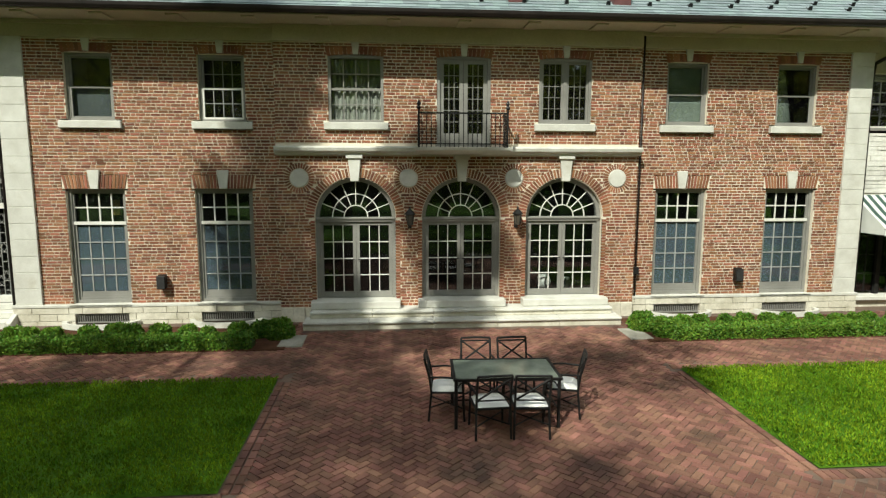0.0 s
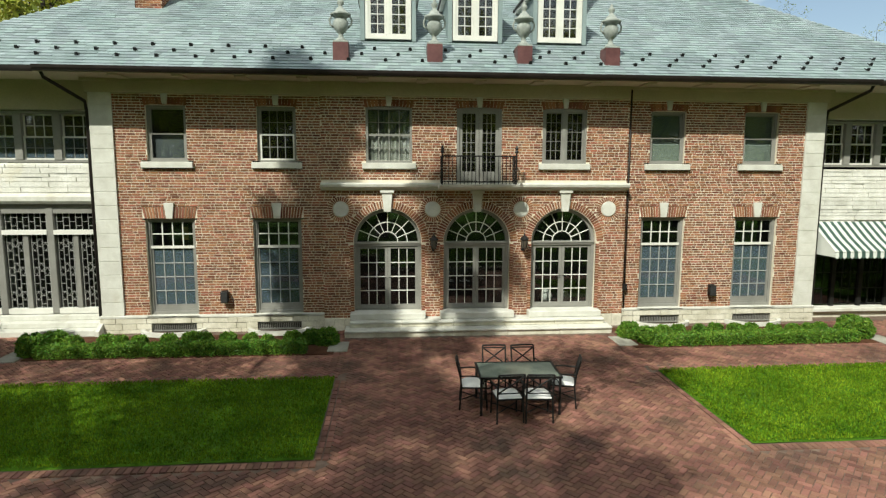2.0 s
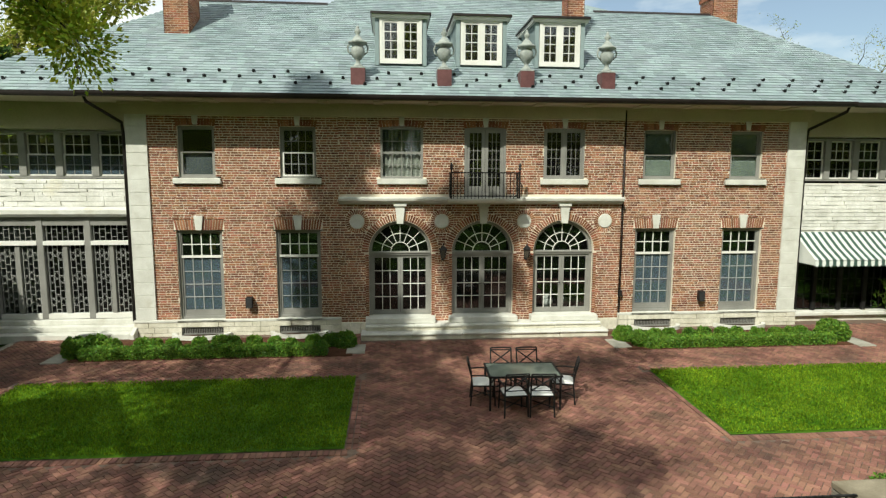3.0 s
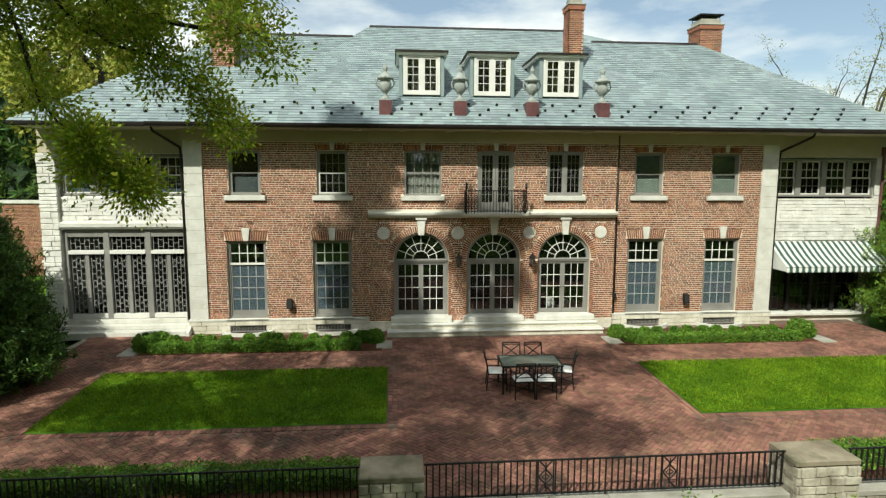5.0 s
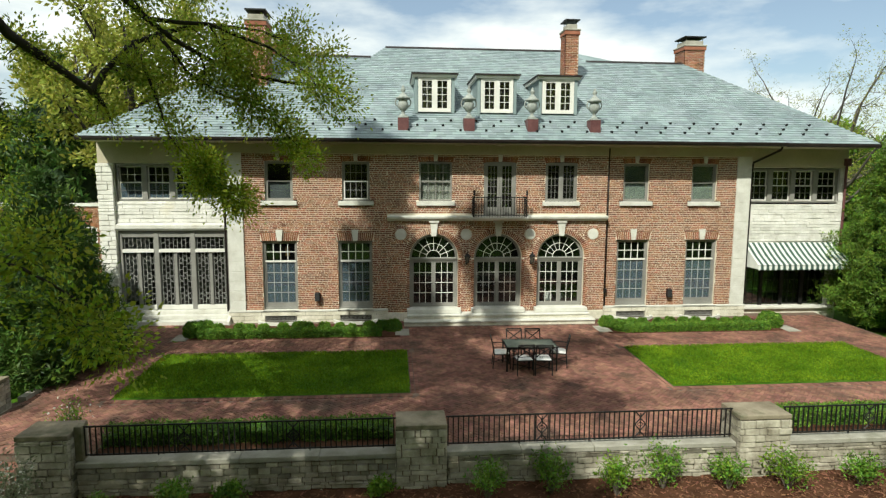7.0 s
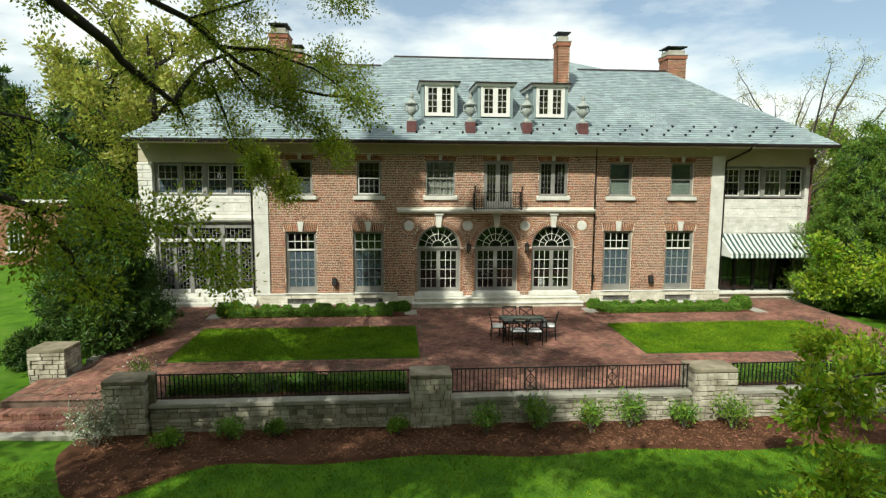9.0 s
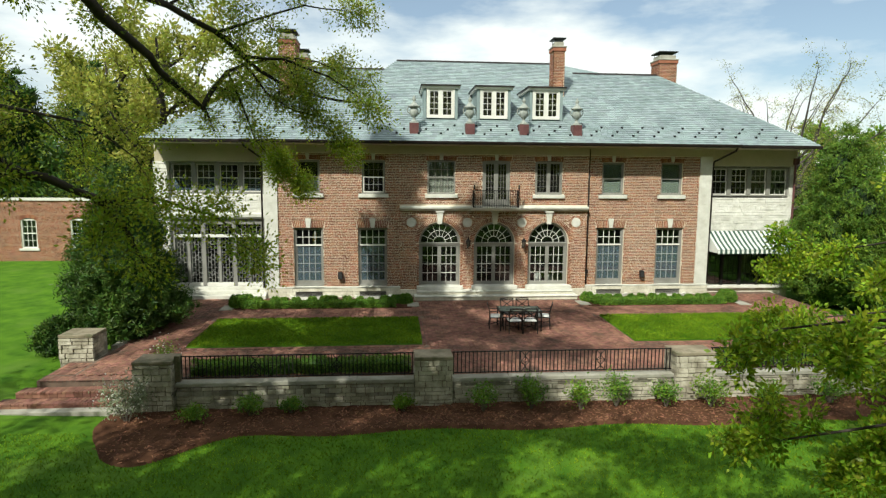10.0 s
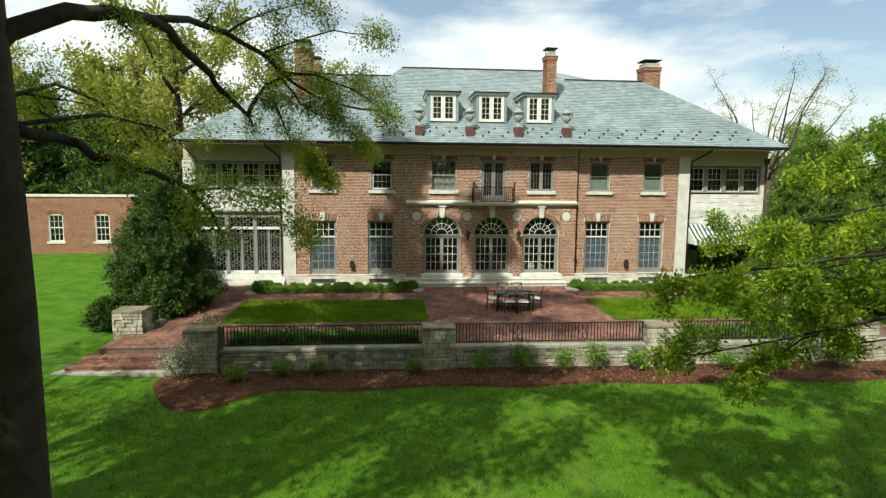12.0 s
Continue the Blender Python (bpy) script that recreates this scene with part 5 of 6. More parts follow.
m = Mesh().box(13.5, -10.85, -0.9, 13.7, 0.4, terrace_z(-10.9) + 0.02)
thing("terrace_kerb", "stone edge of the terrace", "kerb", kind="structure", mesh=m, material=COPING)
m = Mesh().box(-13.5, -7.5, -0.9, -13.3, 0.4, -0.02)
thing("terrace_kerb", "stone edge of the terrace beside the evergreen", "kerb", kind="structure", mesh=m, material=COPING)


def fence(x0, x1, ornaments):
    f = thing("iron_fence", "low black wrought-iron railing on the terrace wall", "fence", "terrace railings")
    y = -11.06
    for z in (0.06, 0.64):
        part("rail", Mesh().box(x0 + 0.01, y - 0.014, z - 0.012, x1 - 0.01, y + 0.016, z + 0.014), IRON, f)
    n = int((x1 - x0) / 0.108)
    bar = Mesh().box(-0.0115, -0.0115, 0.0, 0.0115, 0.0115, 0.62).data("picket", IRON)
    for k in range(n + 1):
        x = x0 + 0.05 + (x1 - x0 - 0.1) * k / n
        if any(abs(x - o) < 0.14 for o in ornaments):
            continue
        part("picket", bar, IRON, f).location = (x, y, 0.01 if k % 14 == 0 else 0.04)
    for o in ornaments:
        m = Mesh()
        for s in (-1, 1):
            m.tube([(o + s * (0.055 + 0.05 * math.cos(4.0 * math.pi * t / 20)), y, 0.06 + 0.58 * t / 20) for t in range(21)], 0.014, 5)
            m.tube([(o + s * 0.13, y, 0.06), (o + s * 0.13, y, 0.64)], 0.013, 5)
            m.tube([(o, y, 0.30), (o + s * 0.07, y, 0.35), (o, y, 0.40)], 0.010, 5)
        m.tube([(o, y, 0.10), (o, y, 0.60)], 0.010, 5)
        part("scroll_panel", m, IRON, f, "scrolled iron panel")
    return f


fence(-10.25, -3.98, (-8.2, -6.06))
part("end_post", Mesh().box(-10.249, -11.16, -0.02, -10.10, -10.96, 0.68), MOSSY, bpy.data.objects["iron_fence"], "square stone end post", 0.01)
fence(-2.96, 3.25, (-0.93, 1.2))
fence(4.38, 10.2, (6.4, 8.4))

# landing and brick steps at the left corner
lst = thing("garden_steps", "broad brick garden steps with a pale stone base", "steps", kind="structure")
m = Mesh().prism([(-14.15, -10.35, -0.9), (-11.25, -10.35, -0.9), (-11.25, -7.0, -0.9), (-13.45, -7.0, -0.9), (-14.15, -8.7, -0.9)], (0, 0, 0.712))
part("landing", m, SAND, lst)
rr = random.Random(8)
STEP_ROWS = ((-14.12, -10.35, -9.9, -0.185), (-14.45, -10.80, -10.36, -0.345), (-14.75, -11.22, -10.81, -0.50))
for a, y0, y1, z in STEP_ROWS:
    part("step_core", Mesh().box(a, y0 + 0.03, -0.95, -11.25, y1 + 0.02, z - 0.03), SAND, lst)
brick_lying = Mesh().box(-0.048, -0.1, -0.06, 0.048, 0.1, 0.0).data("brick", PAVER_ONE, 0.005)
for a, y0, y1, z in STEP_ROWS:
    n = int((-11.25 - a) / 0.105)
    for j, y in enumerate((y0 + 0.1, y0 + 0.31)):
        for k in range(n):
            part("brick", brick_lying, PAVER_ONE, lst).location = (a + 0.06 + 0.105 * k, y, z + rr.uniform(-0.003, 0.003))
    m = Mesh()
    for k in range(int((-11.25 - a) / 0.21)):
        m.box(a + 0.21 * k + 0.005, y0 + 0.012, z - 0.155, a + 0.21 * (k + 1) - 0.005, y0 + 0.06, z - 0.066)
    part("riser_bricks", m, PAVER, lst, kind="stuff")
m = Mesh()
for i in range(27):
    for j in range(14):
        x, y = -14.1 + 0.105 * i + 0.05, -9.85 + 0.205 * j + 0.1
        if x < -11.2 and (x > -13.4 or y < -8.75):
            m.box(x - 0.047, y - 0.098, -0.21, x + 0.047, y + 0.098, -0.178 + rr.uniform(-0.003, 0.003) + 0.016 * (y + 9.8))
part("landing_bricks", m, PAVER, lst, kind="stuff")
part("base_slab", Mesh().box(-15.0, -11.5, -0.95, -11.25, -11.2, -0.625).box(-15.0, -11.2, -0.95, -14.76, -10.4, -0.625), COPING, lst, "pale stone base", 0.01)

# flagstones at the ends of the beds
for x, y in ((-11.35, -2.05), (-3.72, -1.75), (3.72, -1.75), (10.75, -2.1)):
    thing("flagstone", "flat tan flagstone at the end of a flower bed", "flagstone", "bed end flagstones", mesh=Mesh().box(x - 0.25, y - 0.42, -0.1, x + 0.25, y + 0.42, terrace_z(y) + 0.022), material=COPING, bevel=0.012)


# ---- planting ----
def leaves(name, pts, length, width, material, parent, seed, up=0.3, hang=0.0, label=""):
    """Many small leaves as one part; each leaf is a small diamond turned its own way."""
    r = np.random.RandomState(seed)
    p = np.asarray(pts, float)
    n = len(p)
    u = r.normal(size=(n, 3))
    u[:, 2] += up - hang
    u /= np.linalg.norm(u, axis=1)[:, None]
    w = np.cross(u, r.normal(size=(n, 3)))
    w /= np.linalg.norm(w, axis=1)[:, None]
    k = r.uniform(0.6, 1.35, n)[:, None]
    nrm = np.cross(u, w) * k * length * 0.12
    v = np.stack([p, p + u * k * length * 0.45 + w * k * width * 0.5 + nrm, p + u * k * length, p + u * k * length * 0.45 - w * k * width * 0.5 + nrm], 1).reshape(-1, 3)
    me = bpy.data.meshes.new(name)
    me.vertices.add(4 * n)
    me.loops.add(4 * n)
    me.polygons.add(n)
    me.vertices.foreach_set("co", v.ravel())
    me.loops.foreach_set("vertex_index", np.arange(4 * n, dtype=np.int32))
    me.polygons.foreach_set("loop_start", np.arange(0, 4 * n, 4, dtype=np.int32))
    me.update(calc_edges=True)
    me.materials.append(material)
    return part(name, me, material, parent, label, kind="stuff")


BOX_LEAF = surf("boxwood_leaf", (0.075, 0.17, 0.02), (0.17, 0.30, 0.035), 2, 0.5, 0.0, 30, "island", 0.45, 0.03, leaf=0.3)
# for hedge and bush cores: the shade between the leaves is put into the colour
SHADED_LEAF = surf("shaded_box_leaf", (0.03, 0.075, 0.02), (0.06, 0.13, 0.03), 2, 0.45, 0.0, 30, "island", 0.45, 0.03, leaf=0.25)
YEW_LEAF = surf("evergreen_leaf", (0.022, 0.055, 0.010), (0.085, 0.155, 0.022), 1.2, 0.55, 0.0, 30, "island", 0.5, 0.03, leaf=0.2)
SPRING = surf("spring_leaf", (0.21, 0.29, 0.022), (0.38, 0.44, 0.048), 0.9, 0.5, 0.0, 30, "island", 0.4, 0.035, leaf=0.45)
SPRING_YELLOW = surf("spring_leaf_yellow", (0.24, 0.27, 0.04), (0.38, 0.39, 0.07), 0.6, 0.5, 0.0, 30, "island", 0.4, 0.03, leaf=0.45)
FRESH = surf("fresh_leaf", (0.10, 0.21, 0.02), (0.24, 0.38, 0.04), 0.9, 0.45, 0.0, 30, "island", 0.45, 0.03, leaf=0.45)
BRIGHT = surf("bright_leaf", (0.16, 0.27, 0.014), (0.37, 0.47, 0.04), 0.9, 0.45, 0.0, 30, "island", 0.5, 0.035, leaf=0.5)
# lighter green than YEW_LEAF, with some sunlight put into the colour
THUJA = surf("sunny_evergreen_leaf", (0.055, 0.120, 0.014), (0.165, 0.265, 0.032), 1.2, 0.55, 0.0, 30, "island", 0.5, 0.03, leaf=0.3)
# inner shade of the evergreens, put into the colour of their cores
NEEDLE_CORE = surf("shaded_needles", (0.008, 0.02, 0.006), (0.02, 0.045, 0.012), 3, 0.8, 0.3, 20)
WHITE_PETAL = surf("white_petal", (0.7, 0.7, 0.66), (0.8, 0.8, 0.76), 3, 0.8, 0.0, 30, leaf=0.3)
TWIG = surf("twig_bark", (0.09, 0.075, 0.06), (0.16, 0.135, 0.11), 3, 0.95, 0.4, 50)


def hedge(label, x0, x1, y0, y1, h, z0, count, seed, leaf, lump=0.06, size=0.05):
    t = thing("hedge", label, "hedge", "low hedges")
    r = np.random.RandomState(seed)
    core, nx = Mesh(), int((x1 - x0) / 0.25)
    rows = []
    for i in range(nx + 1):
        x = x0 + (x1 - x0) * i / nx
        k = lump * noise.noise((x * 1.7, seed, 0.0))
        d = min(1.0, 0.55 + min(i, nx - i) * 0.3)
        ring = [(x, y0 + 0.06 - k, z0), (x, y0 + 0.04 - k, z0 + (h + k) * 0.75 * d), (x, y0 + 0.12, z0 + (h + k) * 0.9 * d), (x, y1 - 0.12, z0 + (h + k) * 0.9 * d), (x, y1 - 0.04, z0 + (h + k) * 0.75 * d), (x, y1 - 0.04, z0)]
        rows.append(len(core.v))
        core.v += ring
    for a, b in zip(rows, rows[1:]):
        for j in range(5):
            core.f.append((a + j, b + j, b + j + 1, a + j + 1))
    core.f += [tuple(rows[0] + j for j in range(6)), tuple(rows[-1] + j for j in reversed(range(6)))]
    part("core", core, SHADED_LEAF, t)
    n = count
    x = r.uniform(x0, x1, n)
    s = r.uniform(0, 2 * h + (y1 - y0), n)
    k = np.array([lump * noise.noise((float(v) * 1.7, seed, 0.0)) + lump * 0.8 * noise.noise((float(v) * 5.0, float(w) * 3, 1.0)) for v, w in zip(x, s)])
    y = np.where(s < h, y0, np.where(s > h + (y1 - y0), y1, y0 + (s - h)))
    z = np.where(s < h, s, np.where(s > h + (y1 - y0), 2 * h + (y1 - y0) - s, h))
    y = y + np.where(s < h, -k, 0) + r.uniform(-0.04, 0.03, n)
    z = z0 + z + np.where((s >= h) & (s <= h + y1 - y0), k, 0) + r.uniform(-0.05, 0.03, n)
    leaves("foliage", np.stack([x, y, np.maximum(z, z0)], 1), size, size * 0.6, leaf, t, seed, 0.5)
    return t


for x0, x1, sd in ((-11.05, -3.95, 1), (3.85, 10.45, 2)):
    hedge("low clipped boxwood hedge edging the bed by the house", x0 + (0.3 if x0 < 0 else 0.5), x1 - (0.5 if x0 < 0 else 0.5), -2.30, -1.88, 0.25, -0.03, 22000, sd, BOX_LEAF, 0.05, 0.05)
for x0, x1, sd in ((-10.15, -4.05, 11), (4.5, 10.1, 12)):
    hedge("low green hedge behind the railing", x0, x1, -10.30, -9.80, 0.36, -0.17, 14000, sd, BOX_LEAF, 0.09)
for a, b in ((-11.0, -3.8), (3.8, 10.45)):
    thing("flower_bed", "dark soil bed along the plinth", "soil bed", kind="structure", mesh=Mesh().box(a, -2.35, -0.2, b, -0.05, -0.018), material=MULCH)
for a, b in ((-10.2, -4.0), (4.43, 10.2)):
    thing("flower_bed", "dark soil bed behind the railing", "soil bed", kind="structure", mesh=Mesh().box(a, -10.86, -0.4, b, -9.78, -0.15), material=MULCH)



def box_ball(x, y, r, seed, leaf):
    """A small clipped box bush: a lumpy core, coloured dark as inner shade, under a coat of leaves."""
    t = thing("box_bush", "small rounded boxwood bush in the bed by the plinth", "bush", "rounded box bushes")
    rs = np.random.RandomState(seed)
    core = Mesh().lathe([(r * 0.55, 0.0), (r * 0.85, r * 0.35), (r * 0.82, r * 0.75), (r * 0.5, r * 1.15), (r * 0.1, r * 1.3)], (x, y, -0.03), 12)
    part("core", core, SHADED_LEAF, t, smooth=True)
    n = int(5200 * r / 0.35)
    a, f = rs.uniform(0, 2 * np.pi, n), rs.uniform(0.02, 1, n)
    lump = np.array([1 + 0.16 * noise.noise((math.cos(p) * 2.2, math.sin(p) * 2.2, q * 4 + seed)) for p, q in zip(a, f)])
    q = r * np.sqrt(np.maximum(0.02, 1 - (1.25 * f - 0.4) ** 2)) * lump * rs.uniform(0.9, 1.06, n)
    leaves("foliage", np.stack([x + q * np.cos(a), y + q * np.sin(a), -0.03 + r * 1.45 * f * lump], 1), 0.055, 0.034, leaf, t, seed, 0.5)


rb = random.Random(17)
for side in (-1, 1):
    for k in range(12):
        box_ball(side * (4.45 + 0.52 * k + rb.uniform(-0.1, 0.1)), -1.38 + rb.uniform(-0.12, 0.12), rb.uniform(0.16, 0.22), 300 + k + 20 * side, BOX_LEAF)
for x, y, r in ((-11.0, -1.85, 0.32), (-10.75, -1.35, 0.28), (-4.02, -1.45, 0.27), (4.02, -1.40, 0.27), (4.35, -1.95, 0.26), (10.35, -1.75, 0.33), (10.5, -1.25, 0.30)):
    box_ball(x, y, r, 340 + int(x * 3), BOX_LEAF)

# mulch bed in front of the wall
def bed_front(x):
    lobe = 1.35 * math.exp(-((x + 10.1) / 1.25) ** 2)
    return -12.85 - lobe + 0.12 * math.sin(x * 1.3) - (0.0 if x < 4 else 0.03 * (x - 4))


m, nx, ny = Mesh(), 120, 14
for i in range(nx + 1):
    x = -11.75 + 25.0 * i / nx
    f = bed_front(x)
    close = min(1.0, max(0.0, (x + 11.75) / 0.8))
    f = -12.4 + (f + 12.4) * math.sqrt(close)
    for j in range(ny + 1):
        y = -11.2 + (f + 11.2) * j / ny
        m.v.append((x, y, ground_z(x, y) + (0.0 if j == ny else 0.06 + 0.03 * noise.noise((x * 3, y * 3, 0.0)))))
for i in range(nx):
    for j in range(ny):
        k = i * (ny + 1) + j
        m.f.append((k, k + 1, k + ny + 2, k + ny + 1))
mulch = thing("mulch_bed", "wide bed of reddish-brown bark mulch below the wall", "mulch bed", kind="structure", mesh=m, material=MULCH, smooth=True)
chips = Mesh()
rr = random.Random(31)
for _ in range(5000):
    x = rr.uniform(-11.2, 12.0)
    y = rr.uniform(bed_front(x) + 0.05, -11.3)
    t = pose(x, y, ground_z(x, y) + 0.07, rr.uniform(-25, 25), rr.uniform(-25, 25), rr.uniform(0, 180))
    l, w = rr.uniform(0.02, 0.06), rr.uniform(0.008, 0.02)
    chips.add([t @ Vector(v) for v in ((-l, -w, 0), (l, -w, 0), (l, w, 0), (-l, w, 0), (0, 0, 0.012))], [(0, 1, 4), (1, 2, 4), (2, 3, 4), (3, 0, 4)])
part("bark_chips", chips, surf("bark_chip", (0.10, 0.045, 0.026), (0.20, 0.095, 0.055), 4, 0.95, 0.3, 60, "island", 0.45, 0.015), mulch, kind="stuff")


def shrub(x, y, z, r, h, count, seed, leaf, label, flowers=0, size=0.07):
    t = thing("shrub", label, "shrub", "shrubs in the mulch bed")
    rnd, rs = random.Random(seed), np.random.RandomState(seed)
    stems, tips = Mesh(), []
    for k in range(14):
        a, out = rnd.uniform(0, 6.28), rnd.uniform(0.2, 1.0) * r
        top = Vector((x + out * math.cos(a), y + out * math.sin(a), z + h * rnd.uniform(0.6, 1.0) * (1.1 - 0.3 * out / r)))
        mid = Vector((x, y, z)).lerp(top, 0.5) + Vector((0, 0, 0.08))
        stems.tube([(x, y, z - 0.05), mid, top], [0.012, 0.008, 0.003], 4)
        tips += [mid, top, top.lerp(mid, 0.4), top.lerp(mid, 0.7)]
    part("stemwork", stems, TWIG, t)
    c = np.array([tips[i] for i in rs.randint(0, len(tips), count)])
    leaves("foliage", c + rs.normal(size=(count, 3)) * (r * 0.22, r * 0.22, h * 0.12), size, size * 0.45, leaf, t, seed, 0.3)
    if flowers:
        c = np.array([tips[i] for i in rs.randint(0, len(tips), flowers)])
        leaves("blossom", c + rs.normal(size=(flowers, 3)) * (r * 0.28, r * 0.28, h * 0.15) + (0, 0, 0.1), 0.045, 0.04, WHITE_PETAL, t, seed + 1, 0.8)
    return t


for k, (x, y, r, h) in enumerate(((-9.5, -12.1, 0.4, 0.45), (-8.2, -11.75, 0.4, 0.5), (-7.2, -11.6, 0.3, 0.35), (-4.3, -11.7, 0.28, 0.35), (-2.2, -11.9, 0.45, 0.75), (-0.9, -11.75, 0.42, 0.85), (0.4, -11.9, 0.45, 0.8),
                                  (1.45, -11.7, 0.42, 0.9), (2.8, -11.8, 0.42, 0.7), (4.0, -11.9, 0.5, 0.9), (5.6, -11.9, 0.5, 0.6), (7.4, -11.9, 0.5, 0.7), (9.2, -12.0, 0.5, 0.7))):
    shrub(x, y, ground_z(x, y) + 0.05, r, h, 900, 60 + k, BOX_LEAF if k % 3 else FRESH, "young leafy green shrub in bark mulch", size=0.075)
shrub(-11.15, -11.95, ground_z(-11.1, -11.9), 0.55, 1.15, 1800, 90, surf("grey_green_leaf", (0.17, 0.21, 0.12), (0.28, 0.32, 0.2), 2, 0.6, 0.0, 30, "island", 0.4, 0.02, leaf=0.3), "pale flowering shrub in front of the stone pier", 260)
shrub(-10.9, -10.1, -0.2, 0.4, 1.0, 500, 91, FRESH, "tall white-flowered plant beside the stone pier", 60)


def evergreen(x, y, z, r, h, count, seed, label, cone=0.5, size=0.16, leaf=None):
    """A dense evergreen: lumpy core, coloured dark for inner shade, with many sprays outside it."""
    t = thing("evergreen_tree", label, "evergreen tree", "dark evergreens")
    rs = np.random.RandomState(seed)

    def rad(f, a):
        prof = min(1.0, (f + 0.04) * 6) * (1 - f) ** cone
        return r * prof * (1 + 0.42 * noise.noise((math.cos(a) * 1.5, math.sin(a) * 1.5, f * 5 + seed)) + 0.40 * noise.noise((math.cos(a) * 4, math.sin(a) * 4, f * 12 + seed)))

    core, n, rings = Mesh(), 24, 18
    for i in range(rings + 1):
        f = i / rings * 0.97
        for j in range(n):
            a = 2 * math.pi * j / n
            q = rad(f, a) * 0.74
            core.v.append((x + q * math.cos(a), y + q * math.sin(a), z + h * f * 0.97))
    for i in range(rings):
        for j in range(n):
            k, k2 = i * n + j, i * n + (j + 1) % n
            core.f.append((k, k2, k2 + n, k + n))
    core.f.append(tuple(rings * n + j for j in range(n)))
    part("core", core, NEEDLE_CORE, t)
    part("trunk", Mesh().tube([(x, y, z - 0.2), (x, y, z + h * 0.4)], [0.14, 0.08], 7), BARK, t)
    # boughs that reach out of the core, each a feathery spray
    nb, per = count // 50, 50
    f = np.clip((1 - np.sqrt(rs.uniform(0.0, 1, nb))) * 1.05, 0, 0.99)
    a = rs.uniform(0, 2 * np.pi, nb)
    q = np.array([rad(float(u), float(v)) for u, v in zip(f, a)])
    out = q * rs.uniform(0.92, 1.22, nb) + 0.05 * r
    along = rs.uniform(0, 1, (nb, per)) ** 0.8
    wide = 0.16 * (1.1 - along) * (r / 2.3) ** 0.5
    d = (q * 0.68)[:, None] * (1 - along) + out[:, None] * along
    rise = rs.uniform(-0.10, 0.28, nb)[:, None] * along * r * 0.6
    side = rs.normal(size=(nb, per)) * wide
    p = np.stack([x + d * np.cos(a)[:, None] - side * np.sin(a)[:, None], y + d * np.sin(a)[:, None] + side * np.cos(a)[:, None],
                  z + (h * f)[:, None] + rise + rs.normal(size=(nb, per)) * 0.07], 2).reshape(-1, 3)
    p[:, 2] = np.maximum(p[:, 2], z + 0.05)
    leaves("foliage", p, size * 1.15, size * 0.24, leaf or YEW_LEAF, t, seed, 0.5)
    return t


evergreen(-14.0, -5.1, -0.3, 1.75, 5.9, 130000, 71, "dense dark evergreen at the corner of the terrace", 0.55, 0.13)
evergreen(-13.7, -6.3, -0.2, 0.85, 2.3, 12000, 81, "lower evergreen bough mass beside the brick landing", 0.5, 0.18)
evergreen(-14.9, -3.9, -0.3, 1.1, 4.3, 16000, 82, "dark evergreen behind the corner evergreen", 0.55, 0.19)
evergreen(-15.4, -1.6, -0.2, 1.6, 4.0, 18000, 72, "dark evergreen against the stone wing", 0.5, 0.17)
evergreen(-15.6, -6.6, -0.4, 0.7, 1.0, 9000, 73, "low spreading evergreen on the lawn edge", 0.5, 0.14)
evergreen(16.1, -1.0, -0.3, 2.6, 8.0, 110000, 74, "tall dark evergreen beside the striped awning", 0.62, 0.14, THUJA)
evergreen(17.6, -4.4, -0.4, 2.5, 6.0, 70000, 75, "dark evergreen beside the terrace", 0.55, 0.14, THUJA)
evergreen(19.0, 2.0, -0.3, 2.2, 6.8, 18000, 76, "tall evergreen behind the wing", 0.6, 0.18)


# ---- broad-leaved trees ----
def limb(m, tips, p, d, length, radius, depth, r, droop, spread, keep):
    """A crooked tapering limb with side limbs; collects the places of leaves on the twigs."""
    pts, rads, n = [Vector(p)], [radius], 5
    d = Vector(d).normalized()
    for i in range(n):
        d = (d + Vector((r.gauss(0, 0.16), r.gauss(0, 0.16), r.gauss(0, 0.12) - droop * (i + 1) / n))).normalized()
        pts.append(pts[-1] + d * length / n)
        rads.append(radius * (1 - 0.75 * (i + 1) / n))
    m.tube(pts, rads, 7 if radius > 0.06 else 4 if radius > 0.012 else 3)
    branch_out(m, tips, pts, rads, depth, r, droop, spread, keep, length)


def branch_out(m, tips, pts, rads, depth, r, droop, spread, keep, length):
    if depth == 0:
        for a, b in zip(pts[1:], pts[2:]):
            for f in (0.0, 0.35, 0.7):
                tips.append(a.lerp(b, f))
        tips.append(pts[-1])
        return
    n = len(pts) - 1
    kids = 5 if depth == 1 else 4
    for k in range(kids):
        f = (k + 0.6 + r.uniform(-0.3, 0.3)) / kids * (n - 0.01)
        i = max(0, min(n - 1, int(f)))
        if f / n < keep:
            continue
        q = pts[i].lerp(pts[i + 1], f - i)
        d = (pts[i + 1] - pts[i]).normalized()
        side = d.orthogonal().normalized()
        side.rotate(Matrix.Rotation(r.uniform(0, 6.28), 3, d))
        limb(m, tips, q, d * (1 - spread) + side * spread, length * r.uniform(0.42, 0.62), max(0.005, rads[i] * 0.52, 0.005 * length), depth - 1, r, droop, spread, 0.0)
    limb(m, tips, pts[-1], pts[-1] - pts[-2], length * 0.5, max(0.005, rads[-1]), depth - 1, r, droop, spread, 0.0)


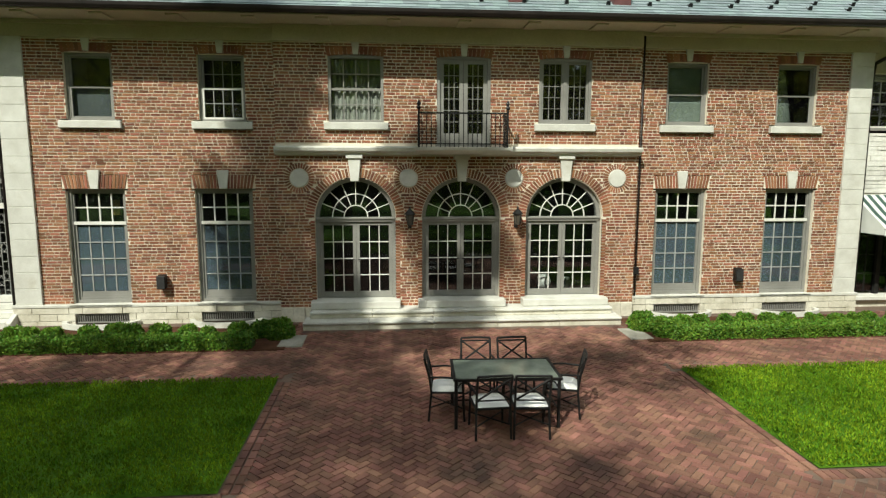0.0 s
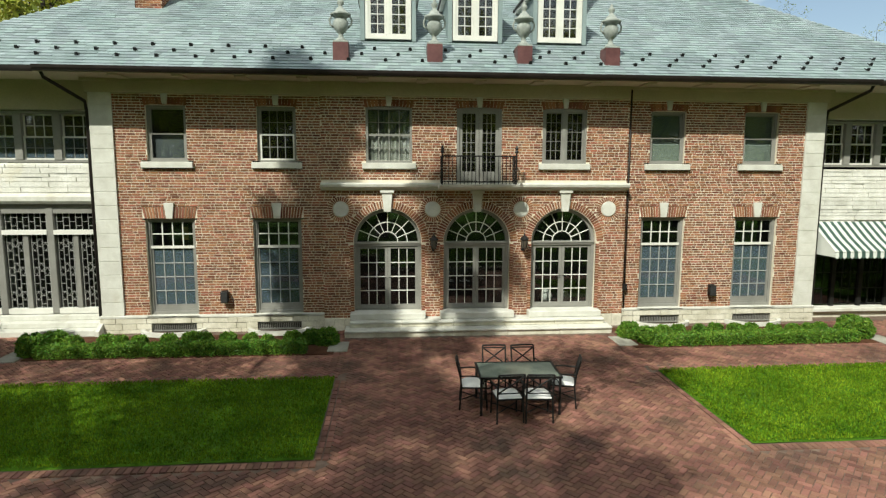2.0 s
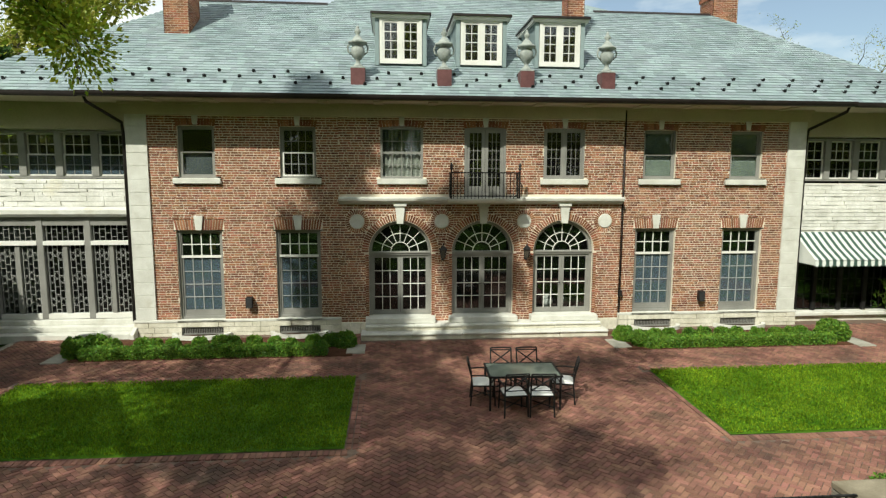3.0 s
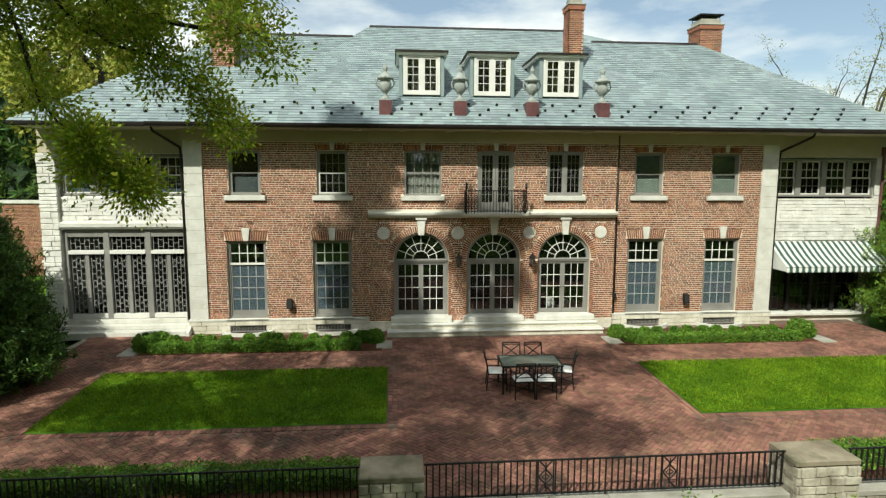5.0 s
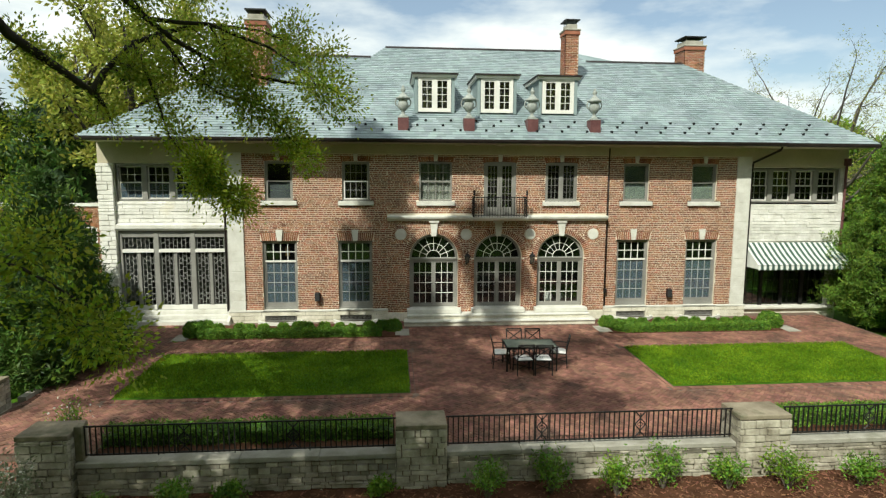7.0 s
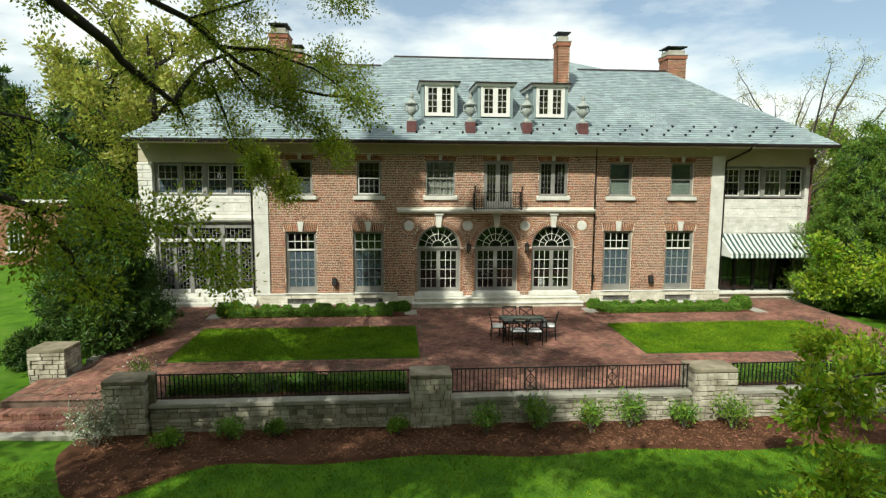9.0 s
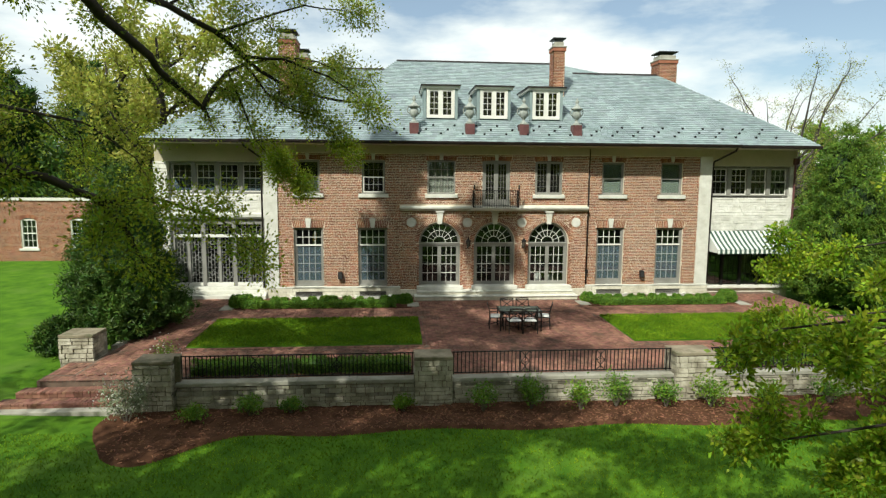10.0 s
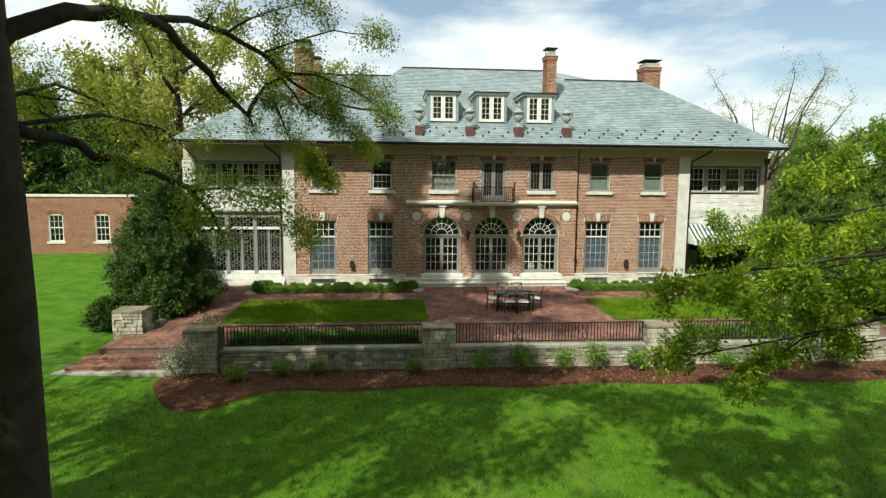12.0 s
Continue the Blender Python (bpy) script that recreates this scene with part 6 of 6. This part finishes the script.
def tree(label, base, trunk_pts, trunk_rads, limbs, seed, leaf, per_tip, size, scatter, depth=2, droop=0.06, spread=0.6, category="tree", hang=0.2, bark=None, group=""):
    """limbs: (points of the limb, first radius, length of its side limbs)."""
    t = thing("tree", label, category, group)
    r, rs = random.Random(seed), np.random.RandomState(seed)
    wood, tips = Mesh(), []
    part("trunk", Mesh().tube(trunk_pts, trunk_rads, 14), bark or BARK, t, smooth=True)
    for pts, rad, side in limbs:
        pts = [Vector(p) for p in pts]
        fine = []
        for a, b in zip(pts, pts[1:]):
            for f in (0.0, 0.5):
                j = 0.0 if (a is pts[0] and f == 0.0) else 0.05
                fine.append(a.lerp(b, f) + Vector((r.gauss(0, j), r.gauss(0, j), r.gauss(0, j))) * min(1.0, rad * 6))
        fine.append(pts[-1])
        rads = [rad * (1 - 0.72 * i / (len(fine) - 1)) for i in range(len(fine))]
        wood.tube(fine, rads, 8)
        branch_out(wood, tips, fine, rads, depth, r, droop, spread, 0.12, side)
    part("branchwork", wood, bark or BARK, t, smooth=True, kind="stuff")
    if per_tip:
        c = np.array([tuple(p) for p in tips])
        c = np.repeat(c, max(1, int(per_tip)), 0) if per_tip >= 1 else c[rs.uniform(size=len(c)) < per_tip]
        leaves("foliage", c + rs.normal(size=c.shape) * scatter, size, size * 0.55, leaf, t, seed, 0.2, hang)
    return t


g0 = ground_z(-11.4, -19.2)
# unseen upper limbs, added where their shade falls on facade, terrace and lawn
SHADE_LIMBS = [([(-11.9, -18.6, 14.2), (-12.4, -15.4, 16.2), (-12.6, -13.1, 17.5)], 0.13, 1.4),
         ([(-11.9, -18.6, 15.5), (-11.8, -15.6, 18.6), (-11.8, -13.0, 20.4)], 0.12, 1.3),
         ([(-11.9, -18.6, 14.5), (-11.8, -15.2, 16.6), (-11.7, -12.9, 17.6)], 0.14, 1.9),
         ([(-11.9, -18.6, 15.0), (-11.7, -15.4, 17.2), (-11.7, -13.0, 18.8)], 0.11, 1.3),
         ([(-11.7, -18.9, 13.5), (-9.4, -15.6, 16.8), (-7.5, -13.2, 18.6)], 0.10, 1.1),
         ([(-11.5, -19.2, 10.8), (-9.2, -20.6, 13.0), (-6.9, -21.0, 14.2)], 0.13, 2.0),
         ([(-11.6, -19.0, 11.0), (-12.8, -17.4, 12.5), (-13.8, -16.0, 13.2)], 0.16, 3.4),
         ([(-11.6, -19.0, 11.6), (-11.2, -17.2, 13.0), (-10.6, -15.8, 13.6)], 0.15, 3.2),
         ([(-11.5, -19.2, 9.7), (-11.2, -21.2, 11.0), (-11.0, -23.0, 11.8)], 0.14, 3.4),
         ([(-11.5, -19.2, 10.4), (-9.6, -22.0, 12.0), (-8.4, -24.2, 12.6)], 0.14, 3.4),
         ([(-11.5, -19.2, 9.8), (-12.6, -21.4, 10.6), (-13.8, -23.4, 11.0)], 0.15, 3.6),
         ([(-11.5, -19.2, 10.2), (-9.8, -20.8, 11.6), (-8.4, -22.2, 12.2)], 0.14, 3.2),
         ([(-11.5, -19.1, 9.6), (-11.8, -17.2, 11.5), (-12.2, -15.0, 13.0), (-12.0, -12.5, 13.5)], 0.20, 4.2),
         ([(-11.5, -19.1, 10.5), (-13.6, -17.2, 12.0), (-15.4, -14.8, 12.5)], 0.18, 4.2),
         ([(-11.5, -19.1, 10.0), (-14.0, -18.6, 11.0), (-16.5, -17.2, 11.5)], 0.16, 4.0),
         ([(-11.6, -19.0, 12.0), (-9.0, -18.2, 14.2), (-6.8, -17.0, 15.6)], 0.16, 4.0),
         ([(-11.8, -18.8, 14.5), (-12.6, -16.8, 17.0), (-12.6, -14.4, 19.5), (-12.2, -13.0, 21.2)], 0.18, 1.5),
         ([(-11.8, -18.7, 15.5), (-13.0, -16.2, 18.0), (-13.0, -14.0, 20.4)], 0.13, 1.3),
         ([(-12.0, -18.4, 17.0), (-10.4, -16.0, 18.4), (-9.2, -14.4, 19.6)], 0.13, 1.8),
         ([(-11.9, -18.6, 16.0), (-12.0, -20.6, 18.0), (-11.0, -22.5, 19.0)], 0.14, 3.6)]
big = tree("large spreading tree with young yellow-green leaves and dark bark", None,
     [(-11.5, -19.25, g0 - 0.3), (-11.42, -19.2, g0 + 0.5), (-11.38, -19.2, 3.0), (-11.42, -19.2, 6.0), (-11.5, -19.1, 9.2), (-11.7, -18.9, 13.0), (-12.0, -18.4, 18.0), (-12.3, -18.0, 21.0)], [0.75, 0.58, 0.54, 0.50, 0.42, 0.32, 0.2, 0.06],
     [([(-11.3, -19.1, 7.2), (-10.8, -18.6, 7.78), (-10.3, -17.9, 8.0), (-9.9, -17.1, 8.3), (-9.7, -16.0, 8.33), (-9.4, -14.8, 7.93), (-9.25, -13.8, 7.4), (-8.85, -12.5, 6.88)], 0.18, 1.0),
      ([(-9.8, -16.5, 8.34), (-9.36, -15.5, 8.6), (-8.86, -14.5, 8.55), (-8.3, -13.2, 8.38), (-7.94, -12.5, 8.05), (-7.3, -12.0, 7.55), (-6.41, -11.8, 7.28), (-5.2, -12.5, 7.05)], 0.085, 1.0),
      ([(-8.85, -12.5, 6.88), (-8.65, -12.1, 7.5), (-8.2, -11.5, 8.03), (-7.6, -11.8, 8.1)], 0.07, 1.1),
      ([(-8.45, -11.8, 7.8), (-8.1, -12.0, 7.0), (-7.75, -12.35, 6.2), (-7.3, -12.4, 5.7)], 0.032, 0.6),
      ([(-8.0, -12.0, 7.95), (-7.5, -12.0, 7.3), (-6.9, -12.1, 6.9), (-6.2, -12.2, 6.75)], 0.035, 0.6),
      ([(-7.94, -12.5, 8.05), (-7.0, -12.4, 8.0), (-6.0, -12.7, 7.6), (-5.3, -13.2, 7.1)], 0.04, 0.9),
      ([(-8.3, -13.2, 8.38), (-7.5, -12.8, 8.8), (-6.5, -12.8, 9.1), (-5.6, -12.9, 9.0)], 0.035, 1.0),
      ([(-8.86, -14.5, 8.55), (-8.2, -13.8, 9.2), (-7.2, -13.4, 9.6)], 0.035, 1.3),
      ([(-8.2, -11.5, 8.03), (-7.4, -11.2, 8.3), (-6.4, -11.2, 8.2), (-5.6, -11.4, 7.8)], 0.04, 1.0),
      ([(-7.0, -12.4, 8.0), (-6.6, -12.1, 7.2), (-6.0, -12.0, 6.4), (-5.6, -12.0, 6.0)], 0.022, 0.35),
      ([(-7.5, -12.4, 5.9), (-7.1, -12.3, 5.4), (-6.8, -12.1, 5.15)], 0.018, 0.4),
      ([(-11.2, -18.9, 6.0), (-10.8, -18.2, 5.88), (-10.3, -18.0, 5.63), (-9.63, -18.0, 5.38), (-8.89, -18.0, 5.15), (-8.46, -18.0, 4.79), (-8.21, -18.0, 4.43)], 0.11, 1.0),
      ([(-8.6, -18.0, 4.95), (-8.0, -17.6, 5.0), (-7.3, -17.3, 4.75), (-6.8, -17.1, 4.3)], 0.03, 0.9),
      ([(-11.4, -18.9, 6.4), (-11.5, -16.8, 7.0), (-11.7, -14.6, 6.9), (-11.9, -12.6, 6.2)], 0.05, 2.3),
      ([(-11.3, -18.9, 6.0), (-10.6, -17.0, 6.4), (-10.2, -15.0, 6.3), (-10.0, -13.4, 5.7)], 0.045, 2.0),
      ([(-11.5, -18.9, 6.8), (-12.8, -17.0, 7.4), (-13.4, -14.8, 7.2)], 0.05, 2.4)],
     101, SPRING, 10, 0.060, 0.14, depth=2, droop=0.09)
# wood and leaves of the unseen limbs that cast the dappled shade
r9, w9, t9 = random.Random(9), Mesh(), []
for pts, rad, side in SHADE_LIMBS:
    pts = [Vector(p) for p in pts]
    rads = [rad * (1 - 0.7 * i / (len(pts) - 1)) for i in range(len(pts))]
    w9.tube(pts, rads, 8)
    branch_out(w9, t9, pts, rads, 2, r9, 0.02, 0.6, 0.1, side)
part("branchwork", w9, BARK, big, smooth=True, kind="stuff")
c9 = np.repeat(np.array([tuple(p) for p in t9]), 9, 0)
leaves("upper_foliage", c9 + np.random.RandomState(9).normal(size=c9.shape) * 0.17, 0.20, 0.12, SPRING, big, 9, 0.2, 0.2)

tree("tree with fresh green leaves whose low boughs reach over the lawn", None,
     [(6.0, -24.2, -1.1), (6.0, -24.2, 3.0), (5.9, -24.1, 8.0), (5.8, -23.9, 14.0)], [0.5, 0.38, 0.3, 0.12],
     [([(5.9, -24.1, 4.6), (3.8, -22.8, 4.6), (2.0, -22.0, 4.3), (0.5, -21.4, 4.0), (-0.5, -21.0, 3.8)], 0.040, 1.0),
      ([(5.9, -24.1, 4.0), (3.8, -22.6, 3.8), (2.2, -21.8, 3.4), (0.8, -21.3, 2.9), (-0.4, -21.0, 2.6)], 0.040, 0.9),
      ([(5.9, -24.1, 5.0), (4.2, -22.6, 5.3), (2.8, -21.6, 5.1), (1.3, -20.8, 4.6)], 0.040, 1.1),
      ([(5.9, -24.1, 4.4), (4.2, -22.0, 4.1), (3.0, -20.8, 3.6), (1.8, -20.0, 3.1)], 0.035, 1.1),
      ([(5.9, -24.1, 5.4), (4.8, -22.0, 5.8), (3.8, -20.6, 5.7), (2.8, -19.6, 5.4)], 0.040, 1.2),
      ([(5.9, -24.1, 4.6), (5.2, -21.6, 4.8), (4.4, -19.8, 4.6), (3.4, -18.8, 4.2)], 0.040, 1.3),
      ([(5.9, -24.1, 3.6), (4.4, -22.2, 3.3), (3.4, -20.8, 2.8), (2.4, -20.0, 2.4)], 0.035, 1.1),
      ([(3.8, -22.8, 4.6), (2.6, -21.4, 4.2), (1.6, -20.6, 3.8), (0.8, -20.2, 3.5)], 0.025, 1.0),
      ([(2.2, -21.8, 3.4), (1.4, -20.9, 2.8), (0.9, -20.6, 2.2)], 0.022, 0.8),
      ([(3.0, -20.8, 3.6), (2.2, -19.4, 3.6), (1.4, -18.6, 3.3)], 0.022, 1.0),
      ([(4.4, -19.8, 4.6), (3.4, -18.0, 4.4), (2.6, -17.0, 4.0)], 0.025, 1.1),
      ([(5.9, -24.1, 5.2), (5.8, -21.4, 5.7), (5.2, -19.4, 5.6), (4.6, -18.2, 5.3)], 0.040, 1.5),
      ([(5.9, -24.1, 4.2), (6.2, -21.4, 4.2), (5.8, -19.4, 3.8)], 0.040, 1.4),
      ([(5.8, -23.9, 10.5), (5.2, -21.8, 9.8), (4.8, -20.2, 8.9), (4.5, -19.4, 8.3)], 0.03, 0.6),
      ([(5.8, -23.9, 10.0), (7.6, -22.0, 12.0), (8.6, -20.0, 12.5)], 0.12, 3.2),
      ([(5.8, -23.9, 11.0), (4.3, -28.5, 13.0), (2.8, -30.0, 13.5)], 0.12, 3.0)],
     102, BRIGHT, 11, 0.070, 0.065, depth=2, droop=0.05)

# unseen trees, placed and thickened by the shade they throw on the lawn
for x, y, sd, dense in ((-14.0, -28.5, 103, 9), (-3.2, -32.4, 104, 9), (11.5, -23.5, 105, 6), (-19.0, -27.5, 107, 4)):
    tree("unseen tall leafy tree set behind the viewpoint to shade the lawn", None,
         [(x, y, -1.1), (x, y, 5.0), (x - 0.2, y + 0.2, 12.0), (x - 0.3, y + 0.5, 17.0)], [0.5, 0.38, 0.26, 0.1],
         [([(x, y, 6.5), (x + 2.5, y + 1.0, 9.5), (x + 5.0, y + 1.5, 10.5)], 0.17, 3.8), ([(x, y, 8.0), (x - 1.5, y + 3.0, 11.0), (x - 2.0, y + 6.0, 12.0)], 0.17, 3.8),
          ([(x, y, 9.0), (x + 2.0, y - 2.5, 11.0), (x + 4.5, y - 4.0, 12.0)], 0.17, 3.8), ([(x - 0.2, y, 11.0), (x + 1.5, y + 3.0, 14.0), (x + 3.0, y + 5.5, 15.0)], 0.14, 3.8),
          ([(x, y, 7.0), (x - 2.8, y - 0.5, 9.5), (x - 5.0, y - 1.0, 10.5)], 0.15, 3.6), ([(x, y, 8.5), (x + 1.8, y + 1.8, 11.5), (x + 4.0, y + 3.4, 13.0)], 0.15, 3.6)],
         sd, SPRING, dense, 0.22, 0.3, depth=2, group="trees behind the viewpoint")


def wild_tree(label, x, y, z, h, seed, leaf, per_tip, size, scatter, spread=0.55, bark=None, group="trees behind the house", depth=2):
    r = random.Random(seed)
    limbs = []
    for k in range(9):
        a, f = k * 2.4 + r.uniform(-0.4, 0.4), 0.22 + 0.07 * k
        out = h * (0.36 - 0.18 * f)
        s = Vector((0, 0, h * f))
        e = Vector((out * math.cos(a), out * math.sin(a), h * min(1.0, f + 0.24)))
        limbs.append(([s, s.lerp(e, 0.5) + Vector((0, 0, -0.03 * h)), e], 0.011 * h, 0.21 * h))
    t = tree(label, None, [(0, 0, -0.5), (0, 0, h * 0.3), (0.02 * h, 0, h * 0.6), (0.0, 0.01 * h, h * 0.93)], [0.028 * h, 0.02 * h, 0.014 * h, 0.004 * h], limbs, seed, leaf, per_tip, size, scatter, depth=depth, droop=-0.02, spread=spread, hang=0.0, bark=bark, group=group)
    t.matrix_basis = pose(x, y, z)
    return t


GREY_BARK = surf("grey_bark", (0.05, 0.042, 0.034), (0.10, 0.086, 0.07), 2, 0.95, 0.5, 30)
ta = wild_tree("yellow-green tree in spring leaf, behind the house or unseen behind the viewpoint", -22, 20, -0.3, 17, 201, SPRING_YELLOW, 4, 0.34, 0.30)


def bare_tree(label, x, y, z, h, seed):
    """A forked trunk whose limbs spread into a rounded crown of fine bare twigs."""
    r = random.Random(seed)
    limbs = []
    for k in range(11):
        a = k * 2.4 + r.uniform(-0.3, 0.3)
        out, top = h * (0.40 if k < 7 else 0.22), h * (0.44 + 0.07 * (k % 3) if k < 7 else 0.74)
        s0 = Vector((0, 0, h * (0.20 + 0.018 * k)))
        e = Vector((out * math.cos(a), out * math.sin(a), top))
        limbs.append(([s0, s0.lerp(e, 0.35) + Vector((0.03 * h * math.cos(a), 0.03 * h * math.sin(a), -0.02 * h)), s0.lerp(e, 0.7), e], 0.0065 * h, 0.19 * h))
    t = tree(label, None, [(0, 0, -0.5), (0, 0, h * 0.2), (0, 0, h * 0.32), (0.01 * h, 0, h * 0.44)], [0.024 * h, 0.02 * h, 0.016 * h, 0.006 * h], limbs, seed, SPRING_YELLOW, 0.3, 0.11, 0.12, depth=3, droop=0.0, spread=0.74, hang=0.0, bark=GREY_BARK, group="trees behind the house")
    t.matrix_basis = pose(x, y, z)
    return t


tbare = bare_tree("nearly bare grey tree with scattered buds against the sky", 24.3, 15, -0.3, 16.8, 202)
tg = wild_tree("bright green leafy tree beyond the lawn", 36, 14, -0.3, 10, 203, FRESH, 6, 0.34, 0.3)
tp = evergreen(-27, 21, -0.3, 4.0, 14, 16000, 77, "tall dark pine behind the brick annex", 0.7, 0.55)


def again(t, spots):
    for x, y, turn in spots:
        copy_thing(t, pose(x, y, -0.3, 0, 0, turn))


again(ta, [(-30, 30, 70), (-15, 34, 150), (-40, 22, 220), (-48, 36, 20), (-36, 44, 130), (-60, 20, 90)])
again(tbare, [(29, 24, 100), (33, 30, 300)])
again(tg, [(40, 30, 90), (46, 14, 180), (54, 24, 45), (20, 46, 200), (34, 46, 10), (62, 8, 120)])
for x, y in ((-8, 4), (-16, 10), (-24, -4), (-3, 12), (44, 2), (50, 10)):
    copy_thing(tp, pose(x, y, 0))
# unseen trees closing the garden behind and beside the viewpoint; they block sky light
again(ta, [(-27, -35, 75), (-6, -43, 250), (9, -39, 130), (19, -33, 190), (22, -20, 300), (-30, -38, 10), (-19, -46, 80), (-8, -52, 140), (4, -49, 200), (15, -46, 260), (26, -40, 320), (33, -28, 40), (36, -14, 100), (-34, -24, 160), (-38, -10, 220), (-28, -54, 30), (10, -60, 90), (-14, -62, 150), (24, -54, 210), (38, -44, 270), (-42, -42, 330)])

# distant woods all round the garden
rw = np.random.RandomState(55)
nw = 42000
aw0 = rw.uniform(0, 2 * np.pi, nw)
rd = rw.uniform(75, 95, nw)
top = 7.5 + np.array([5.0 * noise.noise((3 * math.cos(v), 3 * math.sin(v), 0.0)) + 2.5 * noise.noise((11 * math.cos(v), 11 * math.sin(v), 2.0)) for v in aw0])
woods = thing("woods", "distant belt of mixed spring woodland round the garden", "woods", kind="stuff")
leaves("foliage", np.stack([rd * np.cos(aw0), rd * np.sin(aw0), -0.8 + top * rw.uniform(0, 1, nw) ** 0.8], 1), 1.5, 1.1, surf("woodland_leaf", (0.05, 0.085, 0.02), (0.13, 0.17, 0.04), 0.08, 0.8, 0.0, 5, "island", 0.5, 0.04, leaf=0.3), woods, 55)

# ---- brick annex at the far left ----
an = thing("annex", "low red brick annex with arched sash windows", "annex building")
def annex_holes(z0, z1):
    return [(x - 0.5, x + 0.5) for x in (-28.3, -25.2, -22.1)] if z1 > 0.62 and z0 < 2.55 else []


AN_Y = 14.0
aw_ = part("wall", backing(-30.3, -14.6, -0.6, 3.75, 0.1, annex_holes, AN_Y + 0.01, AN_Y + 0.35), MORTAR, an)
m = Mesh()
for p, q, z0, z1 in courses(-30.3, -14.6, -0.5, 3.75, BRICK_H, FLEMISH, 0.014, annex_holes, random.Random(9)):
    m.box(p, AN_Y, z0, q, AN_Y + 0.03, z1)
part("brickwork", m.data("brickwork", BRICK), BRICK, aw_, kind="stuff")
part("coping", Mesh().box(-30.4, AN_Y - 0.08, 3.75, -14.6, AN_Y + 0.4, 3.92), LIMESTONE, an)
part("corner_pilaster", Mesh().box(-30.9, AN_Y - 0.06, -0.6, -30.31, AN_Y + 0.4, 3.9).lathe([(0.05, 3.9), (0.1, 4.0), (0.24, 4.2), (0.26, 4.35), (0.18, 4.52), (0.02, 4.6)], (-30.6, AN_Y + 0.15, 0), 12), LIMESTONE, an, "white stone pilaster with ball finial")
# side wall and a sheet behind the windows, coloured dark as indoor shade
part("side_wall", Mesh().box(-30.3, AN_Y + 0.36, -0.6, -30.0, AN_Y + 9, 3.75).box(-30.0, AN_Y + 1.2, -0.6, -14.6, AN_Y + 1.4, 3.7), INNER_SHADE, an)
part("roof", Mesh().box(-30.3, AN_Y + 0.36, 3.6, -14.6, AN_Y + 9, 3.74), COPING, an)
for x in (-28.3, -25.2, -22.1):
    w = part("window", Mesh().box(x - 0.5, AN_Y + 0.06, 0.62, x - 0.42, AN_Y + 0.2, 2.55).box(x + 0.42, AN_Y + 0.06, 0.62, x + 0.5, AN_Y + 0.2, 2.55).box(x - 0.42, AN_Y + 0.06, 2.44, x + 0.42, AN_Y + 0.2, 2.55).box(x - 0.42, AN_Y + 0.06, 0.62, x + 0.42, AN_Y + 0.2, 0.7).box(x - 0.42, AN_Y + 0.08, 1.56, x + 0.42, AN_Y + 0.16, 1.63), WHITE_PAINT, an, "white sash window")
    lights(w, x - 0.42, x + 0.42, 0.7, 1.56, AN_Y + 0.12, 3, 2, 0.025, WHITE_PAINT, GLASS)
    lights(w, x - 0.42, x + 0.42, 1.63, 2.44, AN_Y + 0.12, 3, 2, 0.025, WHITE_PAINT, GLASS)
    part("window_sill", Mesh().box(x - 0.62, AN_Y - 0.08, 0.48, x + 0.62, AN_Y + 0.1, 0.618), LIMESTONE, an)
    m = Mesh()
    for k in range(12):
        a0, a1 = math.radians(50 + 80 * k / 12), math.radians(50 + 80 * (k + 1) / 12)
        wedge(m, x, 1.92, a0 + 0.006, a1 - 0.006, 0.70, 0.92, AN_Y - 0.006, AN_Y + 0.04)
    part("brick_arch", m, BRICK, an)


# ---- blades of grass on the lawns ----
BLADE = surf("grass_blade", (0.090, 0.180, 0.006), (0.200, 0.310, 0.015), 0.8, 0.7, 0.0, 20, "island", 0.4, 0.02, leaf=0.3, spec=0.15)
rg = np.random.RandomState(77)
turf = thing("grass", "short mown grass blades", "grass", kind="stuff")
spots = []
for a, c, b, d in LAWNS:
    n = 45000
    x, y = rg.uniform(a + 0.02, b - 0.02, n), rg.uniform(c + 0.02, d - 0.02, n)
    spots.append(np.stack([x, y, 0.016 * y + 0.03], 1))
x, y = rg.uniform(-20, 14, 110000), -12.6 - 13.0 * rg.uniform(0, 1, 110000) ** 1.2
keep = np.array([v < bed_front(min(max(u, -11.7), 13.0)) - 0.02 if u > -11.75 else True for u, v in zip(x, y)])
x, y = x[keep], y[keep]
spots.append(np.stack([x, y, [ground_z(u, v) for u, v in zip(x, y)]], 1))
leaves("blades", np.concatenate(spots), 0.055, 0.018, BLADE, turf, 78, 2.2)
